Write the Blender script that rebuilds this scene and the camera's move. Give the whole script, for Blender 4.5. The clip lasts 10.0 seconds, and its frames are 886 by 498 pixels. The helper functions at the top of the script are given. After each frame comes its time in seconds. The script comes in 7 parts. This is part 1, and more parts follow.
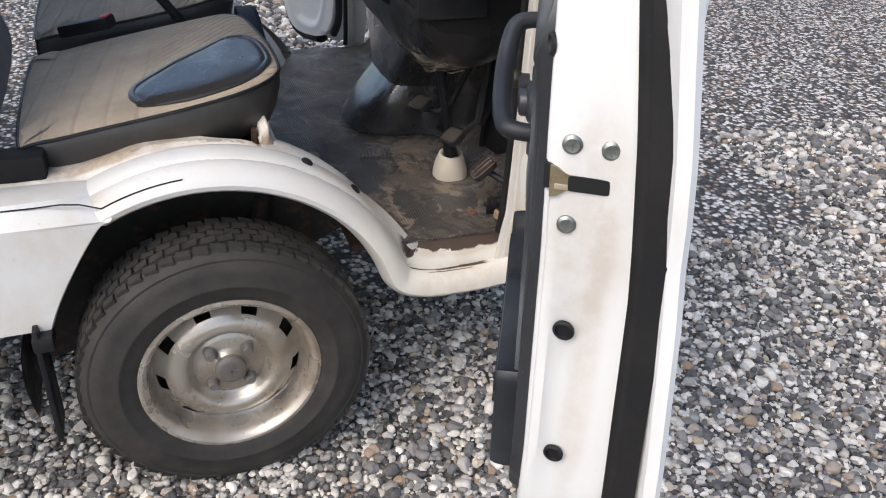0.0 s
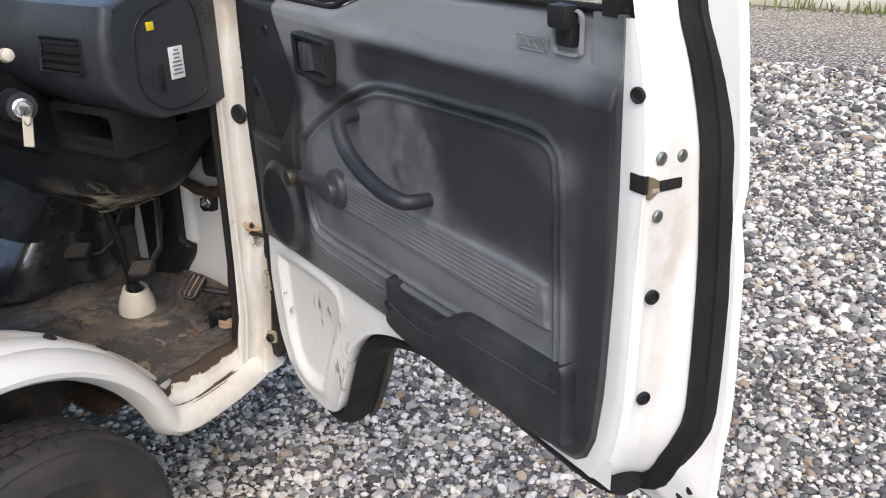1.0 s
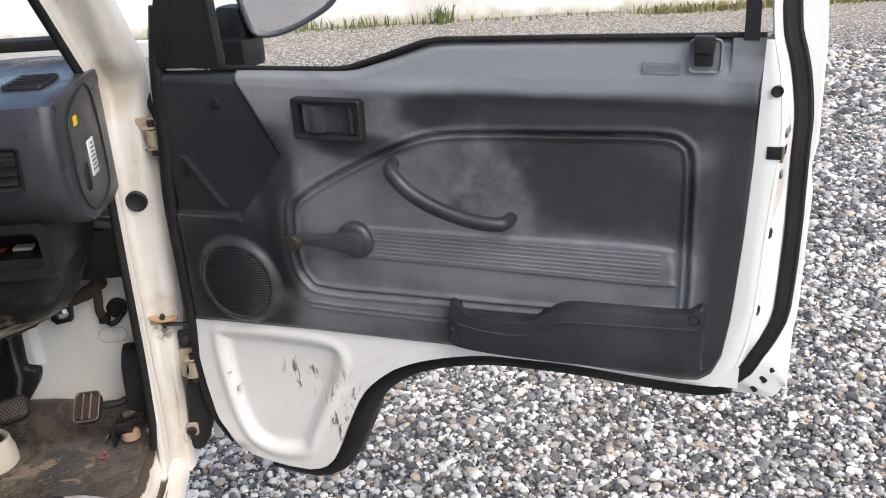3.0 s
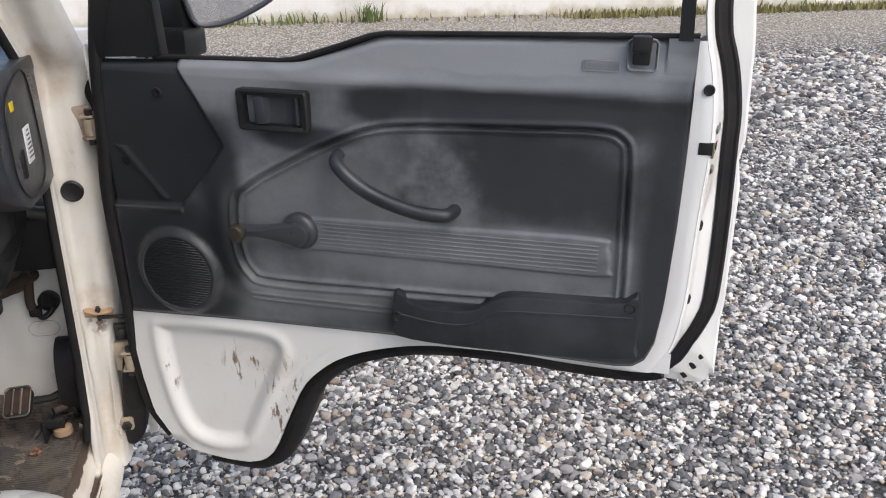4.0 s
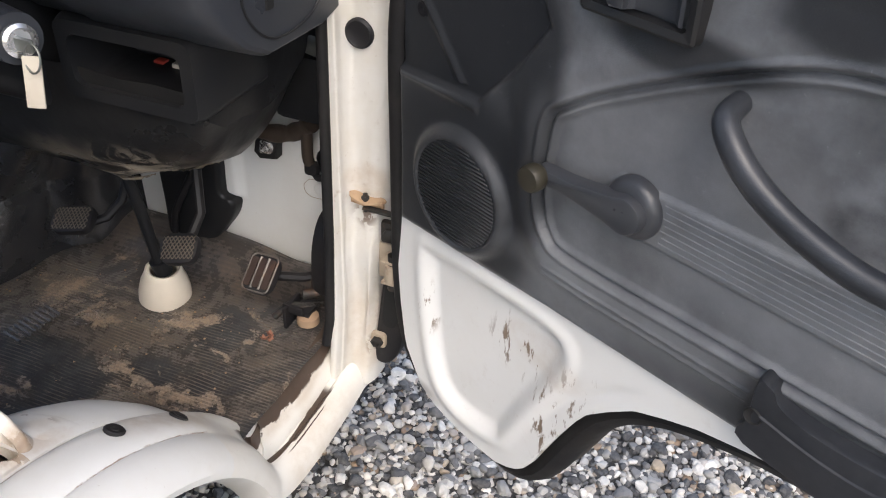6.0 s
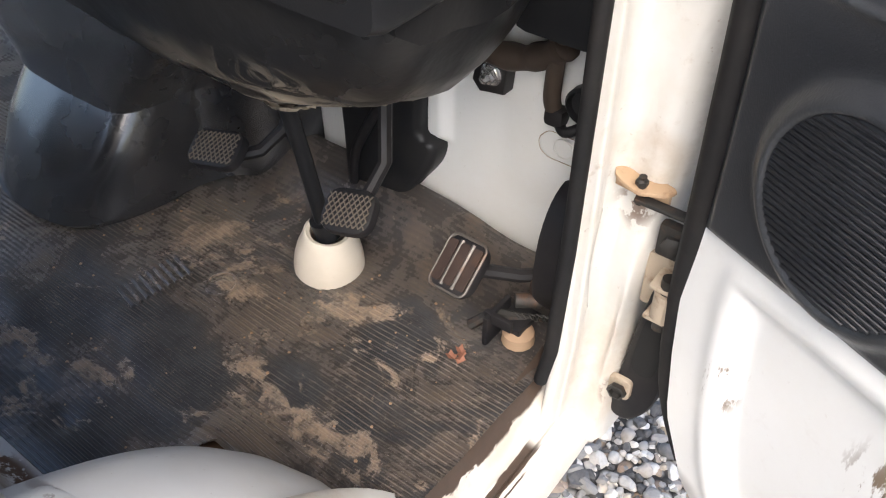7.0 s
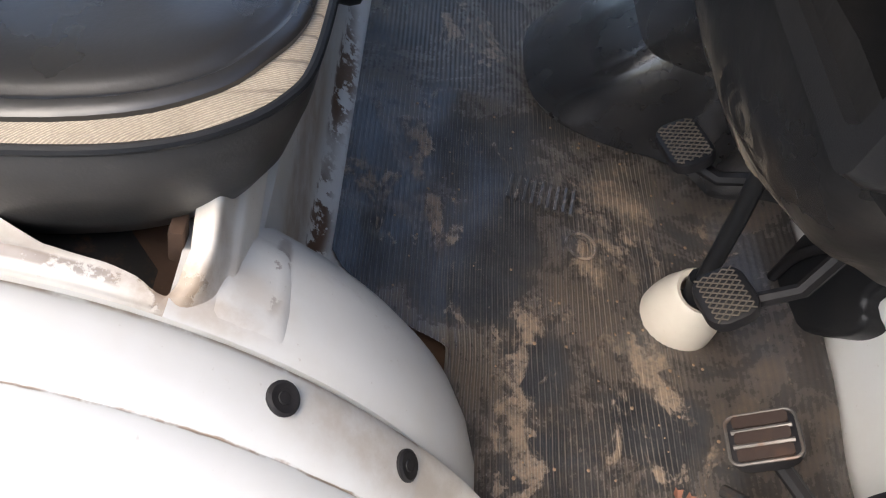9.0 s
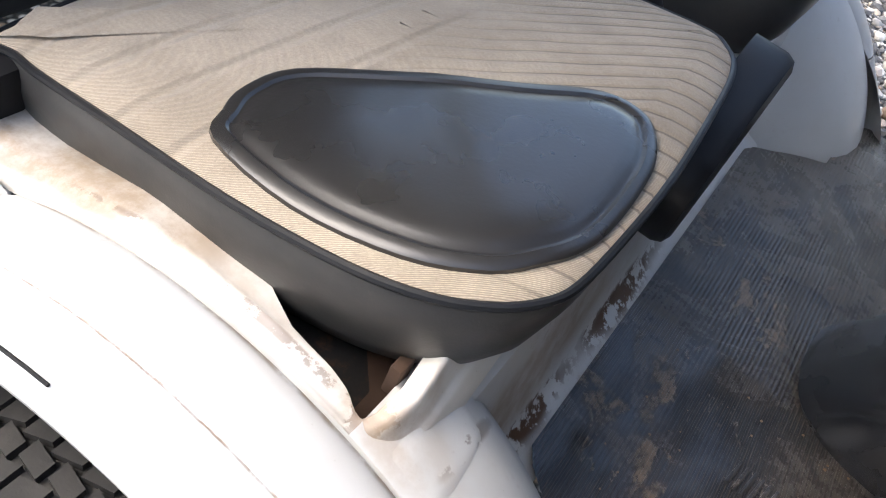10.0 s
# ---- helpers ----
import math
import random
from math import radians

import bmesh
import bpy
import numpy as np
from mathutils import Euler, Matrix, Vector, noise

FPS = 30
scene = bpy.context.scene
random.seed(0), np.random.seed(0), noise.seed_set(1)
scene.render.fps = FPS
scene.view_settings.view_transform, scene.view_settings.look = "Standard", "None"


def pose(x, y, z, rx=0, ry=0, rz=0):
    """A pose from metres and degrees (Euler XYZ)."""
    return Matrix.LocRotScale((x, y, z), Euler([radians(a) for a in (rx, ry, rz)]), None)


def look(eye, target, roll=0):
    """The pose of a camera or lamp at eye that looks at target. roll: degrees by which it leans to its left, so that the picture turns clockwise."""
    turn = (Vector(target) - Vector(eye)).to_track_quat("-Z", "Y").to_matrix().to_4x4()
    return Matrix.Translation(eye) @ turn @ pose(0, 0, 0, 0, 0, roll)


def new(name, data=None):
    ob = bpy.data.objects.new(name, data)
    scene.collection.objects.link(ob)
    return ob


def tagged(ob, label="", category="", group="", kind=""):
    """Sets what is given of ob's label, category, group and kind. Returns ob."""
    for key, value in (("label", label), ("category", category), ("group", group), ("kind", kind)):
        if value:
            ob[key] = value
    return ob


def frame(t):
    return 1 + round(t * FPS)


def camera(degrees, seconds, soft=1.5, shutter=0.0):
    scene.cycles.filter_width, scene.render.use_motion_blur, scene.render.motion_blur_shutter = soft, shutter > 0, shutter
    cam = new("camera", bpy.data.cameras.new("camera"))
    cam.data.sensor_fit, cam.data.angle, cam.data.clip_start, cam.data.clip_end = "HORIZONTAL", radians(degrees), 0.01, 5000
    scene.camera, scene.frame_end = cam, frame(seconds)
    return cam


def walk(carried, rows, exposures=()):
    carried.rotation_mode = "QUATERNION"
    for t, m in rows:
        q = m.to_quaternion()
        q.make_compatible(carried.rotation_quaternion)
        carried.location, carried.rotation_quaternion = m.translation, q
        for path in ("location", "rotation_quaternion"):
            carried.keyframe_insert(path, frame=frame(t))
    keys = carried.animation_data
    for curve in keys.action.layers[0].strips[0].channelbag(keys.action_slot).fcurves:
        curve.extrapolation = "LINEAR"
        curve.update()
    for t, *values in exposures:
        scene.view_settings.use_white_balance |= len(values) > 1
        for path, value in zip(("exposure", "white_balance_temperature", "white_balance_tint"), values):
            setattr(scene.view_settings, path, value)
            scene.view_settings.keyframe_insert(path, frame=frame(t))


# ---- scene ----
cam = camera(55.5, 10.0, 1.1)
PATH = [
    (0, (-0.7117, -1.3532, 1.2910), (-0.0849, 0.2491, 0.2710), 3.00),
    (0.5, (-0.9749, -1.3159, 1.3330), (0.2539, -0.0158, 0.4380), 0.80),
    (1, (-1.1805, -1.1208, 1.3170), (0.4074, -0.2111, 0.5090), -0.90),
    (1.5, (-1.3069, -0.9067, 1.3270), (0.4723, -0.4071, 0.5610), -2.00),
    (2, (-1.3865, -0.7043, 1.3570), (0.4503, -0.5172, 0.5890), -2.60),
    (2.2, (-1.3924, -0.6181, 1.3470), (0.4539, -0.5334, 0.5850), -2.50),
    (3.3, (-1.4737, -0.3650, 1.3930), (0.3469, -0.6083, 0.6010), -1.90),
    (3.5, (-1.4783, -0.3601, 1.3880), (0.3339, -0.6440, 0.5910), -1.10),
    (4, (-1.4771, -0.3627, 1.3820), (0.3287, -0.7166, 0.6010), -0.20),
    (4.5, (-1.4242, -0.3840, 1.3670), (0.3925, -0.6526, 0.5750), 0.50),
    (5, (-1.2766, -0.4697, 1.3470), (0.5113, -0.3787, 0.4560), 1.60),
    (5.2, (-1.2050, -0.4979, 1.3430), (0.5363, -0.2633, 0.3900), 2.30),
    (6.3, (-0.7433, -0.3903, 1.2410), (0.6868, 0.2789, 0.0130), 2.30),
    (6.5, (-0.6648, -0.3412, 1.1990), (0.6915, 0.4028, -0.0690), 1.90),
    (7, (-0.5338, -0.2122, 1.0940), (0.6417, 0.7018, -0.2400), -0.30),
    (7.5, (-0.4921, -0.1210, 1.0190), (0.6317, 0.8204, -0.3420), -0.80),
    (8, (-0.4920, -0.1061, 1.0110), (0.5975, 0.8552, -0.3630), 5.10),
    (8.5, (-0.4748, -0.1496, 1.0660), (0.3387, 0.9803, -0.3690), 14.40),
    (9, (-0.4401, -0.1771, 1.0860), (-0.1176, 1.0804, -0.4350), 21.60),
    (9.5, (-0.4147, -0.1715, 1.1080), (-0.4690, 1.1412, -0.4000), 26.10),
    (10, (-0.4289, -0.1727, 1.1170), (-0.8273, 1.1801, -0.3020), 24.80),
]
EXPOSURES = [(0, 0.95), (1.0, 1.12), (2.0, 1.22), (3.5, 1.26), (4.0, 0.95), (5.0, 0.9), (6.3, 1.38), (6.5, 1.44), (7.0, 1.77), (7.5, 2.12), (8.0, 2.3), (8.5, 2.3), (9.0, 1.64), (9.5, 1.55), (10.0, 1.85)]
walk(cam, [(t, look(eye, target, roll)) for t, eye, target, roll in PATH], EXPOSURES)

# ---- light: bright, thin overcast ----
SUN_ELEV, SUN_TURN = 50.0, 238.0
world = bpy.data.worlds.new("sky")
scene.world = world
world.use_nodes = True
wn = world.node_tree.nodes
sky = wn.new("ShaderNodeTexSky")
sky.sky_type = "NISHITA"
sky.sun_disc = False
sky.sun_elevation, sky.sun_rotation = radians(SUN_ELEV), radians(SUN_TURN)
sky.air_density, sky.dust_density, sky.ozone_density = 1.0, 3.0, 1.0
wn["Background"].inputs["Strength"].default_value = 0.15
world.node_tree.links.new(sky.outputs["Color"], wn["Background"].inputs["Color"])
sun_data = bpy.data.lights.new("sun", "SUN")
sun_data.energy, sun_data.angle, sun_data.color = 0.5, radians(40), (1.0, 0.965, 0.92)
sun_ob = new("sun", sun_data)
sun_az = radians(SUN_TURN)
sun_dir = Vector((math.sin(sun_az) * math.cos(radians(SUN_ELEV)), math.cos(sun_az) * math.cos(radians(SUN_ELEV)), math.sin(radians(SUN_ELEV))))
sun_ob.matrix_world = look(sun_dir * 20, (0, 0, 0))

# ---- materials ----
class Mat:
    """A node material with short calls."""

    def __init__(self, name, rough=0.5, metal=0.0, coat=0.0, spec=0.5):
        self.m = bpy.data.materials.new(name)
        self.m.use_nodes = True
        self.t = self.m.node_tree
        self.b = self.t.nodes["Principled BSDF"]
        self.b.inputs["Roughness"].default_value = rough
        self.b.inputs["Metallic"].default_value = metal
        self.b.inputs["Coat Weight"].default_value = coat
        self.b.inputs["Specular IOR Level"].default_value = spec
        self.co = self.t.nodes.new("ShaderNodeTexCoord").outputs["Object"]

    def link(self, a, b):
        self.t.links.new(a, b)

    def put(self, sock, v):
        if isinstance(v, (int, float)):
            sock.default_value = v
        elif isinstance(v, tuple):
            sock.default_value = v if len(v) == 4 or sock.type == "VECTOR" else (*v, 1.0)
        else:
            self.link(v, sock)

    def noise(self, scale, detail=3.0, rough=0.55, at=None, distort=0.0, color=False):
        n = self.t.nodes.new("ShaderNodeTexNoise")
        n.inputs["Scale"].default_value, n.inputs["Detail"].default_value = scale, detail
        n.inputs["Roughness"].default_value, n.inputs["Distortion"].default_value = rough, distort
        self.link(at or self.co, n.inputs["Vector"])
        return n.outputs["Color" if color else "Fac"]

    def voronoi(self, scale, out="Distance", feature="F1", at=None):
        n = self.t.nodes.new("ShaderNodeTexVoronoi")
        n.feature = feature
        n.inputs["Scale"].default_value = scale
        self.link(at or self.co, n.inputs["Vector"])
        return n.outputs[out]

    def wave(self, scale, axis="X", at=None, distort=0.0):
        n = self.t.nodes.new("ShaderNodeTexWave")
        n.bands_direction = axis
        n.inputs["Scale"].default_value, n.inputs["Distortion"].default_value = scale, distort
        self.link(at or self.co, n.inputs["Vector"])
        return n.outputs["Fac"]

    def math(self, op, a, b=0.5, c=0.5):
        n = self.t.nodes.new("ShaderNodeMath")
        n.operation = op
        for s, v in zip(n.inputs, (a, b, c)):
            self.put(s, v)
        return n.outputs[0]

    def ramp(self, f, lo, hi, a=0.0, b=1.0):
        n = self.t.nodes.new("ShaderNodeMapRange")
        n.interpolation_type = "SMOOTHSTEP"
        for s, v in zip(n.inputs, (f, lo, hi, a, b)):
            self.put(s, v)
        return n.outputs[0]

    def mix(self, f, a, b):
        n = self.t.nodes.new("ShaderNodeMix")
        n.data_type = "RGBA"
        self.put(n.inputs[0], f)
        self.put(n.inputs[6], a)
        self.put(n.inputs[7], b)
        return n.outputs[2]

    def scaled(self, sx, sy, sz, at=None, turn=0.0, lean=0.0):
        n = self.t.nodes.new("ShaderNodeMapping")
        n.inputs["Scale"].default_value = (sx, sy, sz)
        n.inputs["Rotation"].default_value = (0, radians(lean), radians(turn))
        self.link(at or self.co, n.inputs["Vector"])
        return n.outputs[0]

    def axes(self):
        n = self.t.nodes.new("ShaderNodeSeparateXYZ")
        self.link(self.co, n.inputs[0])
        return n.outputs

    def blob(self, cx, cy, cz, rx, ry, rz, wobble=0.0, wscale=6.0):
        """1 inside a soft ellipsoid, 0 outside."""
        n = self.t.nodes.new("ShaderNodeMapping")
        n.vector_type = "POINT"
        n.inputs["Location"].default_value = (-cx / rx, -cy / ry, -cz / rz)
        n.inputs["Scale"].default_value = (1 / rx, 1 / ry, 1 / rz)
        self.link(self.co, n.inputs["Vector"])
        d = self.t.nodes.new("ShaderNodeVectorMath")
        d.operation = "LENGTH"
        self.link(n.outputs[0], d.inputs[0])
        v = d.outputs["Value"]
        if wobble:
            v = self.math("ADD", v, self.math("MULTIPLY", self.math("SUBTRACT", self.noise(wscale, 4), 0.5), wobble))
        return self.ramp(v, 0.6, 1.25, 1.0, 0.0)

    def color(self, c):
        self.put(self.b.inputs["Base Color"], c)
        return self

    def rough(self, r):
        self.put(self.b.inputs["Roughness"], r)
        return self

    def bump(self, h, dist=0.001, strength=1.0):
        n = self.t.nodes.new("ShaderNodeBump")
        n.inputs["Strength"].default_value, n.inputs["Distance"].default_value = strength, dist
        self.link(h, n.inputs["Height"])
        self.link(n.outputs[0], self.b.inputs["Normal"])
        return self


def paint(name, dirt=0.3, base=(0.71, 0.708, 0.685), tone=(0.26, 0.16, 0.085), marks=(), extra=None, dents=0.0):
    """Old white car paint, chalky, with rusty dirt. marks: (kind, amount, blob) patches of wear and painted shade."""
    m = Mat(name, 0.32, coat=0.2)
    big = m.ramp(m.noise(5, 5, 0.65), 0.45, 0.75)
    fine = m.ramp(m.noise(55, 6, 0.7), 0.54, 0.72)
    spot = m.ramp(m.noise(170, 3, 0.6), 0.69, 0.76)
    k = m.math("MULTIPLY", m.math("ADD", m.math("MULTIPLY", big, fine), m.math("MULTIPLY", spot, 0.45)), dirt)
    film = m.mix(m.math("MULTIPLY", m.ramp(m.noise(9, 5, 0.65), 0.35, 0.75), dirt * 0.55), base, (base[0] * 0.80, base[1] * 0.73, base[2] * 0.60))
    col = m.mix(m.math("MINIMUM", k, 0.9), film, tone)
    dent = None
    for kind, amount, blob in marks:
        z = m.blob(*blob, 0.7, 14)
        if kind == "film":
            f, c = m.ramp(m.noise(22, 6, 0.7), 0.30, 0.65, 0.25, 1.0), (0.40, 0.30, 0.20)
        elif kind == "rust":
            f, c = m.ramp(m.noise(34, 7, 0.68), 0.47, 0.52), (0.12, 0.062, 0.032)
        elif kind == "grime_shade":
            # near-black patch: grime, and shade painted into the colour
            f, c = m.ramp(m.noise(30, 5, 0.7), 0.25, 0.6, 0.3, 1.0), (0.05, 0.042, 0.035)
        else:
            f, c = m.ramp(m.noise(1.0, 5, 0.62, m.scaled(95, 30, 24, None, 0, 28)), 0.545, 0.615), (0.15, 0.10, 0.06)
        w = m.math("MULTIPLY", m.math("MULTIPLY", z, f), amount)
        col = m.mix(w, col, c)
        if kind == "rust":
            dent = w if dent is None else m.math("MAXIMUM", dent, w)
    if extra:
        w, c = extra(m)
        col = m.mix(w, col, c)
        dent = w if dent is None else m.math("MAXIMUM", dent, w)
    m.color(col)
    m.rough(m.ramp(m.noise(14, 5), 0.3, 0.7, 0.30, 0.55))
    h = m.noise(30, 3)
    if dents:
        h = m.math("ADD", h, m.math("MULTIPLY", m.noise(1.0, 2, 0.5, m.scaled(26, 26, 11), 0.8), dents))
    if dent is not None:
        h = m.math("SUBTRACT", h, m.math("MULTIPLY", dent, 1.6))
    return m.bump(h, 0.0007, 0.35).m


def sill_rust(m):
    """Two ragged bands of bare rust along the sill, and thin cracks."""
    x, y, z = m.axes()
    wob = m.math("MULTIPLY", m.math("SUBTRACT", m.noise(26, 7, 0.75), 0.5), 0.010)
    out = None
    for yc, w, x0, x1 in ((0.0585, 0.0085, -0.250, -0.004), (0.0285, 0.0062, -0.240, -0.075), (0.0175, 0.0008, -0.20, -0.11)):
        width = m.math("MULTIPLY", m.ramp(m.noise(1.0, 4, 0.6, m.scaled(14, 60, 14)), 0.30, 0.55, 0.45, 1.2), w)
        d = m.math("ABSOLUTE", m.math("SUBTRACT", m.math("ADD", y, m.math("MULTIPLY", wob, 0.35)), yc))
        k = m.ramp(m.math("DIVIDE", d, width), 0.88, 1.05, 1.0, 0.0)
        k = m.math("MULTIPLY", k, m.math("MULTIPLY", m.ramp(x, x0 - 0.012, x0 + 0.006), m.ramp(x, x1 + 0.012, x1 - 0.006)))
        out = k if out is None else m.math("MAXIMUM", out, k)
    return m.math("MULTIPLY", out, 0.96), m.mix(m.noise(90, 5, 0.7), (0.018, 0.009, 0.0055), (0.062, 0.032, 0.017))


def arch_seams(m):
    """Dirt lying in the two seams of the wheel arch."""
    x, y, z = m.axes()
    br = m.ramp(m.noise(26, 5, 0.7), 0.36, 0.58)
    wob = m.math("MULTIPLY", m.math("SUBTRACT", m.noise(40, 4), 0.5), 0.004)
    a = m.ramp(m.math("ABSOLUTE", m.math("SUBTRACT", m.math("ADD", y, wob), 0.0355)), 0.0004, 0.0013, 0.85, 0.0)
    b = m.ramp(m.math("ABSOLUTE", m.math("SUBTRACT", m.math("ADD", y, wob), 0.0945)), 0.0015, 0.006, 0.8, 0.0)
    return m.math("MULTIPLY", m.math("MAXIMUM", a, b), br), (0.28, 0.19, 0.12)


def plastic(name, base, rough=0.55, dust=0.3, tone=(0.20, 0.19, 0.18), grain=900, spec=0.5):
    m = Mat(name, rough, spec=spec)
    d = m.math("MULTIPLY", m.ramp(m.noise(7, 6, 0.65), 0.35, 0.75), dust)
    s = m.math("MULTIPLY", m.ramp(m.noise(120, 4, 0.7), 0.62, 0.75), dust * 0.6)
    m.color(m.mix(m.math("ADD", d, s), base, tone))
    m.rough(m.ramp(m.noise(11, 4), 0.3, 0.7, rough - 0.1, rough + 0.12))
    return m.bump(m.noise(grain, 2), 0.0004, 0.35).m


def rubber(name, base=(0.012, 0.012, 0.013), rough=0.6, dust=0.15):
    return plastic(name, base, rough, dust, (0.12, 0.10, 0.08), 300, 0.3)


def metal(name, base, rough=0.4, rust=0.0, metallic=0.9):
    m = Mat(name, rough, metallic)
    k = m.math("MULTIPLY", m.ramp(m.noise(40, 6, 0.7), 0.5, 0.7), rust)
    m.color(m.mix(k, base, (0.14, 0.06, 0.025)))
    m.rough(m.ramp(m.noise(25, 4), 0.3, 0.7, rough - 0.08, rough + 0.15))
    if rust:
        m.link(m.math("MULTIPLY", m.math("SUBTRACT", 1.0, k), metallic), m.b.inputs["Metallic"])
    return m.bump(m.noise(200, 3), 0.0004, 0.3).m


def flat(name, base, rough=0.5, emit=0.0):
    m = Mat(name, rough)
    m.color(m.mix(m.noise(60, 4), base, tuple(c * 0.8 for c in base)))
    return m.m


PAINT = paint("white_paint", 0.35)
PAINT_ARCH = paint("arch_paint", 0.4, marks=[("film", 0.5, (-0.36, 0.09, 0.55, 0.10, 0.05, 0.12)), ("film", 0.45, (-0.92, -0.02, 0.60, 0.2, 0.08, 0.05))], extra=arch_seams)
PAINT_HOUSE = paint("wheel_house_paint", 0.5, marks=[("film", 0.3, (-0.485, 0.13, 0.635, 0.05, 0.03, 0.05)), ("rust", 0.5, (-0.452, 0.17, 0.60, 0.006, 0.05, 0.05)), ("film", 0.4, (-0.49, 0.110, 0.64, 0.06, 0.012, 0.04)), ("rust", 0.9, (-0.40, 0.315, 0.46, 0.06, 0.02, 0.05)), ("film", 0.8, (-0.34, 0.27, 0.45, 0.06, 0.03, 0.06))])
PAINT_DIRTY = paint("white_paint_dirty", 1.0)
PAINT_RISER = paint("seat_box_paint", 0.8, marks=[("rust", 1.0, (-0.425, 0.36, 0.432, 0.022, 0.10, 0.014)), ("rust", 1.0, (-0.425, 0.60, 0.435, 0.025, 0.14, 0.018)), ("film", 0.8, (-0.45, 0.35, 0.50, 0.06, 0.2, 0.06))])
# rear end of the flange: dirt, with the shade below the seat painted in
PAINT_RAIL = paint("seat_flange_paint", 0.9, (0.77, 0.745, 0.69), marks=[("film", 0.45, (-0.60, 0.14, 0.66, 0.30, 0.03, 0.05)), ("film", 0.95, (-0.86, 0.14, 0.66, 0.22, 0.06, 0.08)), ("grime_shade", 0.5, (-0.86, 0.165, 0.66, 0.22, 0.03, 0.08)), ("rust", 0.55, (-0.58, 0.114, 0.66, 0.24, 0.004, 0.05)), ("rust", 0.7, (-0.50, 0.115, 0.645, 0.04, 0.018, 0.03)), ("film", 0.8, (-0.500, 0.118, 0.645, 0.05, 0.022, 0.03))])
PAINT_SILL = paint("sill_paint", 0.4, (0.72, 0.70, 0.65), marks=[("film", 0.45, (-0.13, 0.055, 0.39, 0.13, 0.014, 0.04)), ("film", 0.35, (-0.14, 0.01, 0.34, 0.12, 0.04, 0.04)), ("film", 0.5, (-0.36, 0.09, 0.55, 0.10, 0.05, 0.12))], extra=sill_rust)
# the dark patch by the upper hinge paints in the shade of its recess
PAINT_RUST = paint("pillar_paint", 0.8, (0.62, 0.605, 0.57), marks=[("grime_shade", 0.8, (0.005, -0.056, 1.045, 0.03, 0.020, 0.07)), ("film", 0.45, (0.0, -0.005, 0.70, 0.03, 0.03, 0.03)), ("film", 0.4, (0.0, 0.0, 0.44, 0.04, 0.05, 0.08)), ("grime_shade", 0.45, (0.01, -0.046, 0.70, 0.02, 0.014, 0.16)), ("rust", 0.7, (-0.005, -0.015, 0.415, 0.02, 0.012, 0.02)), ("film", 0.55, (0.0, 0.01, 1.12, 0.03, 0.05, 0.06)), ("rust", 0.8, (-0.008, -0.004, 0.655, 0.02, 0.02, 0.03))], dents=9.0)
PAINT_FACE = paint("door_steel_paint", 0.25, (0.72, 0.72, 0.705), marks=[("scrape", 0.95, (0.225, 0.0, 0.605, 0.055, 0.05, 0.045)), ("scrape", 0.9, (0.067, 0.0, 0.565, 0.016, 0.05, 0.045)), ("scrape", 0.95, (0.285, 0.0, 0.535, 0.022, 0.05, 0.065)), ("scrape", 0.6, (0.33, 0.0, 0.61, 0.03, 0.05, 0.04)), ("film", 0.3, (0.26, 0.0, 0.62, 0.07, 0.05, 0.03)), ("film", 0.4, (0.985, 0.02, 1.02, 0.03, 0.03, 0.12)), ("film", 0.3, (0.985, 0.035, 0.86, 0.03, 0.012, 0.20)), ("scrape", 0.8, (0.315, 0.0, 0.56, 0.016, 0.05, 0.05)), ("grime_shade", 0.5, (0.05, 0.01, 0.41, 0.05, 0.02, 0.02))])
SEAL = rubber("seal_rubber", (0.008, 0.008, 0.009), 0.72, 0.10)
SEAL.node_tree.nodes["Principled BSDF"].inputs["Specular IOR Level"].default_value = 0.3
BLACK = rubber("black_rubber", (0.010, 0.010, 0.012), 0.5, 0.12)
DARK = plastic("dark_plastic", (0.011, 0.012, 0.014), 0.40, 0.15, (0.07, 0.06, 0.05), spec=0.28)
GREY = plastic("dash_plastic", (0.032, 0.035, 0.042), 0.36, 0.3, (0.06, 0.06, 0.062))
CONSOLE = plastic("console_plastic", (0.013, 0.0145, 0.018), 0.24, 0.45, (0.050, 0.047, 0.043))
STEEL = metal("zinc_steel", (0.30, 0.31, 0.29), 0.42)
CHROME = metal("chrome", (0.75, 0.75, 0.75), 0.15)
IRON = metal("dark_iron", (0.035, 0.033, 0.03), 0.5, 0.5, 0.4)
RUSTY = metal("rusty_steel", (0.40, 0.33, 0.25), 0.6, 0.85, 0.2)
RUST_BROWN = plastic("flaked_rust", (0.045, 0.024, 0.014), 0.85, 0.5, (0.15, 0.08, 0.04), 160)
RIM = plastic("rim_silver", (0.47, 0.435, 0.38), 0.28, 0.8, (0.20, 0.14, 0.085), 200)
RIM.node_tree.nodes["Principled BSDF"].inputs["Metallic"].default_value = 0.55
EDGE_DIRT = plastic("dirty_black_edge", (0.016, 0.015, 0.014), 0.6, 0.9, (0.13, 0.105, 0.08), 250)
HUB = plastic("hub_grey", (0.15, 0.145, 0.14), 0.5, 0.8, (0.09, 0.07, 0.05), 200)
# near-black fill that stands in for the shade inside holes and gaps
HOLE_SHADE = flat("hole_shade", (0.006, 0.006, 0.006), 0.8)


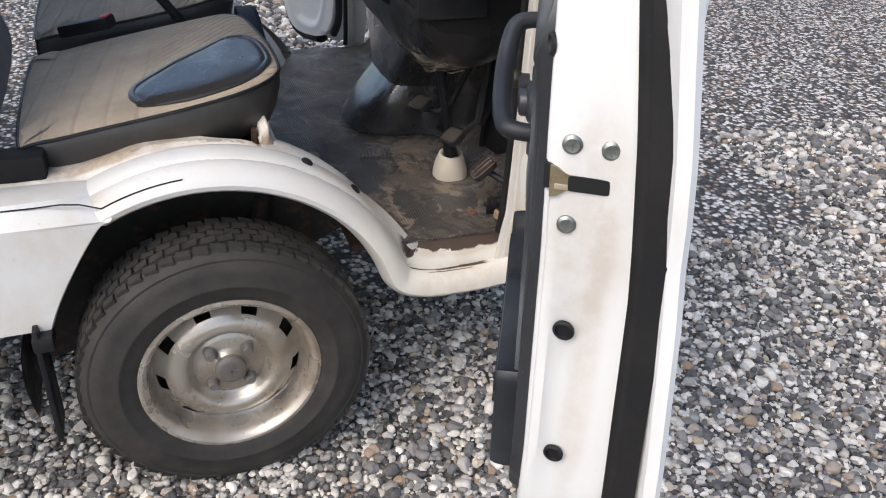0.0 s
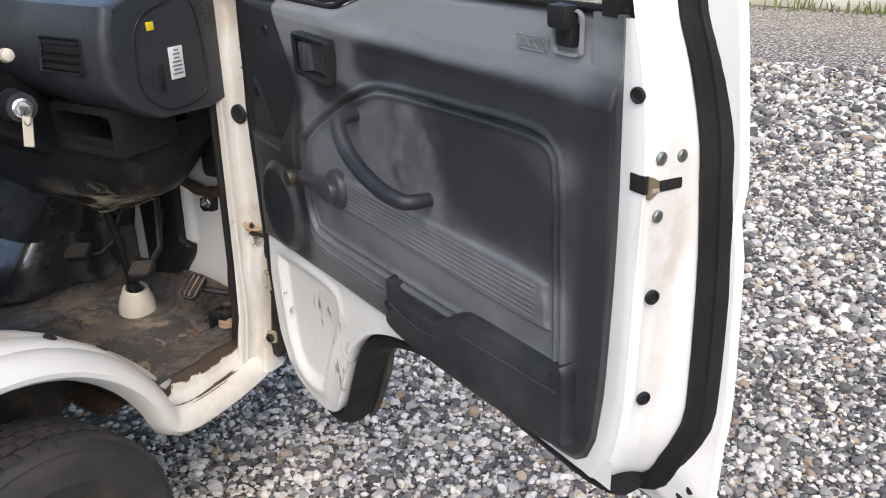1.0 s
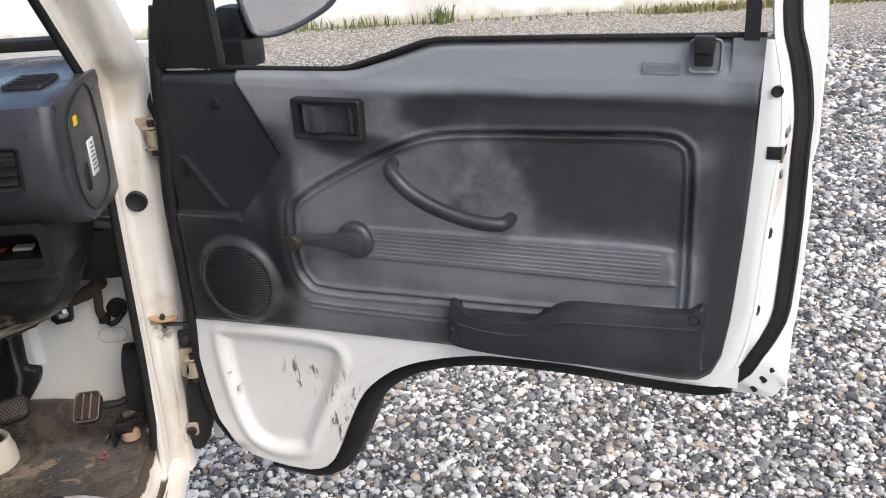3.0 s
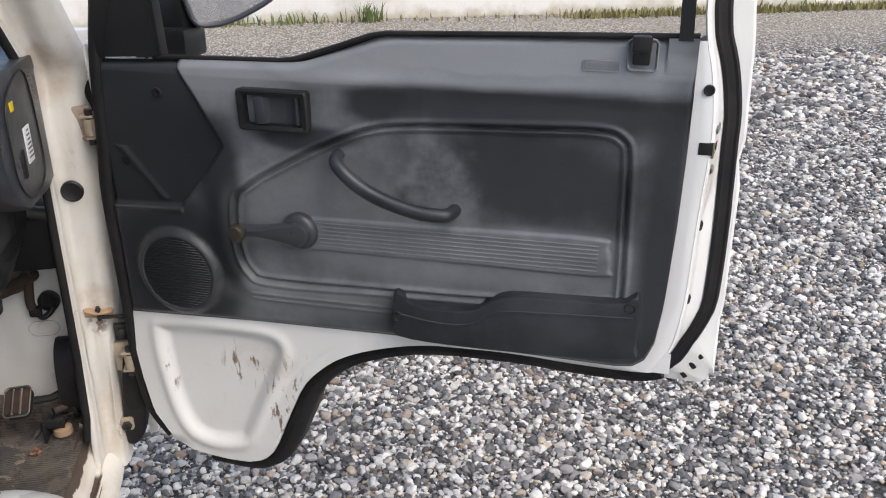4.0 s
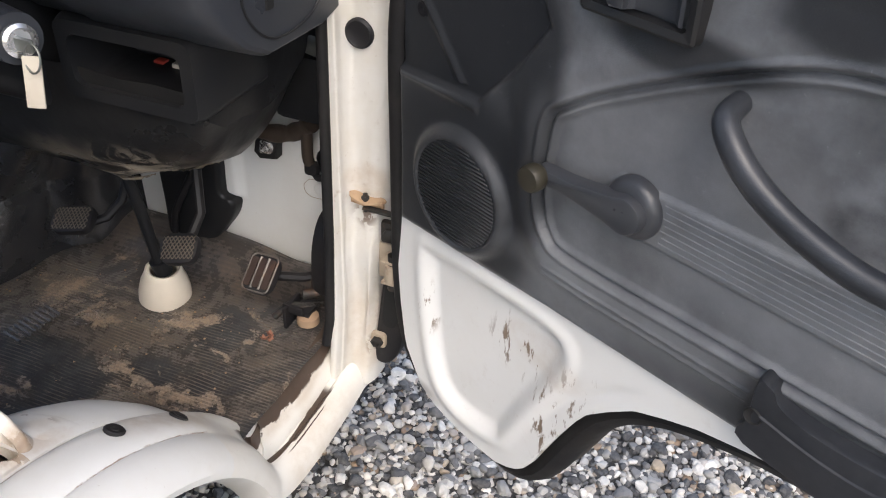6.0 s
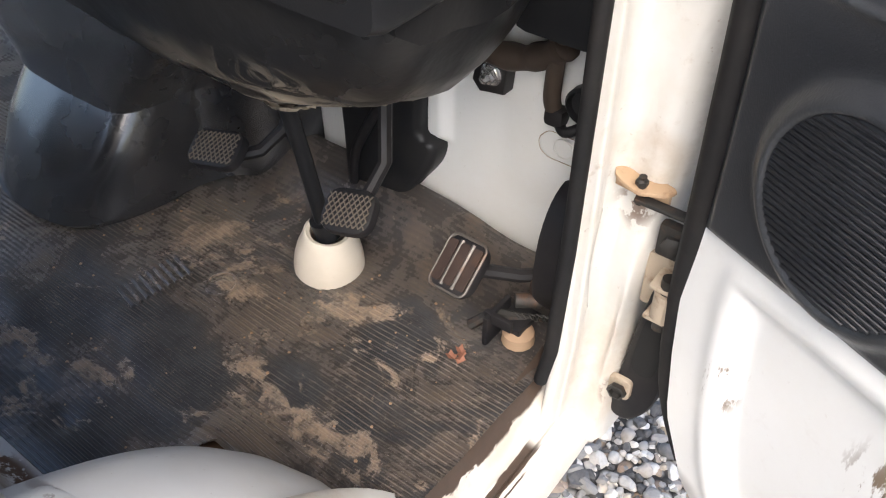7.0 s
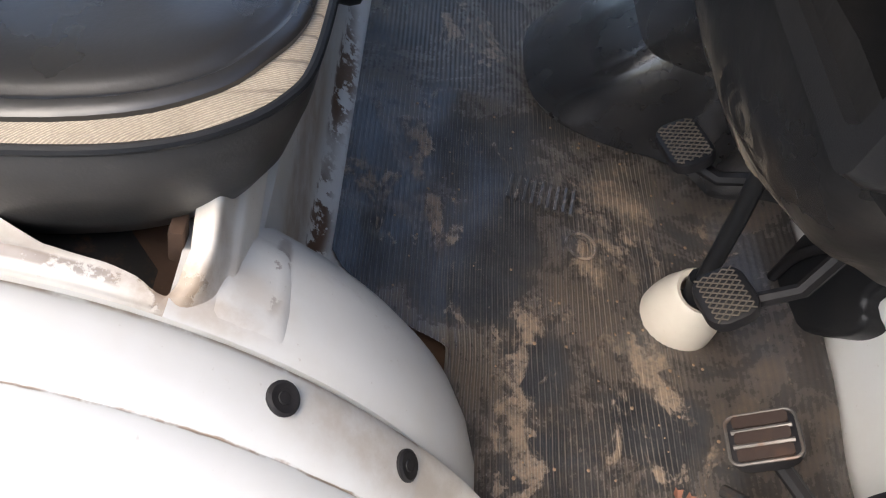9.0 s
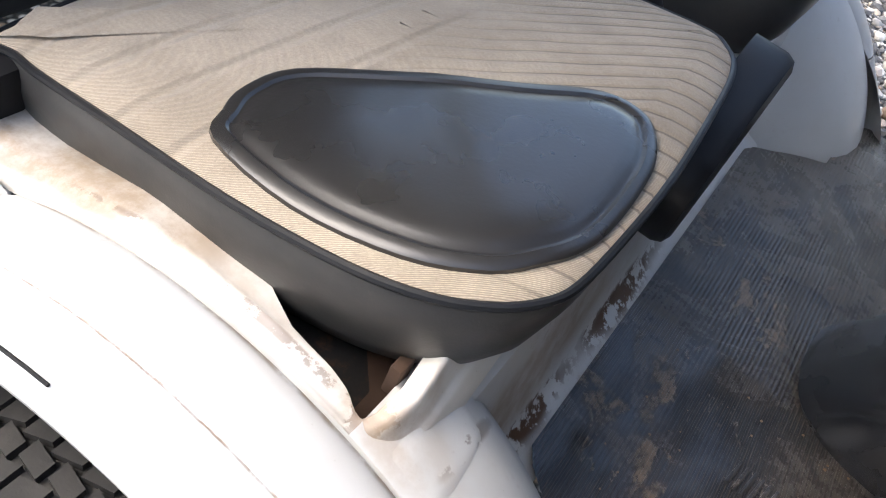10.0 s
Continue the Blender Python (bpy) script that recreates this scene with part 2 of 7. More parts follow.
def trim_plastic():
    """Door card: black moulded plastic, greyed by dust and hands, ledge light painted in."""
    m = Mat("door_card_plastic", 0.5)
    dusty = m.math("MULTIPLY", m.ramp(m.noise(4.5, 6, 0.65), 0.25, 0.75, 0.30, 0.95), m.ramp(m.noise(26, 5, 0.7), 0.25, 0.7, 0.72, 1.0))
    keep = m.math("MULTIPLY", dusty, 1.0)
    # fixed patches left darker: lower field, rear edge, speaker surround, border
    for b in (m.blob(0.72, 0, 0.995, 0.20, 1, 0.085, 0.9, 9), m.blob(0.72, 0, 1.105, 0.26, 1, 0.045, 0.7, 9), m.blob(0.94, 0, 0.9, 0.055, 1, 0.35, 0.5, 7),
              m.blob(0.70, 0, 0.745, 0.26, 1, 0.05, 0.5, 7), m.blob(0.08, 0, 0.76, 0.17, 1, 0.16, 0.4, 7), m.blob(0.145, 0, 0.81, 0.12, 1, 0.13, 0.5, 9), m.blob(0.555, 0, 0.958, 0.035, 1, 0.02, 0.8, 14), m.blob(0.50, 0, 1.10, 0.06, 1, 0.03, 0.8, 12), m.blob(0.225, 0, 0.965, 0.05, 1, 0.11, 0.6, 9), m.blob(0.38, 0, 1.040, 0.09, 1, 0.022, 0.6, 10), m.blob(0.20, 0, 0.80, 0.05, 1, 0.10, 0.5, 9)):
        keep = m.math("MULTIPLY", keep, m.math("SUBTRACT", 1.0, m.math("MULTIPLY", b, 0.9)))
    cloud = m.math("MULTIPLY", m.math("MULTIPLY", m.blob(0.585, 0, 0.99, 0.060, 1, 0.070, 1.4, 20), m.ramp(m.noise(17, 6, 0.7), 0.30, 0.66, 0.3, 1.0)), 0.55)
    # paler patches; those along the window ledge paint its brightness into the colour
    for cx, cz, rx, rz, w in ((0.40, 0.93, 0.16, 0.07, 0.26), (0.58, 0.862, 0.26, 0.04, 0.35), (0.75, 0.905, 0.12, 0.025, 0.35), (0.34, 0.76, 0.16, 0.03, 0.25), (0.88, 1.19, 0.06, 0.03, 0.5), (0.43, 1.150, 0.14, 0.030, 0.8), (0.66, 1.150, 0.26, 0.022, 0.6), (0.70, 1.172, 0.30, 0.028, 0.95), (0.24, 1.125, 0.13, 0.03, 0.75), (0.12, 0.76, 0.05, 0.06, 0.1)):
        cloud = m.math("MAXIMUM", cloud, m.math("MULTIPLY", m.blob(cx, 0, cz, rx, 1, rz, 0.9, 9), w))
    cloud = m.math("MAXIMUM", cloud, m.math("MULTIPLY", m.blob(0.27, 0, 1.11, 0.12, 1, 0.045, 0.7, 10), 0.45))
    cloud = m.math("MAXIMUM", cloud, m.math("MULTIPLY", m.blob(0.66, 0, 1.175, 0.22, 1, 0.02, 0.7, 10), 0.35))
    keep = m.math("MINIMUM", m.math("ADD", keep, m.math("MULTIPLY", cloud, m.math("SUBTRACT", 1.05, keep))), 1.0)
    x, y, z = m.axes()
    ring = m.math("SQRT", m.math("ADD", m.math("POWER", m.math("SUBTRACT", x, 0.128), 2.0), m.math("POWER", m.math("SUBTRACT", z, 0.783), 2.0)))
    ring = m.math("MULTIPLY", m.math("MULTIPLY", m.ramp(ring, 0.062, 0.066), m.ramp(ring, 0.092, 0.082)), m.ramp(m.noise(20, 4), 0.3, 0.6, 0.02, 0.10))
    keep = m.math("MAXIMUM", keep, ring)
    corner = None  # the black corner panel
    for px, pz, qx, qz in ((0.178, 1.132, 0.24, 1.015), (0.24, 1.015, 0.149, 0.904), (0.149, 0.904, 0.0, 0.895)):
        n = math.hypot(qx - px, qz - pz)
        d = m.math("ADD", m.math("MULTIPLY", x, (pz - qz) / n), m.math("MULTIPLY", z, (qx - px) / n))
        d = m.math("SUBTRACT", d, (px * (pz - qz) + pz * (qx - px)) / n)
        corner = d if corner is None else m.math("MAXIMUM", corner, d)
    keep = m.math("MULTIPLY", keep, m.ramp(corner, -0.0008, 0.0008, 0.06, 1.0))
    fleck = m.math("MULTIPLY", m.ramp(m.noise(220, 3, 0.7), 0.66, 0.76), 0.2)
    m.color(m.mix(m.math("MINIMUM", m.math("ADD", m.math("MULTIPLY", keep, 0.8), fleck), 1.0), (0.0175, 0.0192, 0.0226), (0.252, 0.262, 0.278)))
    m.rough(m.ramp(keep, 0.0, 1.0, 0.36, 0.56))
    return m.bump(m.math("ADD", m.noise(650, 3), m.math("MULTIPLY", m.noise(60, 3), 0.8)), 0.0006, 0.6).m


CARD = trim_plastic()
CARD_DARK = plastic("door_card_black", (0.0125, 0.0145, 0.019), 0.42, 0.28, (0.105, 0.110, 0.12), 700)

GRILLE = plastic("grille_plastic", (0.010, 0.011, 0.014), 0.5, 0.25, (0.045, 0.046, 0.05), 700)


def mat_rubber():
    """Floor mat rubber: brown film, worn dark patches, dried tan mud on and between the ribs."""
    m = Mat("mat_rubber", 0.5)
    x, y, z = m.axes()
    groove = m.ramp(m.math("ABSOLUTE", m.math("SUBTRACT", m.math("FRACT", m.math("DIVIDE", m.math("ADD", x, 0.412), 0.0058)), 0.25)), 0.12, 0.30, 1.0, 0.0)
    # brown film with clean blue-black patches
    film = m.math("MULTIPLY", m.ramp(m.noise(6.5, 8, 0.70, None, 0.7), 0.36, 0.62), m.ramp(m.noise(48, 6, 0.72), 0.28, 0.66, 0.35, 1.0))
    for b in (m.blob(-0.25, 0.40, 0.42, 0.055, 0.075, 0.2, 1.0, 16), m.blob(-0.285, 0.325, 0.42, 0.06, 0.05, 0.2, 1.0, 16), m.blob(-0.37, 0.36, 0.42, 0.06, 0.06, 0.2, 1.0, 16), m.blob(-0.20, 0.246, 0.42, 0.035, 0.05, 0.2, 1.0, 16),
              m.blob(-0.27, 0.52, 0.42, 0.09, 0.06, 0.2, 1.0, 12), m.blob(-0.08, 0.20, 0.42, 0.06, 0.05, 0.2, 1.0, 12)):
        film = m.math("MULTIPLY", film, m.math("SUBTRACT", 1.0, m.math("MULTIPLY", b, 0.9)))
    film = m.math("MAXIMUM", film, m.ramp(x, -0.06, 0.05, 0.0, 0.3))
    film = m.math("MULTIPLY", film, m.ramp(groove, 0.0, 1.0, 0.74, 1.0))
    # tan mud
    zone = m.ramp(m.noise(5.0, 3, 0.5), 0.40, 0.62, 0.0, 0.08)
    for cx, cy, rx, ry in ((-0.19, 0.31, 0.035, 0.03), (-0.245, 0.285, 0.055, 0.022), (-0.285, 0.302, 0.03, 0.016), (-0.232, 0.25, 0.025, 0.04), (-0.22, 0.165, 0.03, 0.06), (-0.12, 0.48, 0.075, 0.045), (-0.10, 0.28, 0.05, 0.03), (-0.09, 0.235, 0.035, 0.05), (-0.073, 0.155, 0.02, 0.02),
                           (-0.34, 0.52, 0.03, 0.05), (-0.30, 0.41, 0.025, 0.05), (-0.28, 0.74, 0.05, 0.05), (-0.21, 0.10, 0.05, 0.04), (-0.11, 0.41, 0.06, 0.05)):
        zone = m.math("MAXIMUM", zone, m.math("MULTIPLY", m.blob(cx, cy, 0.42, rx * 1.1, ry * 1.1, 0.2, 1.3, 24), 0.165))
    mudf = m.ramp(m.math("ADD", m.noise(17, 9, 0.66, m.scaled(1.15, 0.85, 1), 0.6), zone), 0.645, 0.725)
    mudf = m.math("MULTIPLY", mudf, m.ramp(m.noise(44, 6, 0.7), 0.36, 0.56, 0.25, 1.0))
    flecks = m.ramp(m.math("ADD", m.noise(58, 7, 0.70, m.scaled(1.3, 0.8, 1)), m.math("MULTIPLY", zone, 0.45)), 0.635, 0.70, 0.0, 0.8)
    mudf = m.math("MAXIMUM", mudf, m.math("MULTIPLY", flecks, m.ramp(m.noise(9, 4), 0.40, 0.60, 0.15, 1.0)))
    mudf = m.math("MULTIPLY", mudf, m.ramp(m.noise(160, 4, 0.7), 0.30, 0.55, 0.35, 1.0))
    grit = m.math("MULTIPLY", m.ramp(m.noise(420, 2, 0.6), 0.66, 0.74), m.ramp(film, 0.1, 0.7, 0.10, 0.55))
    clean = m.mix(m.ramp(m.noise(30, 5, 0.7), 0.3, 0.7), (0.015, 0.0165, 0.020), (0.037, 0.039, 0.043))
    brown = m.mix(m.noise(35, 6, 0.7), (0.055, 0.042, 0.031), (0.170, 0.122, 0.082))
    mud = m.mix(m.noise(30, 5), (0.21, 0.148, 0.098), (0.37, 0.275, 0.19))
    c = m.mix(film, clean, brown)
    # paler towards the far side: dust, plus sky sheen painted into the colour
    dust = m.math("MULTIPLY", m.ramp(y, 0.45, 0.95, 0.0, 0.7), m.ramp(m.noise(8, 6, 0.68), 0.34, 0.62, 0.15, 1.0))
    c = m.mix(dust, c, (0.135, 0.120, 0.098))
    c = m.mix(m.math("MULTIPLY", mudf, 0.92), c, mud)
    edge = m.ramp(m.math("ABSOLUTE", m.math("SUBTRACT", m.math("FRACT", m.math("DIVIDE", m.math("ADD", x, 0.412), 0.0058)), 0.50)), 0.04, 0.11, 1.0, 0.0)
    edge = m.math("MULTIPLY", m.math("MULTIPLY", edge, m.ramp(m.noise(14, 6, 0.72), 0.40, 0.62)), m.math("MULTIPLY", m.ramp(y, 0.85, 0.6, 0.0, 0.26), m.ramp(x, -0.02, -0.08)))
    c = m.mix(edge, c, (0.30, 0.245, 0.19))
    m.color(m.mix(grit, c, (0.34, 0.27, 0.20)))
    m.rough(m.ramp(m.math("MAXIMUM", film, mudf), 0.0, 1.0, 0.22, 0.42))
    h = m.math("ADD", m.noise(90, 5, 0.7), m.math("MULTIPLY", mudf, 1.2))
    return m.bump(h, 0.0014, 0.45).m


MAT = mat_rubber()


def dusty(m, weight, tint=(0.9, 0.86, 0.8)):
    """Fine dust that lightens a surface seen aslant."""
    b = m.node_tree.nodes["Principled BSDF"]
    b.inputs["Sheen Weight"].default_value, b.inputs["Sheen Roughness"].default_value = weight, 0.55
    b.inputs["Sheen Tint"].default_value = (*tint, 1.0)


dusty(MAT, 0.20, (0.9, 0.88, 0.84))
dusty(CONSOLE, 0.05)


def fabric():
    """Beige twill with thin dark slanting lines; pleats across the rear half."""
    m = Mat("seat_fabric", 0.9, spec=0.2)
    x, y, z = m.axes()
    weave = m.math("MULTIPLY", m.wave(230, "X", m.scaled(1, 1, 1, None, 55), 1.5), m.noise(500, 2))
    run = m.math("ADD", m.math("MULTIPLY", m.math("MINIMUM", x, -0.50), 1.1), m.math("MULTIPLY", m.math("MAXIMUM", m.math("ADD", x, 0.50), 0.0), 0.35))
    run = m.math("ADD", m.math("SUBTRACT", y, run), m.math("MULTIPLY", m.noise(5, 2), 0.03))
    seam = m.math("ABSOLUTE", m.math("SUBTRACT", m.math("FRACT", m.math("DIVIDE", run, 0.0245)), 0.5))
    line = m.ramp(seam, 0.03, 0.085, 1.0, 0.0)
    inner = m.math("MULTIPLY", m.math("MULTIPLY", m.ramp(y, 0.160, 0.20), m.ramp(x, -0.72, -0.62)), m.ramp(m.math("ADD", x, m.math("MULTIPLY", y, 0.5)), -0.55, -0.25, 0.30, 1.0))
    base = m.mix(m.ramp(m.noise(8, 6, 0.65), 0.3, 0.7), (0.57, 0.475, 0.355), (0.41, 0.335, 0.245))
    base = m.mix(m.ramp(weave, 0.1, 0.5), m.mix(0.5, base, (0.10, 0.08, 0.065)), base)
    m.color(m.mix(m.math("MULTIPLY", m.math("MULTIPLY", line, inner), m.ramp(m.noise(9, 4), 0.3, 0.7, 0.45, 0.85)), base, (0.09, 0.072, 0.058)))
    pleat = m.math("MULTIPLY", m.ramp(seam, 0.0, 0.30), m.math("MULTIPLY", inner, 0.6))
    wide = m.math("ABSOLUTE", m.math("SUBTRACT", m.math("FRACT", m.math("DIVIDE", m.math("ADD", x, m.math("MULTIPLY", y, -0.16)), 0.055)), 0.5))
    rear = m.ramp(x, -0.67, -0.69)
    pleat = m.math("ADD", pleat, m.math("MULTIPLY", m.ramp(wide, 0.0, 0.16), m.math("MULTIPLY", rear, 0.9)))
    h = m.math("ADD", m.math("MULTIPLY", weave, 0.12), m.math("ADD", m.math("MULTIPLY", pleat, 1.2), m.math("MULTIPLY", m.noise(13, 3, 0.5, None, 1.2), 1.4)))
    return m.bump(h, 0.006, 0.6).m


FABRIC = fabric()
dusty(FABRIC, 0.25)
VINYL = plastic("seat_vinyl", (0.030, 0.029, 0.028), 0.42, 0.5, (0.085, 0.076, 0.064), 420)
VINYL_BLUE = plastic("seat_pad_vinyl", (0.021, 0.0195, 0.018), 0.30, 0.14, (0.050, 0.044, 0.037), 260)
for m_, w_, r_ in ((MAT, 0.2, 0.32), (CONSOLE, 0.9, 0.15), (VINYL_BLUE, 0.5, 0.22)):
    b_ = m_.node_tree.nodes["Principled BSDF"]
    b_.inputs["Coat Weight"].default_value, b_.inputs["Coat Roughness"].default_value = w_, r_
VINYL_GREY = plastic("seat_grey_fabric", (0.15, 0.135, 0.12), 0.85, 0.5, (0.22, 0.19, 0.15), 600)


def tyre_rubber():
    m = Mat("tyre_rubber", 0.75)
    k = m.ramp(m.noise(14, 6, 0.65), 0.3, 0.75, 0.15, 0.8)
    m.color(m.mix(k, (0.012, 0.0115, 0.011), (0.048, 0.043, 0.037)))
    return m.bump(m.noise(150, 4), 0.001, 0.5).m


TYRE = tyre_rubber()


def stone():
    m = Mat("gravel_stone", 0.8, spec=0.3)
    info = m.t.nodes.new("ShaderNodeNewGeometry")
    r = info.outputs["Random Per Island"]
    ramp = m.t.nodes.new("ShaderNodeValToRGB")
    ramp.color_ramp.interpolation = "LINEAR"
    cols = [(0.0, (0.040, 0.040, 0.042)), (0.20, (0.095, 0.094, 0.095)), (0.36, (0.175, 0.170, 0.165)), (0.50, (0.34, 0.325, 0.30)), (0.62, (0.60, 0.565, 0.51)), (0.86, (0.80, 0.76, 0.69)), (0.92, (0.46, 0.37, 0.26)), (0.95, (0.28, 0.19, 0.13)), (1.0, (0.55, 0.52, 0.47))]
    els = ramp.color_ramp.elements
    els[0].position, els[0].color = cols[0][0], (*cols[0][1], 1)
    els[1].position, els[1].color = cols[-1][0], (*cols[-1][1], 1)
    for p, c in cols[1:-1]:
        e = els.new(p)
        e.color = (*c, 1)
    m.link(r, ramp.inputs[0])
    c = m.mix(m.ramp(m.noise(90, 5, 0.7), 0.35, 0.7, 0.0, 0.35), ramp.outputs[0], (0.27, 0.25, 0.22))
    m.color(m.mix(m.ramp(m.noise(25, 3), 0.5, 0.8, 0.0, 0.35), c, (0.16, 0.15, 0.145)))
    return m.bump(m.noise(250, 4), 0.002, 0.4).m


STONE = stone()


def ground_mat():
    m = Mat("gravel_ground", 0.9, spec=0.2)
    cell = m.voronoi(55, "Color")
    s = m.t.nodes.new("ShaderNodeSeparateColor")
    m.link(cell, s.inputs[0])
    d = m.voronoi(55)
    c = m.mix(m.ramp(s.outputs[0], 0.30, 0.75), (0.085, 0.083, 0.082), (0.70, 0.665, 0.61))
    c = m.mix(m.ramp(s.outputs[1], 0.82, 0.9), c, (0.36, 0.26, 0.18))
    c = m.mix(m.ramp(d, 0.35, 0.75), c, (0.05, 0.048, 0.045))
    x, y, z = m.axes()
    far = m.ramp(m.math("ADD", x, m.math("MULTIPLY", m.noise(0.6, 4), 1.6)), 6.2, 8.0)
    soil = m.mix(m.noise(3, 6), (0.30, 0.26, 0.20), (0.46, 0.42, 0.34))
    m.color(m.mix(m.math("MULTIPLY", far, 0.35), c, soil))
    return m.bump(m.math("SUBTRACT", 1.0, d), 0.012, 0.9).m


GROUND = ground_mat()


def wall_mat():
    m = Mat("old_white_render", 0.85)
    k = m.ramp(m.noise(1.2, 6, 0.65), 0.45, 0.75)
    c = m.mix(k, (0.74, 0.72, 0.68), (0.52, 0.47, 0.40))
    x, y, z = m.axes()
    c = m.mix(m.ramp(m.math("ADD", z, m.math("MULTIPLY", m.noise(5, 4), 0.3)), 0.30, 0.12), c, (0.45, 0.40, 0.30))
    return m.color(c).bump(m.noise(20, 5), 0.01, 0.4).m


WALL = wall_mat()
GRASS = flat("dry_grass", (0.24, 0.21, 0.08), 0.8)
LEAF = flat("weed_green", (0.13, 0.17, 0.05), 0.7)
LABEL = flat("white_label", (0.8, 0.8, 0.8), 0.5)
INK = flat("label_ink", (0.12, 0.12, 0.15), 0.6)
YELLOW = flat("yellow_sticker", (0.85, 0.62, 0.02), 0.5)
RED = flat("red_plastic", (0.5, 0.06, 0.04), 0.5)
BOOT = plastic("white_boot", (0.66, 0.60, 0.50), 0.5, 0.3, (0.35, 0.26, 0.16), 200)
HOSE = plastic("brown_hose", (0.030, 0.021, 0.016), 0.6, 0.5, (0.085, 0.060, 0.042), 150)
TAN = flat("clay", (0.36, 0.24, 0.15), 0.9)


def trough_plastic():
    """Black plastic with streaks of dried mud along the bottom."""
    m = Mat("trough_plastic", 0.38, spec=0.25)
    streak = m.ramp(m.noise(1.0, 6, 0.65, m.scaled(34, 11, 20, None, 25), 1.2), 0.455, 0.52)
    z = m.math("MAXIMUM", m.blob(-0.13, 0.215, 0.722, 0.085, 0.10, 0.05, 0.9, 16), m.math("MULTIPLY", m.blob(-0.15, 0.27, 0.77, 0.05, 0.14, 0.06, 0.8, 12), 0.35))
    k = m.math("MULTIPLY", m.math("MULTIPLY", streak, z), 0.9)
    m.color(m.mix(k, m.mix(m.noise(25, 5), (0.009, 0.0095, 0.011), (0.024, 0.023, 0.022)), (0.52, 0.44, 0.34)))
    m.rough(m.ramp(m.noise(9, 4), 0.3, 0.7, 0.26, 0.45))
    return m.bump(m.math("ADD", m.noise(18, 4), k), 0.003, 0.5).m


TROUGH = trough_plastic()
FILM = plastic("torn_plastic_film", (0.16, 0.135, 0.105), 0.28, 0.8, (0.42, 0.35, 0.26), 120)
GLASS = Mat("window_glass", 0.02)
GLASS.b.inputs["Transmission Weight"].default_value = 1.0
GLASS.b.inputs["IOR"].default_value = 1.1
GLASS = GLASS.color((0.93, 0.96, 0.95)).m
MIRROR = metal("mirror_glass", (0.9, 0.9, 0.9), 0.02, 0.0, 1.0)


# ---- mesh tools ----
class Geo:
    """Vertices and faces gathered for one mesh."""

    def __init__(self):
        self.v, self.f, self.k = [], [], []

    def add(self, v, f, m=None, k=0):
        n = len(self.v)
        self.v += [tuple(m @ Vector(p)) if m else tuple(p) for p in v]
        self.f += [tuple(i + n for i in q) for q in f]
        self.k += [k] * len(f)
        return self

    def grid(self, rows, close_u=False, close_v=False, skip=None, m=None, k=0):
        """Rows of points, joined to a sheet."""
        r, c = len(rows), len(rows[0])
        f = []
        for i in range(r if close_u else r - 1):
            for j in range(c if close_v else c - 1):
                if skip and skip(i, j):
                    continue
                a, b = (i + 1) % r, (j + 1) % c
                f.append((i * c + j, i * c + b, a * c + b, a * c + j))
        return self.add([p for row in rows for p in row], f, m, k)

    def box(self, cx, cy, cz, sx, sy, sz, r=0.003, seg=2, m=None):
        bm = bmesh.new()
        bmesh.ops.create_cube(bm, size=1.0, matrix=Matrix.Diagonal((sx, sy, sz, 1)))
        r = min(r, 0.45 * min(sx, sy, sz))
        if r > 0:
            bmesh.ops.bevel(bm, geom=bm.edges[:], offset=r, segments=seg, profile=0.6, affect="EDGES")
        m = (m or Matrix.Identity(4)) @ Matrix.Translation((cx, cy, cz))
        bm.verts.index_update()
        self.add([p.co[:] for p in bm.verts], [[q.index for q in f.verts] for f in bm.faces], m)
        bm.free()
        return self

    def prism(self, outline, lo, hi, place, r=0.0, k=0):
        """A flat outline (a, b) between depths lo and hi; place(a, b, d) gives the point. r: rounded rim at hi."""
        n = len(outline)
        c = (sum(p[0] for p in outline) / n, sum(p[1] for p in outline) / n)
        rings = [(lo, 0.0)]
        if r:
            s = 1 if hi > lo else -1
            rings += [(hi - s * r, 0.0), (hi - s * r * 0.3, r * 0.3), (hi, r)]
        else:
            rings += [(hi, 0.0)]
        v, f = [], []
        for d, inset in rings:
            ring = inset_outline(outline, inset) if inset else outline
            v += [place(a, b, d) for a, b in ring]
        for i in range(len(rings) - 1):
            for j in range(n):
                q = (j + 1) % n
                f.append((i * n + j, i * n + q, (i + 1) * n + q, (i + 1) * n + j))
        f.append(tuple(range(n))[::-1])
        f.append(tuple((len(rings) - 1) * n + j for j in range(n)))
        return self.add(v, f, None, k)

    def tube(self, pts, rad, n=10, caps=True, flatten=1.0, up=(0, 0, 1), close=False):
        pts = [Vector(p) for p in pts]
        rads = rad if isinstance(rad, (list, tuple)) else [rad] * len(pts)
        rows, ref = [], Vector(up)
        for i, p in enumerate(pts):
            if close:
                t = pts[(i + 1) % len(pts)] - pts[i - 1]
            else:
                t = pts[min(i + 1, len(pts) - 1)] - pts[max(i - 1, 0)]
            t.normalize()
            a = ref - t * ref.dot(t)
            if a.length < 1e-4:
                a = Vector((1, 0.3, 0)) - t * Vector((1, 0.3, 0)).dot(t)
            a.normalize()
            ref = a
            b = t.cross(a)
            rows.append([p + (a * math.cos(q) * flatten + b * math.sin(q)) * rads[i] for q in (2 * math.pi * j / n for j in range(n))])
        base = len(self.v)
        self.grid(rows, close, True)
        if caps and not close:
            self.f += [tuple(base + j for j in range(n))[::-1], tuple(base + (len(rows) - 1) * n + j for j in range(n))]
            self.k += [0, 0]
        return self

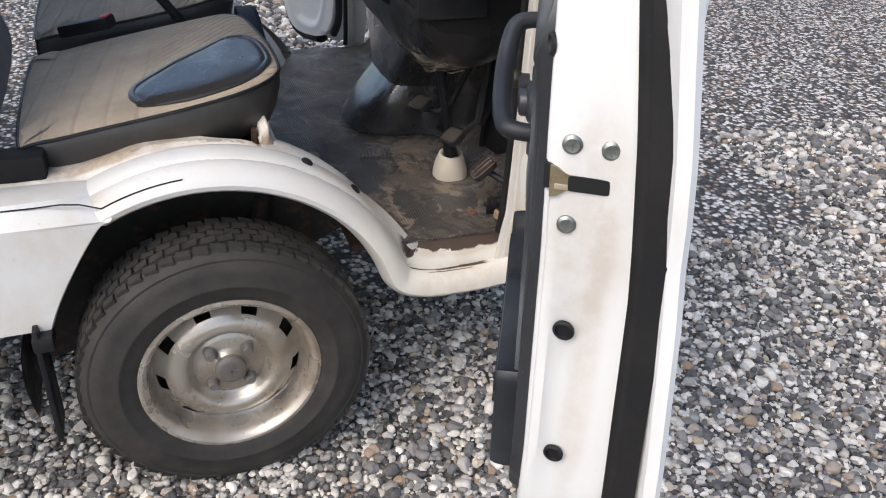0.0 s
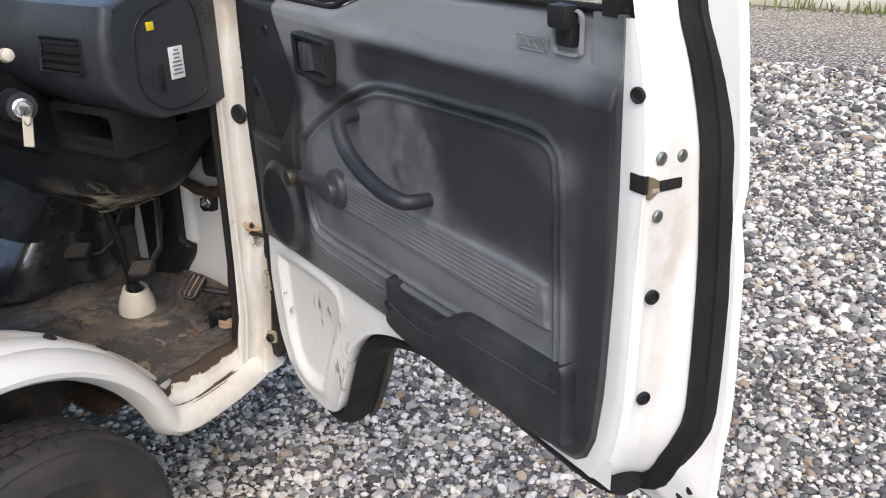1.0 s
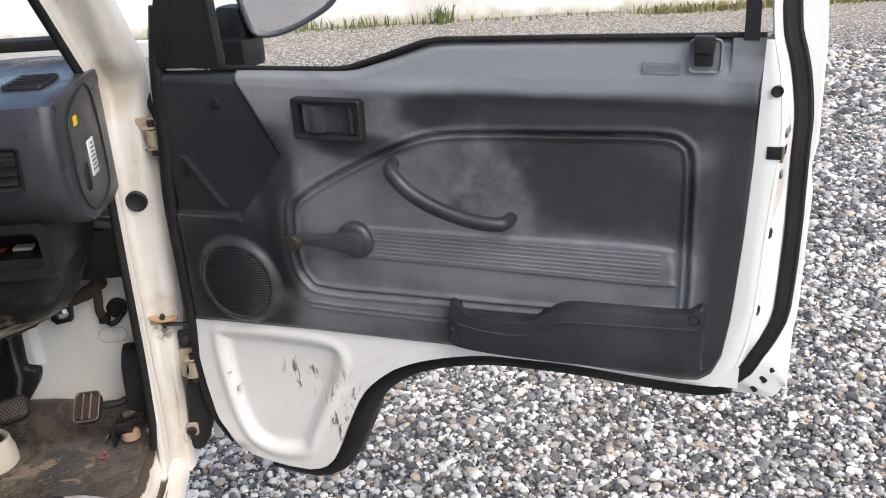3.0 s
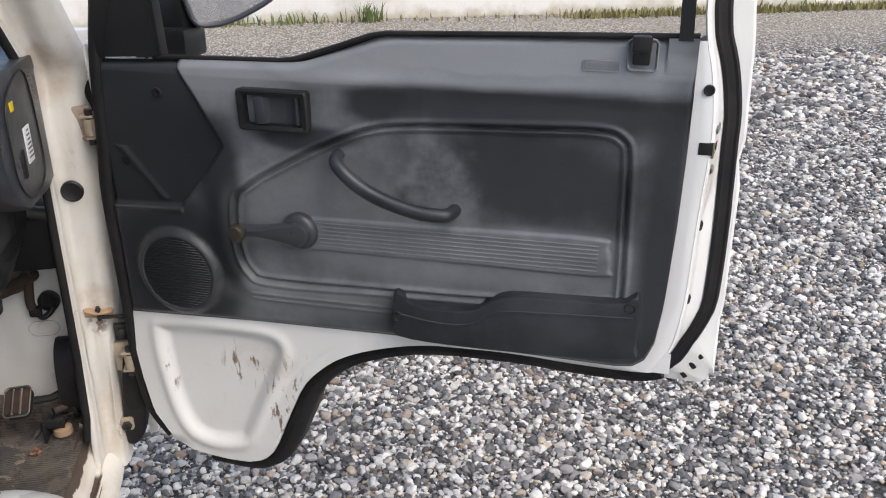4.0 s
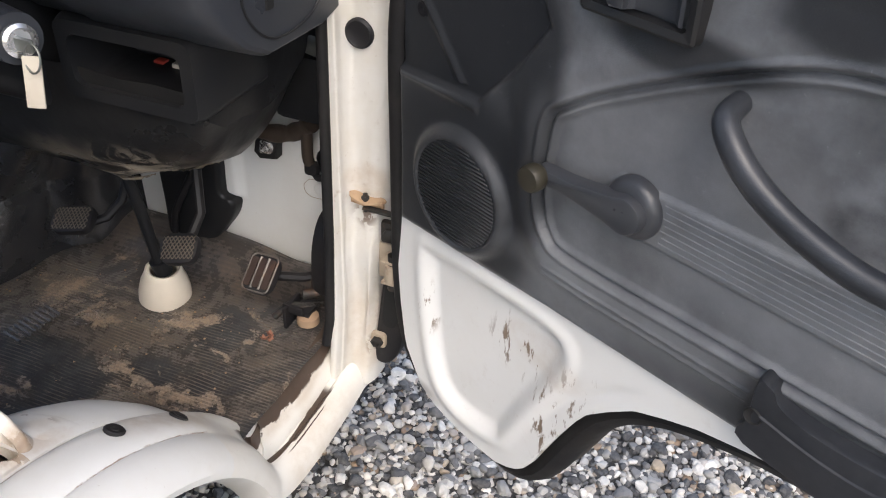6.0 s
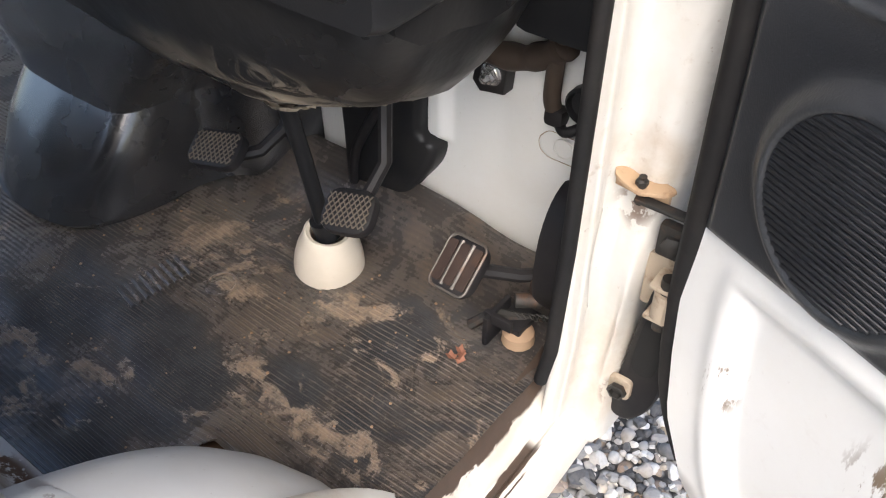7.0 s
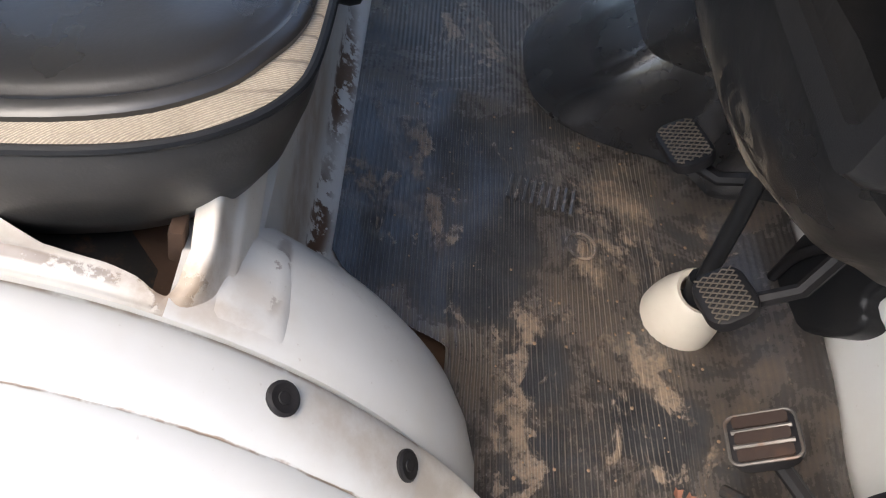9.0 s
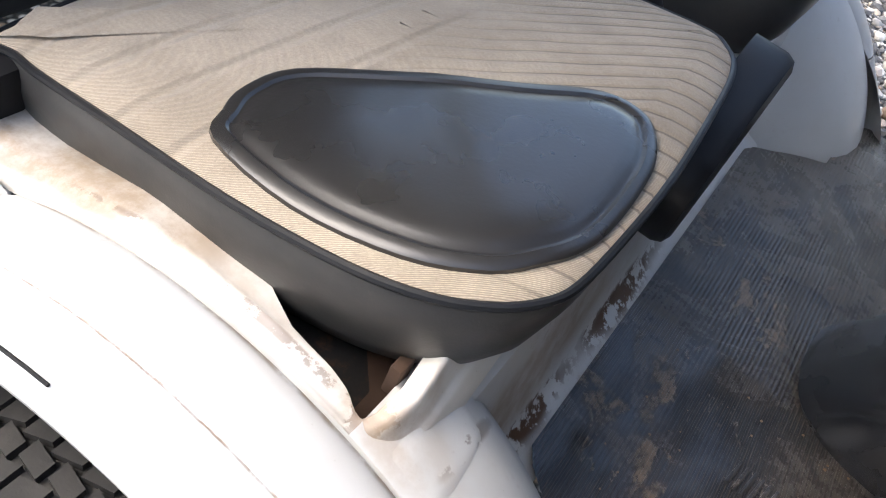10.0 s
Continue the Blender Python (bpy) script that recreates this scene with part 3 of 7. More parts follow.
    def lathe(self, prof, m, n=48, skip=None, cap=False):
        """prof: (radius, height) along the z axis of m."""
        rows = [[(r * math.cos(2 * math.pi * j / n), r * math.sin(2 * math.pi * j / n), h) for j in range(n)] for r, h in prof]
        base = len(self.v)
        self.grid(rows, False, True, skip, m)
        if cap:
            self.f.append(tuple(base + (len(rows) - 1) * n + j for j in range(n)))
            self.k.append(0)
        return self


def inset_outline(pts, d):
    n, out = len(pts), []
    area = sum(pts[i][0] * pts[(i + 1) % n][1] - pts[(i + 1) % n][0] * pts[i][1] for i in range(n))
    s = 1 if area > 0 else -1
    for i in range(n):
        a, b, c = Vector(pts[i - 1]), Vector(pts[i]), Vector(pts[(i + 1) % n])
        e1, e2 = (b - a), (c - b)
        e1 = e1.normalized() if e1.length > 1e-9 else e2.normalized()
        e2 = e2.normalized() if e2.length > 1e-9 else e1
        nn = Vector((-e1.y - e2.y, e1.x + e2.x)) * s
        nn = nn.normalized() if nn.length > 1e-6 else Vector((-e1.y, e1.x)) * s
        k = max(0.5, nn.dot(Vector((-e1.y, e1.x)) * s))
        out.append(tuple(b + nn * d / k))
    return out


def smooth_loop(pts, per=6, closed=True):
    """Catmull-Rom through points of any dimension."""
    n, out = len(pts), []
    for i in range(n if closed else n - 1):
        p = [np.array(pts[(i + o) % n] if closed else pts[min(max(i + o, 0), n - 1)], float) for o in (-1, 0, 1, 2)]
        for j in range(per):
            t = j / per
            out.append(tuple(0.5 * (2 * p[1] + (p[2] - p[0]) * t + (2 * p[0] - 5 * p[1] + 4 * p[2] - p[3]) * t * t + (3 * p[1] - p[0] - 3 * p[2] + p[3]) * t ** 3)))
    if not closed:
        out.append(tuple(float(a) for a in pts[-1]))
    return out


def round_rect(a0, b0, a1, b1, r, n=5):
    out = []
    for cx, cy, s in ((a1 - r, b1 - r, 0), (a0 + r, b1 - r, 90), (a0 + r, b0 + r, 180), (a1 - r, b0 + r, 270)):
        out += [(cx + r * math.cos(radians(s + 90 * i / n)), cy + r * math.sin(radians(s + 90 * i / n))) for i in range(n + 1)]
    return out


def part(name, geo, mats, parent=None, label="", angle=40, smooth=True):
    """One mesh object under a thing or a part."""
    me = bpy.data.meshes.new(name)
    me.from_pydata(geo.v, [], geo.f)
    for m in mats if isinstance(mats, (list, tuple)) else [mats]:
        me.materials.append(m)
    if any(geo.k):
        me.polygons.foreach_set("material_index", geo.k)
    if smooth:
        me.polygons.foreach_set("use_smooth", [True] * len(me.polygons))
        me.set_sharp_from_angle(angle=radians(angle))
    me.validate()
    bm = bmesh.new()
    bm.from_mesh(me)
    bmesh.ops.recalc_face_normals(bm, faces=bm.faces[:])
    bm.to_mesh(me)
    bm.free()
    ob = new(name, me)
    if parent:
        ob.parent = parent
    if label:
        ob["label"] = label
    return ob


def thing(name, label, category, geo=None, mats=None, group="", kind="", m=None):
    ob = part(name, geo, mats) if geo else new(name)
    if m is not None:
        ob.matrix_basis = m
    return tagged(ob, label, category, group, kind)


def lerp(x, xs, ys):
    return float(np.interp(x, xs, ys))


def loop_dist(P, loop):
    """Signed distance of points to a closed outline, negative inside."""
    L = np.array(loop)
    M = np.roll(L, -1, 0)
    best = np.full(len(P), 9.0)
    inside = np.zeros(len(P), bool)
    for a, b in zip(L, M):
        e = b - a
        t = np.clip(((P - a) @ e) / max(e @ e, 1e-12), 0, 1)
        best = np.minimum(best, np.hypot(*(P - a - t[:, None] * e).T))
        cr = (a[1] > P[:, 1]) != (b[1] > P[:, 1])
        with np.errstate(divide="ignore", invalid="ignore"):
            xi = a[0] + (P[:, 1] - a[1]) / (b[1] - a[1] if b[1] != a[1] else 1e-12) * e[0]
        inside ^= cr & (P[:, 0] < xi)
    return np.where(inside, -best, best)


def sstep(x, lo, hi):
    t = np.clip((x - lo) / (hi - lo), 0, 1)
    return t * t * (3 - 2 * t)


def axis_to(p, d, up=(0, 0, 1)):
    """A pose at p whose z axis points along d."""
    return Matrix.Translation(p) @ Vector(d).to_track_quat("Z", "Y").to_matrix().to_4x4()


# ---- the yard ----
ground = part("ground", Geo().grid([[(x, y, 0.0 if abs(x) < 3 else 0.006 * math.sin(x * 1.3 + y)) for x in (-60, -12, -4, -2, 0, 2, 4, 8, 12, 20, 80)] for y in (-60, -14, -8, -4, -2, 0, 2, 4, 8, 14, 60)]), GROUND)
tagged(ground, "yard floor of loose grey and white gravel", "ground", kind="structure")


def gravel(name, zones, sub, label):
    """Pebbles of many sizes, each an island of one mesh. zones: x0, x1, y0, y1, pitch, size."""
    bm = bmesh.new()
    bmesh.ops.create_icosphere(bm, subdivisions=sub, radius=1.0)
    bm.verts.index_update()
    bv = np.array([v.co[:] for v in bm.verts])
    bf = np.array([[v.index for v in f.verts] for f in bm.faces])
    bm.free()
    rng = np.random.default_rng(5 + sub)
    P, S = [], []
    for x0, x1, y0, y1, pitch, size in zones:
        gx, gy = np.meshgrid(np.arange(x0, x1, pitch), np.arange(y0, y1, pitch))
        p = np.stack([gx.ravel(), gy.ravel()], 1) + rng.uniform(-0.6, 0.6, (gx.size, 2)) * pitch
        P.append(p)
        S.append(size * np.clip(rng.lognormal(0, 0.42, gx.size), 0.45, 2.5))
    P, S = np.concatenate(P), np.concatenate(S)
    n = len(P)
    sc = S[:, None] * np.stack([np.ones(n), rng.uniform(0.62, 0.95, n), rng.uniform(0.45, 0.75, n)], 1)
    ang, tilt = rng.uniform(0, 2 * math.pi, n), rng.normal(0, 0.28, n)
    v = np.repeat(bv[None], n, 0)
    v = np.sign(v) * np.abs(v) ** rng.uniform(0.75, 1.0, (n, 1, 1))
    for _ in range(6):  # broken faces
        q = rng.normal(0, 1, (n, 1, 3))
        q /= np.linalg.norm(q, axis=2, keepdims=True)
        over = np.maximum((v * q).sum(2, keepdims=True) - rng.uniform(0.5, 0.85, (n, 1, 1)), 0)
        v = v - over * q
    v = v * (1 + rng.normal(0, 0.05, (n, len(bv), 1))) * sc[:, None, :] * 1.18
    ct, st = np.cos(tilt)[:, None], np.sin(tilt)[:, None]
    x, z = v[:, :, 0] * ct - v[:, :, 2] * st, v[:, :, 0] * st + v[:, :, 2] * ct
    ca, sa = np.cos(ang)[:, None], np.sin(ang)[:, None]
    out = np.stack([x * ca - v[:, :, 1] * sa + P[:, :1], x * sa + v[:, :, 1] * ca + P[:, 1:], z + (sc[:, 2] * rng.uniform(0.1, 0.85, n))[:, None]], 2).reshape(-1, 3)
    faces = (bf[None] + (np.arange(n) * len(bv))[:, None, None]).reshape(-1, 3)
    me = bpy.data.meshes.new(name)
    me.vertices.add(len(out))
    me.vertices.foreach_set("co", out.astype(np.float32).ravel())
    me.loops.add(faces.size)
    me.loops.foreach_set("vertex_index", faces.astype(np.int32).ravel())
    me.polygons.add(len(faces))
    me.polygons.foreach_set("loop_start", np.arange(0, faces.size, 3, dtype=np.int32))
    me.polygons.foreach_set("use_smooth", np.repeat(rng.uniform(0, 1, n) < 0.3, len(bf)))
    me.materials.append(STONE)
    me.update()
    return tagged(new(name, me), label, "gravel", kind="stuff")


gravel("gravel_bed", [(-0.4, 0.75, -1.15, 0.1, 0.0122, 0.0067)], 2, "loose grey white and tan pebbles beside the open door")
gravel("yard_gravel", [(-1.2, -0.4, -1.7, 0.5, 0.0125, 0.0070), (-0.4, 0.75, -1.7, -1.15, 0.0125, 0.0070), (-0.4, 0.75, 0.1, 0.5, 0.0125, 0.0070), (0.75, 1.4, -1.7, 0.5, 0.0132, 0.0074), (0.0, 1.4, -2.5, -1.7, 0.0135, 0.0076)], 1, "loose pebbles spread round the van")
gravel("far_gravel", [(1.4, 3.4, -4.0, 1.2, 0.0185, 0.0104), (-0.2, 1.4, -3.4, -2.5, 0.0185, 0.0104), (3.4, 5.6, -5.6, 2.2, 0.030, 0.0165), (-1.0, 1.3, 1.7, 4.2, 0.026, 0.014)], 1, "pebbles of the yard further from the van")

wall = part("wall_yard", Geo().box(8.80, 0, 1.25, 0.3, 60, 2.5, 0.01), WALL)
tagged(wall, "long white weathered rendered wall round the yard", "wall", kind="structure")


def tufts(name, mat, label, spots, blades, tall, seed):
    rng = random.Random(seed)
    g = Geo()
    for x, y, spread in spots:
        for _ in range(blades):
            px, py = x + rng.gauss(0, spread * 0.45), y + rng.gauss(0, spread)
            a, h, w = rng.uniform(0, 6.28), tall * rng.uniform(0.4, 1.2), rng.uniform(0.006, 0.016)
            dx, dy, lean = math.cos(a), math.sin(a), rng.uniform(0.1, 0.7) * h
            pts = [(px - dy * w, py + dx * w, 0), (px + dy * w, py - dx * w, 0), (px + dx * lean * 0.4 + dy * w * 0.7, py + dy * lean * 0.4 - dx * w * 0.7, h * 0.65),
                   (px + dx * lean * 0.4 - dy * w * 0.7, py + dy * lean * 0.4 + dx * w * 0.7, h * 0.65), (px + dx * lean, py + dy * lean, h)]
            g.add(pts, [(0, 1, 2, 3), (3, 2, 4)])
    return tagged(part(name, g, mat), label, "grass", kind="stuff")


tufts("dry_grass_strip", GRASS, "dry yellow grass along the foot of the wall", [(8.45, y * 0.35 - 9, 0.20) for y in range(60)], 9, 0.06, 3)
tufts("weeds", LEAF, "green weeds at the foot of the white wall", [(8.5, 0.1, 0.25), (8.5, -0.6, 0.2), (8.5, 1.3, 0.25), (8.5, -6.8, 0.4)], 40, 0.13, 4)
tufts("tall_weed", LEAF, "tall green weed growing by the white wall", [(8.45, -1.45, 0.12)], 60, 0.20, 9)
tufts("grass_verge", GRASS, "yellow green grass verge before the wall", [(8.25, -3.9 - 0.13 * i, 0.16) for i in range(40)], 40, 0.10, 11)


# ---- the van: body ----
van = thing("van", "old white cab-over van with both front doors open, standing on gravel", "van")
CX, CZ, CR = -0.63, 0.263, 0.357


def opening_path():
    """Stations of the lower door opening: over the wheel arch, down and along the sill. x, z, blend."""
    pts = [(CX + CR * math.cos(radians(a)), CZ + CR * math.sin(radians(a)), 0.0 if a > 50 else (50 - a) / 50) for a in range(118, 17, -3)]
    tail = smooth_loop([(CX + CR * math.cos(radians(18)), CZ + CR * math.sin(radians(18))), (-0.272, 0.345), (-0.235, 0.327), (-0.18, 0.319), (-0.09, 0.319), (-0.02, 0.326), (0.03, 0.338)], 4, False)[1:]
    return pts + [(x, z, min(1.0, 0.66 + 0.12 * i)) for i, (x, z) in enumerate(tail)]


PA = [(0.03, -0.014), (0.0, -0.006), (-0.012, 0.002), (-0.014, 0.011), (-0.008, 0.022), (0.012, 0.034), (0.031, 0.0405), (0.036, 0.0390), (0.041, 0.0435), (0.060, 0.047), (0.078, 0.0475), (0.087, 0.0465), (0.093, 0.0430), (0.098, 0.036)]
PS = [(0.03, -0.014), (0.004, -0.006), (-0.004, 0.003), (-0.003, 0.016), (0.002, 0.030), (0.010, 0.040), (0.018, 0.046), (0.024, 0.047), (0.028, 0.042), (0.036, 0.044), (0.040, 0.060), (0.048, 0.070), (0.054, 0.088), (0.066, 0.102)]


def opening_rows(path, lo=0, hi=None):
    rows = []
    for i, (x, z, w) in enumerate(path):
        a, b = path[max(i - 1, 0)], path[min(i + 1, len(path) - 1)]
        tx, tz = b[0] - a[0], b[1] - a[1]
        n = math.hypot(tx, tz)
        nx, nz = -tz / n, tx / n
        rows.append([(x + nx * (pa[1] * (1 - w) + ps[1] * w), pa[0] * (1 - w) + ps[0] * w, z + nz * (pa[1] * (1 - w) + ps[1] * w)) for pa, ps in list(zip(PA, PS))[lo:hi]])
    return rows


OPEN = opening_path()
g = Geo().grid(opening_rows(OPEN))
g.k = [int(i >= 25) for i in range(len(OPEN) - 1) for j in range(len(PA) - 1)]
part("arch_and_sill", g, [PAINT_ARCH, PAINT_SILL], van, "white wheel arch and chipped sill with brown rust lines")


def wheelhouse(side=1.0, mid=0.0):
    """Inner wheel house dome between arch and mat."""
    ys = [0.095, 0.098, 0.106, 0.14, 0.18, 0.21, 0.235, 0.258, 0.275, 0.29, 0.305, 0.32, 0.335]
    r0 = [0.390, 0.398, 0.401, 0.401, 0.393, 0.381, 0.363, 0.338, 0.316, 0.291, 0.261, 0.226, 0.19]
    r1 = [0.390, 0.398, 0.401, 0.400, 0.391, 0.376, 0.353, 0.324, 0.294, 0.264, 0.233, 0.202, 0.17]
    rows = []
    for a in range(15, 102, 2):
        k = min(max((a - 25) / 35, 0), 1)
        rows.append([(CX + (p * (1 - k) + q * k) * math.cos(radians(a)), mid + side * y, CZ + (p * (1 - k) + q * k) * math.sin(radians(a))) for y, p, q in zip(ys, r0, r1)])
    return Geo().grid(rows, skip=lambda i, j: j >= 1 and 15 + 2 * i >= 73)


part("wheel_house", wheelhouse(), PAINT_HOUSE, van, "white painted inner wheel house beside the mat")
part("wheel_house", wheelhouse(-1.0, 1.40), PAINT, van, "white painted inner wheel house beside the mat")
part("arch_panel", Geo().grid([[(p[0], 1.40 - p[1], p[2]) for p in r] for r in opening_rows(OPEN[:26])]), PAINT, van)
part("door_sill", Geo().grid([[(p[0], 1.40 - p[1], p[2]) for p in r] for r in opening_rows(OPEN[25:])]), PAINT_RUST, van)
for y0, y1 in ((0.012, 0.19), (1.388, 1.21)):
    liner = Geo()
    liner.grid([[(CX + 0.351 * math.cos(radians(a)), y, CZ + 0.351 * math.sin(radians(a))) for a in range(26, 200, 6)] for y in np.linspace(y0, y1, 4)])
    liner.grid([[(CX + r * math.cos(radians(a)), y1, CZ + r * math.sin(radians(a))) for a in range(26, 200, 6)] for r in (0.05, 0.2, 0.351)])
    part("wheel_arch_liner", liner, IRON, van, "dark dirty underside of the wheel arch")

# lower body side behind the wheel
side = Geo()
edge = smooth_loop([(-0.785, 0.594), (-0.803, 0.585), (-0.834, 0.541), (-0.865, 0.49), (-0.89, 0.443), (-0.908, 0.400)], 5, False)
side.grid([[(x, -0.024, z), (x - 0.003, -0.029, z)] + [(x + (-1.25 - x) * k, -0.031 + 0.001 * k, z) for k in (0.3, 1.0)] for x, z in edge])
side.grid([[(x + 0.004, 0.02, z) if k == 0 else (x, -0.024, z) for k in (0, 1)] for x, z in edge])
side.grid([[(-1.6, -0.030, 0.40), (-1.6, -0.030, 0.594)], [(-1.25, -0.030, 0.40), (-1.25, -0.030, 0.594)]])
step = [(-0.030, 0.590), (-0.0295, 0.597), (-0.025, 0.601), (-0.014, 0.611), (-0.004, 0.623), (0.0005, 0.620), (0.006, 0.627), (0.05, 0.626), (0.086, 0.622), (0.095, 0.618)]
arc = opening_rows(OPEN[:2])[0][2:12]
rows = []
for x, w in ((-1.6, 0), (-1.1, 0), (-0.95, 0.0), (-0.88, 0.12), (-0.84, 0.42), (-0.815, 0.78), (arc[0][0], 1.0)):
    rows.append([(x + (a[0] - arc[0][0]) * max(0.0, w * 2 - 1), s[0] * (1 - w) + a[1] * w, s[1] * (1 - w) + a[2] * w) for s, a in zip(step, arc)])
side.grid(rows)
part("body_side", side, PAINT_DIRTY, van, "white lower body side behind the front wheel")
part("panel_gap", Geo().tube([(x, -0.0042, 0.6225) for x in (-1.3, -0.95, -0.90)] + [(-0.86, -0.0038, 0.6235), (-0.83, -0.0035, 0.6195)] + [(CX + (CR + 0.0265) * math.cos(radians(a)), -0.0035, CZ + (CR + 0.0265) * math.sin(radians(a))) for a in range(116, 94, -3)], 0.0014, 6), HOLE_SHADE, van, "thin dark gap between body panels")
part("sill_rubber", Geo().box(-1.090, 0.132, 0.640, 0.420, 0.056, 0.050, 0.012), SEAL, van, "black rubber trim on the body edge below the seat")
part("mudflap", Geo().box(-0.934, -0.01, 0.29, 0.010, 0.085, 0.25, 0.004).box(-0.925, -0.03, 0.385, 0.035, 0.05, 0.03, 0.006), BLACK, van, "black rubber mudflap")

# floor, risers, bulkhead
part("floor_pan", Geo().box(-0.075, 0.70, 0.40, 0.38, 1.27, 0.03, 0.004).box(-0.40, 0.70, 0.40, 0.27, 0.70, 0.03, 0.004), PAINT_DIRTY, van)
riser = [(-0.39, 0.405), (-0.405, 0.414), (-0.425, 0.424), (-0.436, 0.432), (-0.445, 0.46), (-0.462, 0.56), (-0.470, 0.60), (-0.485, 0.612), (-0.9, 0.612)]
part("seat_riser", Geo().grid([[(x, y, z) for x, z in riser] for y in np.linspace(0.20, 1.2, 12)]), PAINT_RISER, van, "white painted seat box front with chipped edges")
# dirty flange between arch and seat box, cut away over the hollow at its front end
rows = []
for x in np.concatenate([np.linspace(-1.0, -0.72, 14), np.linspace(-0.712, -0.503, 48)]):
    dz = min(0.0, math.sqrt(max(0.4 ** 2 - (x - CX) ** 2, 0)) - 0.4) if x > CX else lerp(x, [-0.86, -0.82, -0.73, -0.68], [-0.038, -0.032, -0.004, 0.0])
    end = lerp(x, [-0.70, -0.64, -0.588, -0.55, -0.532, -0.522, -0.514, -0.508, -0.503], [0.19, 0.150, 0.1250, 0.1225, 0.1195, 0.114, 0.1125, 0.118, 0.14])
    row = []
    for t in np.linspace(0, 1, 22):
        y = 0.0935 + t * (end - 0.0935)
        z = lerp(y, [0.0935, 0.0965, 0.101, 0.106, 0.112, 0.120, 0.16, 0.19], [0.646, 0.654, 0.6585, 0.6575, 0.661, 0.663, 0.660, 0.655])
        z += 0.0022 * math.exp(-((y - 0.1165) / 0.0018) ** 2) * lerp(x, [-0.74, -0.70, -0.60, -0.58], [0, 1, 1, 0]) + 0.0012 * noise.noise((x * 40, y * 60, 5.0))
        row.append((x, y + 0.0015 * noise.noise((x * 30, 0.0, 1.0)), z + dz - (0.006 if t == 1 else 0.0)))
    rows.append(row)
part("seat_side_flange", Geo().grid(rows), PAINT_RAIL, van, "dirty cream flange along the seat box", 60)
# pressed gusset that ties the seat box corner to the arch
rows = []
for t in np.linspace(0, 1.5, 24):
    a0 = [lerp(t, [0, 0.3, 0.6, 1, 1.5], q) for q in ([-0.522, -0.510, -0.507, -0.510, -0.515], [0.100, 0.118, 0.140, 0.168, 0.25], [0.643, 0.648, 0.658, 0.668, 0.672])]
    a1 = [lerp(t, [0, 0.3, 0.6, 1, 1.5], q) for q in ([-0.472, -0.472, -0.472, -0.474, -0.478], [0.107, 0.128, 0.150, 0.178, 0.25], [0.626, 0.630, 0.634, 0.642, 0.66])]
    row = [(a0[0] - 0.002, a0[1], a0[2] - 0.035)]
    for w in np.linspace(0, 1, 16):
        p = [a0[i] * (1 - w) + a1[i] * w for i in range(3)]
        post = 0.017 * math.exp(-((w - 0.28) / 0.21) ** 2) * min(1.0, 0.15 + 1.1 * t) - 0.006 * math.exp(-((w - 0.72) / 0.16) ** 2) * min(1.0, t) - 0.010 * sstep(w, 0.80, 1.0)
        row.append((p[0] + 0.3 * post, p[1] - 0.3 * post, p[2] + post + 0.0012 * noise.noise((p[0] * 70, p[1] * 70, 0.4))))
    row.append((a1[0] + 0.003, a1[1], a1[2] - 0.03))
    rows.append(row)
part("seat_gusset", Geo().grid(rows), PAINT_RAIL, van, "dirty cream pressed gusset below the seat corner", 75)
rows = []
for i, a in enumerate(np.linspace(61.5, 69.5, 9)):
    row = []
    for j, y in enumerate(np.linspace(0.104, 0.200, 12)):
        r = lerp(y, [0.098, 0.106, 0.14, 0.18, 0.21], [0.398, 0.401, 0.400, 0.391, 0.376]) + (0.0014 if 0 < i < 8 and 0 < j < 11 else -0.001) + 0.0008 * noise.noise((a * 0.7, y * 50, 3.0))
        row.append((CX + r * math.cos(radians(a)), y, CZ + r * math.sin(radians(a))))
    rows.append(row)
part("floor_edge", Geo().box(-0.300, 0.235, 0.398, 0.085, 0.27, 0.018, 0.003), RUST_BROWN, van, "rusty edge of the floor pan beside the wheel house")
part("lap_plate", Geo().grid(rows), PAINT_HOUSE, van, "lapped steel edge on the wheel house", 25)
# dark brown sheet stands in for the hollow's shade; the small box is a rusty tongue
part("seat_box_hollow", Geo().grid([[(x, y, z) for x in (-0.64, -0.57, -0.50)] for y, z in ((0.118, 0.60), (0.16, 0.60), (0.205, 0.61), (0.21, 0.70))]).box(-0.518, 0.158, 0.645, 0.010, 0.02, 0.03, 0.003), RUST_BROWN, van, "dark sheet for the shaded hollow below the seat corner, with a rusty tongue")
wall_f = Geo()
rows = []
for y in np.concatenate([np.linspace(0.02, 0.44, 130), np.linspace(0.46, 1.38, 12)]):
    row = []
    for z in np.linspace(0.42, 0.86, 110):
        b = 0.010 * (0.6 * sstep(y, 0.07, 0.11) * sstep(-y, -0.20, -0.155) * sstep(z, 0.50, 0.56) * sstep(-z, -0.69, -0.63))
        b += 0.012 * lerp(y, [0.262, 0.275, 0.29, 0.3], [0, 1, 1, 0]) * lerp(z, [0.545, 0.555, 0.7, 0.72], [0, 1, 1, 0])
        row.append((0.098 - b, y, z))
    rows.append(row)
wall_f.grid(rows)
part("bulkhead", wall_f, PAINT, van, "white painted front bulkhead panel")
part("slot_outline", Geo().tube([(0.087, a + 0.002 * noise.noise((a * 90, b * 90, 0)), b) for a, b in round_rect(0.090, 0.590, 0.146, 0.622, 0.015)], 0.0005, 6, close=True), RUSTY, van, "brown scratched outline on the bulkhead")
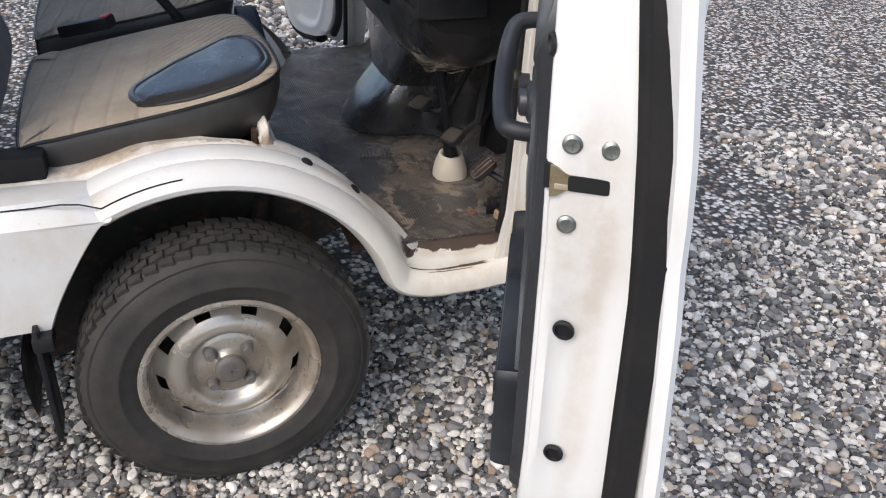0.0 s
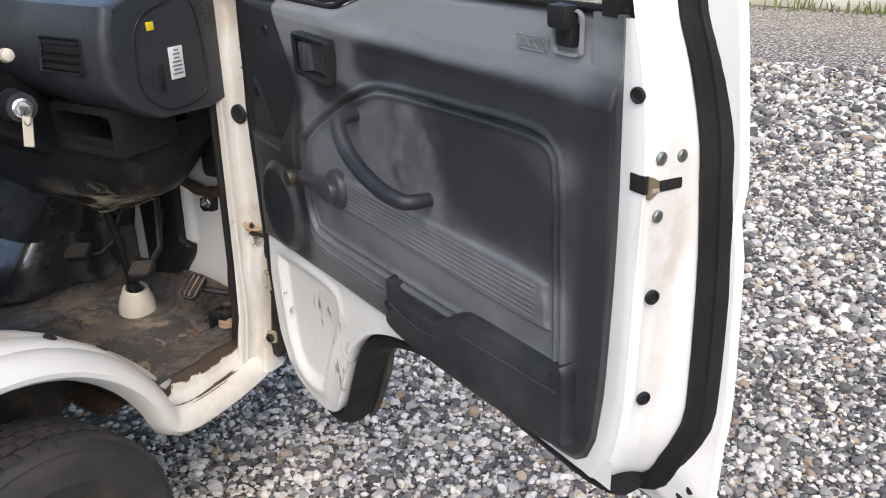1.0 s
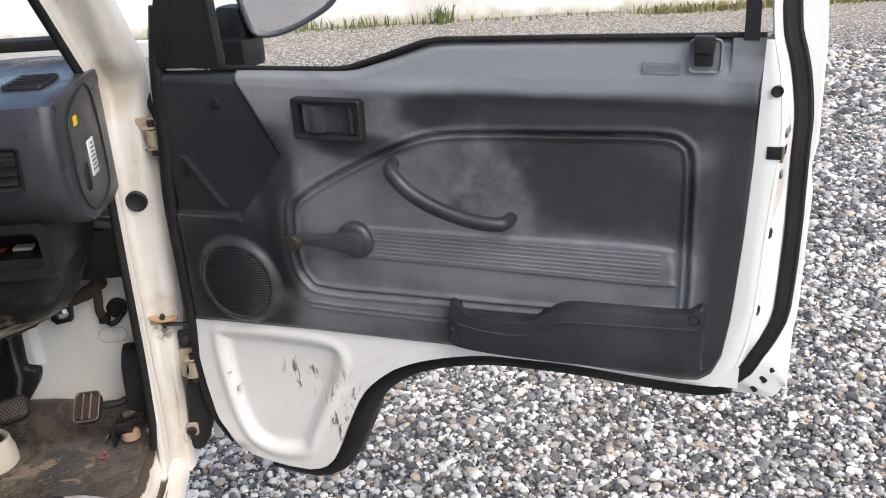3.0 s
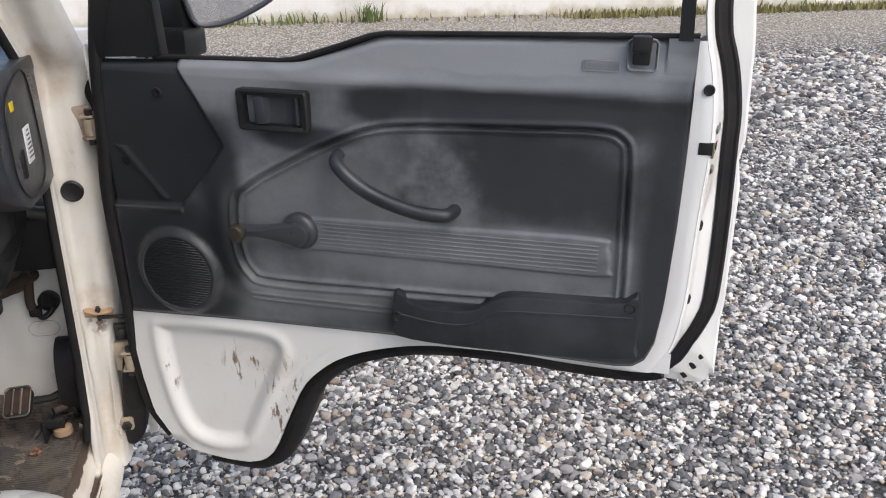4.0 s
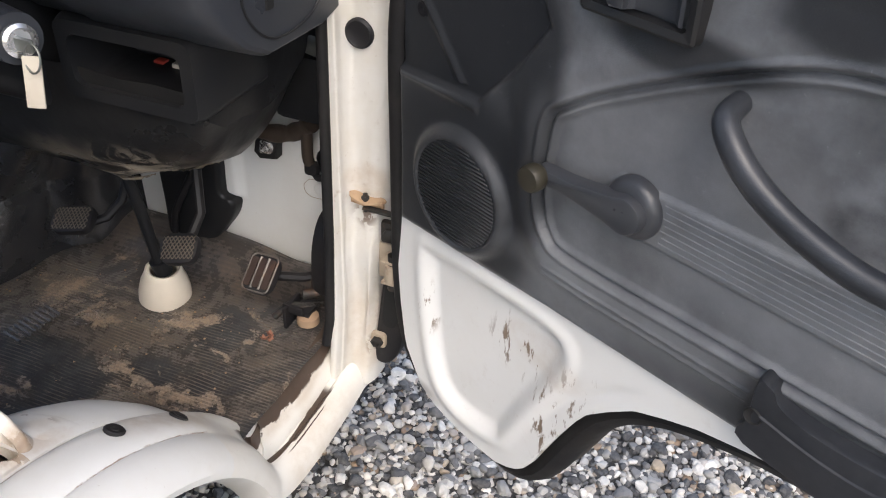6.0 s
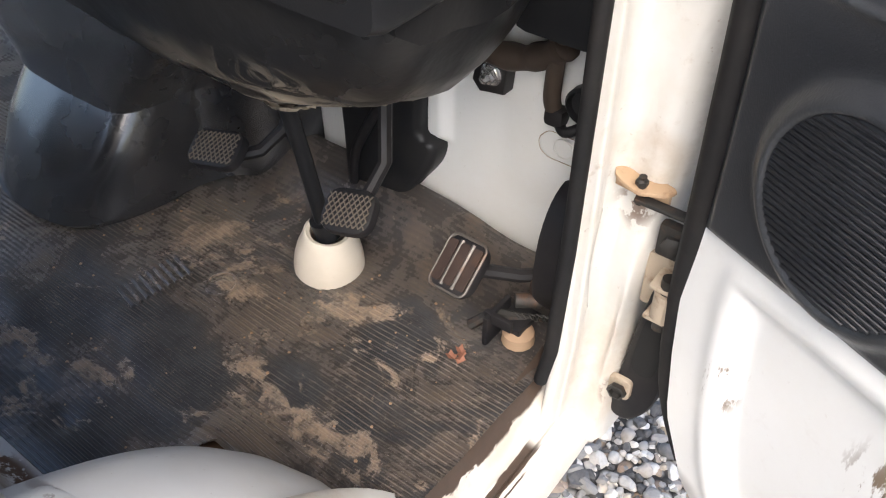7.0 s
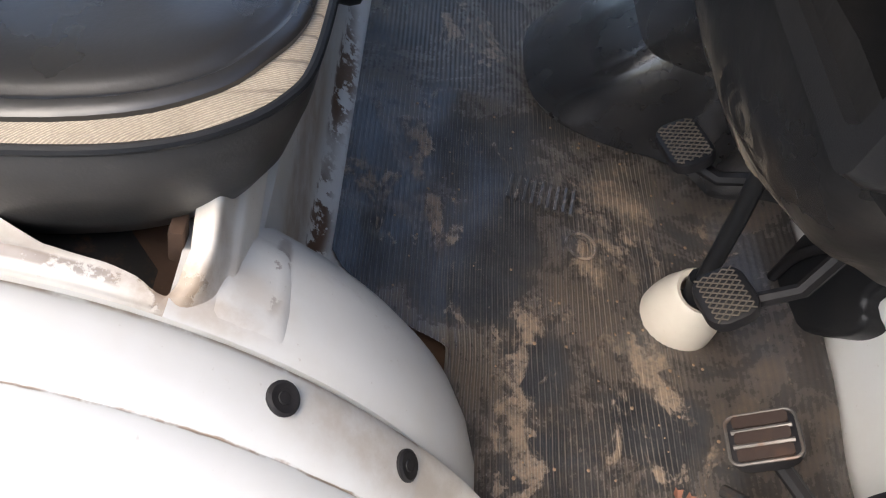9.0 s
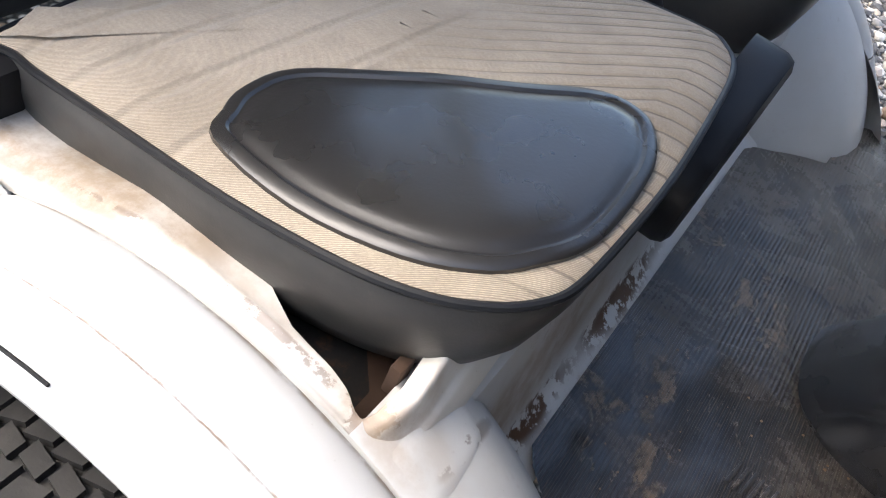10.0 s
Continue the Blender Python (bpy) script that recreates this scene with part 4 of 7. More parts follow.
part("slot_ring", Geo().tube([(0.087, 0.118 + 0.011 * math.cos(q), 0.606 + 0.011 * math.sin(q)) for q in np.linspace(0, 6.0, 18)], 0.0008, 6, close=True), PAINT_DIRTY, van)
part("front_panel", Geo().box(0.27, 0.70, 0.72, 0.03, 1.5, 0.85, 0.01).box(0.18, -0.055, 0.75, 0.22, 0.02, 0.80, 0.006).box(0.18, 1.455, 0.75, 0.22, 0.02, 0.80, 0.006), PAINT, van)

# A pillars
PIL = smooth_loop([(-0.026, 0.041), (-0.033, 0.0385), (-0.034, 0.0305), (-0.029, 0.0275), (-0.022, 0.0255), (-0.0195, 0.0235), (-0.010, 0.0225), (-0.004, 0.020), (0.001, 0.016), (0.003, 0.010), (0.002, 0.0), (0.001, -0.012), (0.004, -0.022), (0.012, -0.030), (0.022, -0.036), (0.05, -0.038)], 3, False)


def pillar_rows(side, mid):
    rows = []
    for z in list(np.linspace(0.34, 1.24, 61)) + [1.3, 1.45, 1.65, 1.86]:
        out = lerp(z, [0.34, 0.40, 0.52, 0.60, 0.70, 0.85, 0.98, 1.04, 1.10, 1.25], [0.45, 0.45, 0.42, 0.62, 1.0, 1.28, 1.3, 1.15, 1.4, 1.45])
        rake = max(0.0, z - 1.12)
        bend = 0.010 * math.exp(-((z - 1.09) / 0.05) ** 2) - 0.010 * math.exp(-((z - 0.58) / 0.05) ** 2)
        row = []
        for x, y in PIL:
            yy = y if y > 0 else y * out
            flare = lerp(z, [0.34, 0.40, 0.48], [1, 0.6, 0])
            crease = lerp(y, [-0.03, -0.015, 0.014, 0.021], [0, 1, 1, 0]) * lerp(z, [0.40, 0.50, 0.62, 0.70, 1.1, 1.2], [0.2, 1, 1, 0.35, 0.35, 0.9])
            dx = crease * (0.006 * noise.noise((y * 55 + z * 9, z * 6, 3.3)) + 0.0035 * math.sin((y * 1.0 + 0.16 * z) * 170))
            row.append((x + dx - 0.60 * rake + (bend if y < 0.022 else 0) - flare * 0.02 * (1 if y < 0.04 else 0.3), mid + side * (yy + 0.17 * rake), z))
        rows.append(row)
    return rows


part("a_pillar", Geo().grid(pillar_rows(1, 0.0)), PAINT_RUST, van, "white door pillar with rust stains")
part("a_pillar", Geo().grid(pillar_rows(-1, 1.40)), PAINT_RUST, van)
for s, mid in ((1, 0.0), (-1, 1.4)):
    part("door_opening_seal", Geo().tube([(-0.042, mid + s * 0.046, 0.425), (-0.039, mid + s * 0.040, 0.47), (-0.037, mid + s * 0.036, 0.6), (-0.036, mid + s * 0.034, 0.8), (-0.036, mid + s * 0.031, 1.05), (-0.037, mid + s * 0.032, 1.11), (-0.048, mid + s * 0.036, 1.14), (-0.108, mid + s * 0.053, 1.24), (-0.36, mid + s * 0.124, 1.66), (-0.47, mid + s * 0.155, 1.84)], 0.0072, 10), SEAL, van, "black rubber seal along the door opening")
    part("pillar_plug", Geo().lathe([(0.019, 0.0), (0.019, 0.004), (0.016, 0.006), (0.013, 0.004), (0.003, 0.004)], axis_to((0.0005, mid + s * 0.0, 0.908), (-1, 0, 0)), 24, cap=True), BLACK, van, "round black rubber plug")
# roof, and the load space that closes the cab behind the seats
def arc_roof(x0, x1, lift):
    rows = []
    for x, k in ((x0, 0.0), (x0 - 0.06, 0.7), (x0 - 0.2, 1.0), (x1 + 0.2, 1.0), (x1 + 0.05, 0.6), (x1, 0.0)):
        rows.append([(x, 0.70 + 0.70 * t, lift + 0.07 * k * (1 - abs(t) ** 4)) for t in np.linspace(-1, 1, 13)])
    low = [[(p[0], p[1], p[2] - 0.025) for p in r] for r in rows]
    return Geo().grid(rows).grid(low).grid([[r[0] for r in rows], [r[0] for r in low]]).grid([[r[-1] for r in rows], [r[-1] for r in low]]).grid([rows[0], low[0]]).grid([rows[-1], low[-1]])


part("roof", arc_roof(-0.46, -3.20, 1.86), PAINT, van, "white painted van roof")
part("rear_wall", Geo().box(-1.22, 0.70, 0.75, 0.04, 1.36, 0.65, 0.01), GREY, van, "low grey partition behind the seats")
for y, s_ in ((-0.045, 1), (1.445, -1)):
    part("load_side", Geo().box(-2.24, y, 0.86, 1.95, 0.03, 0.46, 0.01).box(-1.62, y, 0.53, 0.70, 0.03, 0.24, 0.01).box(-3.02, y, 0.53, 0.36, 0.03, 0.24, 0.01), PAINT, van, "white painted side of the load space")
    for x in (-1.24, -2.05, -3.17):
        part("window_pillar", Geo().box(x, y + s_ * 0.02, 1.47, 0.09, 0.05, 0.80, 0.015), PAINT, van)
    for x0, x1 in ((-2.00, -1.29), (-3.12, -2.10)):
        pane = part("window_pane", Geo().box((x0 + x1) / 2, y + s_ * 0.02, 1.46, x1 - x0, 0.006, 0.74, 0.002), GLASS, van, "clear side window")
        pane.visible_shadow = False
    rear = part("rear_wheel", Geo().lathe([(0.03, 0.05), (0.14, 0.04), (0.165, 0.062), (0.20, 0.074), (0.25, 0.066), (0.27, 0.05), (0.27, -0.05), (0.25, -0.066), (0.17, -0.06), (0.03, -0.05)], axis_to((-2.42, y + s_ * 0.08, 0.272), (0, -s_, 0)), 48), TYRE, van, "black rear tyre")
    part("rear_rim", Geo().lathe([(0.004, 0.052), (0.06, 0.05), (0.08, 0.058), (0.13, 0.046), (0.15, 0.058), (0.166, 0.072)], axis_to((-2.42, y + s_ * 0.08, 0.272), (0, -s_, 0)), 48), RIM, rear)
part("load_floor", Geo().box(-2.2, 0.70, 0.62, 1.96, 1.44, 0.04, 0.01), PAINT_DIRTY, van)
part("rear_door", Geo().box(-3.20, 0.70, 0.76, 0.03, 1.46, 0.62, 0.012), PAINT, van, "white rear hatch")
for x, y, w in ((-1.2, 0.03, 0.16), (-1.25, 1.37, 0.09)):
    part("b_pillar", Geo().box(x, y, 1.28, w, 0.08, 1.2, 0.02), PAINT, van)

# check strap bracket and hinges
part("strap_bracket", Geo().prism(smooth_loop([(0.006, 0.018), (-0.006, 0.018), (-0.012, 0.012), (-0.016, 0.0), (-0.017, -0.010), (-0.012, -0.018), (-0.006, -0.028), (0.006, -0.030)], 4), -0.0015, 0.0015, lambda a, b, d: (a, b, 0.678 + d + 0.10 * a + 0.12 * b), 0.0005).prism([(0.004, 0.020), (-0.002, 0.020), (-0.002, -0.030), (0.004, -0.030)], 0.0, -0.016, lambda a, b, d: (a, b, 0.678 + d + 0.12 * b)), metal("rust_stained_steel", (0.42, 0.29, 0.18), 0.6, 0.7, 0.2), van, "rusty tan check strap plate")
part("strap_pin", Geo().tube([(-0.009, -0.008, 0.660), (-0.010, -0.008, 0.688)], 0.0035, 8).lathe([(0.0055, 0), (0.0055, 0.004), (0.003, 0.006)], axis_to((-0.010, -0.008, 0.680), (0, 0, 1)), 6, cap=True), IRON, van, "dark pin of the check strap")
part("check_strap", Geo().box(0, 0, 0, 0.085, 0.010, 0.004, 0.001, m=pose(-0.008, -0.048, 0.664, 0, 6, -82)), IRON, van, "dark steel check strap")
# near-black prism in place of the shade in the upper hinge recess
part("hinge_recess", Geo().prism(smooth_loop([(-0.044, 1.075), (-0.052, 1.04), (-0.062, 0.97), (-0.070, 0.93), (-0.075, 1.0), (-0.072, 1.08), (-0.058, 1.10)], 4), 0.03, 0.013, lambda a, b, d: (d, a, b)), HOLE_SHADE, van)
for z in (1.022, 0.572):
    hg = part("door_hinge", Geo().box(0.012, -0.034, z, 0.012, 0.030, 0.062, 0.004).box(-0.004, -0.046, z + 0.018, 0.034, 0.022, 0.005, 0.002).box(-0.004, -0.046, z - 0.018, 0.034, 0.022, 0.005, 0.002), RUSTY, van, "door hinge with worn cream paint")
    part("hinge_pin", Geo().tube([(-0.014, -0.050, z - 0.030), (-0.014, -0.050, z + 0.030)], 0.0065, 12), IRON, hg)
    part("hinge_leaf", Geo().tube([(-0.014, -0.050, z - 0.014), (-0.014, -0.050, z + 0.014)], 0.0105, 14).grid([[(-0.022, -0.050, q), (-0.027, -0.062, q), (-0.020, -0.078, q), (-0.006, -0.086, q)] for q in (z - 0.014, z, z + 0.014)]), RUSTY, hg, "folded steel hinge leaf")
part("hinge_bolt_plate", Geo().box(0.002, -0.042, 0.628, 0.012, 0.030, 0.034, 0.004).lathe([(0.010, 0.0), (0.010, 0.005), (0.006, 0.007)], axis_to((-0.004, -0.042, 0.628), (-1, -0.2, 0.1)), 6, cap=True), IRON, van, "dark bolt plate above the lower hinge")
part("hinge_cover", Geo().prism(smooth_loop([(-0.018, 0.375), (-0.040, 0.380), (-0.058, 0.42), (-0.062, 0.5), (-0.055, 0.56), (-0.035, 0.575), (-0.026, 0.53), (-0.018, 0.46), (-0.012, 0.40)], 4), 0.045, 0.002, lambda a, b, d: (d, a, b), 0.006), BLACK, van, "black rubber hinge guard")
part("guard_cup", Geo().prism(smooth_loop([(-0.030, 0.46), (-0.050, 0.46), (-0.055, 0.5), (-0.048, 0.545), (-0.036, 0.54), (-0.030, 0.5)], 4), 0.004, -0.001, lambda a, b, d: (d, a, b)), HOLE_SHADE, van)
part("guard_plate", Geo().prism(round_rect(-0.034, 0.412, -0.010, 0.440, 0.006), 0.002, -0.004, lambda a, b, d: (d, a, b), 0.002), RUSTY, van, "cream plate holding the hinge guard")
part("guard_bolt", Geo().lathe([(0.010, 0), (0.010, 0.005), (0.007, 0.006), (0.006, 0.001)], axis_to((-0.006, -0.022, 0.426), (-1, -0.1, 0)), 6, cap=True), IRON, van)

# ---- wheel ----
WY = -0.004
wheel = part("wheel", Geo().lathe([(0.02, -0.015), (0.15, -0.015), (0.16, 0.0), (0.16, 0.06)], axis_to((0, 0, 0), (0, -1, 0)), 40), IRON, van)
wheel.location = (-0.620, WY, 0.264)
AX = axis_to((0, 0, 0), (0, -1, 0))
tyre = Geo().lathe([(0.15, -0.055), (0.16, -0.066), (0.20, -0.072), (0.245, -0.066), (0.262, -0.058), (0.2655, -0.05), (0.2655, 0.05), (0.262, 0.058), (0.254, 0.064), (0.2525, 0.0665), (0.248, 0.0665), (0.246, 0.069), (0.225, 0.074), (0.205, 0.075), (0.203, 0.0765), (0.199, 0.0765), (0.197, 0.075), (0.182, 0.0725), (0.170, 0.068), (0.163, 0.062), (0.155, 0.05)], AX, 96)
part("tyre", tyre, TYRE, wheel, "worn dusty black tyre")
tread = Geo()
for i in range(56):
    for j, (h0, h1) in enumerate(((-0.056, -0.036), (-0.032, -0.012), (-0.008, 0.008), (0.012, 0.032), (0.036, 0.056))):
        a0 = 2 * math.pi * (i + (0.5 if j % 2 else 0.0)) / 56
        d = 2 * math.pi / 56 * 0.41
        rt = 0.2725 if 0 < j < 4 else 0.2705
        v = [(r * math.cos(a), h + (0.003 if (a > a0) == (j % 2 == 0) else -0.003), r * math.sin(a)) for r in (0.262, rt) for a in (a0 - d, a0 + d) for h in (h0, h1)]
        tread.add(v, [(4, 5, 7, 6), (0, 4, 6, 2), (1, 3, 7, 5), (0, 1, 5, 4), (2, 6, 7, 3)])
part("tread", tread, TYRE, wheel, smooth=False)
NS = 180
rim_prof = [(0.150, -0.02), (0.150, 0.02), (0.152, 0.045), (0.158, 0.058), (0.166, 0.064), (0.169, 0.066), (0.168, 0.069), (0.161, 0.070), (0.153, 0.064), (0.149, 0.050), (0.147, 0.030), (0.143, 0.018), (0.139, 0.015), (0.135, 0.017), (0.1185, 0.0365), (0.112, 0.042), (0.102, 0.0475), (0.092, 0.049), (0.084, 0.046), (0.078, 0.038), (0.073, 0.029), (0.068, 0.026), (0.063, 0.028), (0.058, 0.031), (0.040, 0.031), (0.035, 0.033), (0.031, 0.040), (0.027, 0.043)]


def slot(i, j):
    a = (j + 0.5) * 360 / NS
    return 0.115 < rim_prof[i + 1][0] and rim_prof[i][0] < 0.1355 and abs((a - 68.5 + 20) % 40 - 20) < 7.0


part("rim", Geo().lathe(rim_prof, AX, NS, slot), RIM, wheel, "silver steel rim with slots and brown dust")
part("hub_cap", Geo().lathe([(0.030, 0.03), (0.0295, 0.050), (0.026, 0.054), (0.020, 0.0555), (0.012, 0.055)], AX, 32, cap=True).box(0, -0.0555, 0, 0.030, 0.0012, 0.005, 0.0005).box(0, -0.0555, 0, 0.005, 0.0012, 0.030, 0.0005), HUB, wheel, "grey metal hub cap with a pressed cross")
for i in range(4):
    a = radians(45 + 90 * i)
    part("wheel_nut", Geo().lathe([(0.015, 0.026), (0.013, 0.032), (0.0105, 0.033), (0.0105, 0.046), (0.008, 0.050)], AX @ pose(0.049 * math.cos(a), 0.049 * math.sin(a), 0), 12, cap=True), HUB, wheel)
part("suspension_arm", Geo().tube([(-0.55, 0.10, 0.36), (-0.50, 0.2, 0.5), (-0.52, 0.3, 0.56)], 0.02, 8).box(-0.6, 0.28, 0.40, 0.2, 0.1, 0.2, 0.02), IRON, van)


# ---- front doors ----
CARD_TOP = ([0.012, 0.18, 0.345, 0.37, 0.437, 0.49, 0.515, 0.712, 0.94], [1.141, 1.147, 1.150, 1.153, 1.174, 1.192, 1.196, 1.202, 1.208])
CARD_LOW = ([0.012, 0.268, 0.51, 0.71, 0.87, 0.895, 0.912, 0.924, 0.932, 0.938, 0.94], [0.687, 0.701, 0.709, 0.707, 0.707, 0.711, 0.725, 0.755, 0.82, 0.95, 1.05])
BORDER = smooth_loop([(0.245, 0.84), (0.248, 0.925), (0.275, 0.955), (0.335, 0.992), (0.42, 1.036), (0.49, 1.063), (0.56, 1.0725), (0.70, 1.079), (0.82, 1.083), (0.855, 1.072), (0.866, 1.045), (0.869, 0.949), (0.871, 0.83), (0.86, 0.815), (0.68, 0.797), (0.473, 0.789), (0.30, 0.784), (0.262, 0.797)], 5)
STRIP = smooth_loop([(0.318, 0.872), (0.335, 0.905), (0.37, 0.908), (0.60, 0.914), (0.825, 0.920), (0.846, 0.905), (0.850, 0.872), (0.832, 0.858), (0.60, 0.855), (0.379, 0.851), (0.34, 0.846), (0.322, 0.855)], 4)
CORNER = [(-0.1, 1.3), (0.165, 1.3), (0.178, 1.132), (0.203, 1.089), (0.24, 1.015), (0.198, 0.955), (0.149, 0.904), (0.014, 0.895), (-0.1, 0.895)]


def card_grid(nu=430, nz=270):
    """The moulded card: u, depth, z on an even grid between its edges, and which cells belong to the black corner."""
    s, r = np.linspace(0, 1, nu), np.linspace(0, 1, nz)
    s = s + 0.06 * np.sin(2 * np.pi * s) / (2 * np.pi)
    u = 0.012 + s * 0.928
    lo, hi = np.interp(u, *CARD_LOW), np.interp(u, *CARD_TOP)
    Zs = lo[:, None] + (hi - lo)[:, None] * r[None]
    Us = np.repeat(u[:, None], nz, 1) + (1 - s)[:, None] * 0.027 * np.clip((Zs - 0.895) / 0.25, 0, 1)
    P = np.stack([Us.ravel(), Zs.ravel()], 1)
    db, ds, dc = loop_dist(P, BORDER), loop_dist(P, STRIP), loop_dist(P, CORNER)
    h = np.full(len(P), 0.010)
    h -= 0.016 * np.clip((P[:, 1] - 1.125) / 0.08, 0, 1)  # the ledge under the window
    h += 0.004 * np.exp(-((P[:, 1] - 1.13) / 0.012) ** 2) * sstep(P[:, 0], 0.3, 0.5)
    h -= 0.007 * sstep(-dc, -0.003, 0.006)  # black corner, let in
    ridge = np.exp(-((db - 0.004) / 0.0035) ** 2) * 0.0035 + np.exp(-((db + 0.010) / 0.0035) ** 2) * 0.003
    h += ridge - 0.0045 * np.exp(-((db + 0.0032) / 0.0028) ** 2) - 0.003 * sstep(-db, 0.006, 0.012)
    h += 0.006 * np.exp(-((db - 0.02) / 0.02) ** 2) * (db > 0) * sstep(P[:, 0], 0.6, 0.3)
    h += 0.005 * sstep(-ds, -0.001, 0.004)
    sp = np.hypot(P[:, 0] - 0.128, P[:, 1] - 0.783)
    h += 0.011 * sstep(sp, 0.085, 0.069) - 0.003 * sstep(sp, 0.0665, 0.0650)
    for k in (0.0, 0.010):
        ln = np.abs(P[:, 1] - (0.752 + k + 0.01 * (P[:, 0] - 0.27)))
        h += 0.0018 * np.exp(-(ln / 0.0018) ** 2) * ((P[:, 0] > 0.262) & (P[:, 0] < 0.51))
    h += 0.003 * np.exp(-((P[:, 1] - 0.897) / 0.005) ** 2) * ((P[:, 0] < 0.15))
    ln = np.abs((P[:, 0] - 0.06) * 0.78 - (0.985 - P[:, 1]) * 0.62) / 1.0
    h += 0.003 * np.exp(-(ln / 0.006) ** 2) * (dc < -0.012) * (P[:, 1] < 1.0) * (P[:, 1] > 0.905)
    edge = np.minimum.reduce([P[:, 0] - np.repeat((0.012 + 0.0 * u)[:, None], nz, 1).ravel(), (np.repeat(hi[:, None], nz, 1).ravel() - P[:, 1]), (P[:, 1] - np.repeat(lo[:, None], nz, 1).ravel()), 0.945 - P[:, 0]])
    h -= 0.008 * (1 - sstep(edge, 0.0, 0.014)) ** 2
    h = np.where(P[:, 0] > 0.9, np.maximum(h, 0.003), h)
    return Us, -h.reshape(nu, nz), Zs, (dc < 0.0).reshape(nu, nz)


IN_EDGE = [(0.004, 1.16), (0.004, 0.687), (0.006, 0.568), (0.022, 0.474), (0.058, 0.415), (0.127, 0.392), (0.215, 0.391), (0.262, 0.420), (0.298, 0.499), (0.340, 0.583), (0.400, 0.639), (0.471, 0.671), (0.566, 0.694), (0.702, 0.700), (0.80, 0.697), (0.895, 0.697), (0.93, 0.706), (0.947, 0.736), (0.9575, 0.775), (0.9645, 0.84), (0.9675, 0.95), (0.9725, 1.06), (0.9715, 1.11), (0.964, 1.165), (0.954, 1.205), (0.949, 1.24)]
UP_R = [(0.946, 1.30), (0.93, 1.5), (0.88, 1.74)]


def build_door(name, M, label, full=True):
    door = part(name, door_shell(), [PAINT_FACE, PAINT, EDGE_DIRT], van, label)
    door.matrix_basis = M
    D = lambda a, b, d: (a, d, b)
    line = smooth_loop(IN_EDGE, 3, False) + UP_R
    lo, hi = 40, len(line)
    mid = [(a, b, float(sstep(np.array(a), 0.86, 0.93))) for a, b in line[lo:hi]]
    run = vary_outline([p[:2] for p in mid], [0.012 * (1 - w) + (seal_step(b) + 0.0125) * w for a, b, w in mid])
    seal = Geo()
    prof = [(-0.0125, 0.005), (-0.0118, -0.003), (-0.007, -0.0060), (-0.004, -0.0042), (0.0, -0.0048), (0.004, -0.0040), (0.008, -0.0065), (0.0112, -0.0035), (0.012, 0.006)]
    rows = []
    for i, (a, b) in enumerate(run):
        p, q = Vector(run[max(i - 1, 0)]), Vector(run[min(i + 1, len(run) - 1)])
        e = (q - p).normalized()
        w = mid[i][2]
        rows.append([(a + e.y * s_, seal_depth(b) + 0.004 * w + d + s_ * 0.45 * w, b - e.x * s_) for s_, d in prof])
    seal.grid(rows)
    part("door_seal", seal, SEAL, door, "black rubber door seal with pressed ribs")
    part("front_edge_seal", Geo().tube(smooth_loop([(0.04, 0.022, 0.415), (0.008, 0.018, 0.47), (-0.003, 0.012, 0.56), (0.0, 0.005, 0.70), (0.001, 0.003, 0.90), (0.012, 0.003, 1.0), (0.028, 0.006, 1.15), (0.045, 0.012, 1.24)], 4, False), 0.0125, 10), SEAL, door, "black rubber seal on the hinge edge")
    arch_line = inset_outline(IN_EDGE, -0.013)[5:17]
    part("arch_seal", Geo().tube([(a, 0.040, b) for a, b in smooth_loop(arch_line, 3, False)], 0.018, 10, flatten=1.6, up=(0, 1, 0)), SEAL, door, "thick black rubber edge along the wheel cut-out")
    # window frame
    fr = Geo()
    fr.prism([(0.914, 1.205), (0.932, 1.205), (0.929, 1.3), (0.917, 1.5), (0.870, 1.74), (0.845, 1.74), (0.899, 1.5), (0.912, 1.3)], -0.004, 0.03, lambda a, b, d: (a, d, b), 0.003)
    fr.prism([(0.02, 1.15), (0.045, 1.15), (0.10, 1.30), (0.20, 1.70), (0.90, 1.70), (0.90, 1.74), (0.17, 1.74), (0.07, 1.30)], -0.004, 0.03, lambda a, b, d: (a, d, b), 0.003)
    part("window_frame", fr, DARK, door, "black window frame")
    top = [(u, lerp(u, *CARD_TOP)) for u in (0.13, 0.18, 0.345, 0.37, 0.437, 0.49, 0.515, 0.712, 0.94)]
    part("window_strip", Geo().tube([(u, 0.006, z + 0.002) for u, z in top], 0.0042, 8).tube([(u, 0.024, z - 0.002) for u, z in top], 0.004, 8), SEAL, door, "black weatherstrip at the window sill")
    part("mirror_corner", Geo().prism([(0.025, 1.144), (0.140, 1.150), (0.140, 1.20), (0.135, 1.42), (0.10, 1.32)], -0.002, 0.02, lambda a, b, d: (a, d, b), 0.004), DARK, door, "black corner cover at the mirror")
    part("corner_post", Geo().box(0.141, 0.012, 1.30, 0.012, 0.02, 0.30, 0.002), DARK, door)
    # moulded card
    Us, Hs, Zs, black = card_grid() if full else card_grid(60, 40)
    g = Geo()
    nu, nz = Us.shape
    sp = np.hypot(Us - 0.128, Zs - 0.783)
    g.grid([[(Us[i, j], Hs[i, j], Zs[i, j]) for j in range(nz)] for i in range(nu)])
    for line in ([(i, 0) for i in range(nu)], [(i, nz - 1) for i in range(nu)], [(0, j) for j in range(nz)], [(nu - 1, j) for j in range(nz)]):
        g.grid([[(Us[q], Hs[q], Zs[q]) for q in line], [(Us[q], 0.004, Zs[q]) for q in line]])
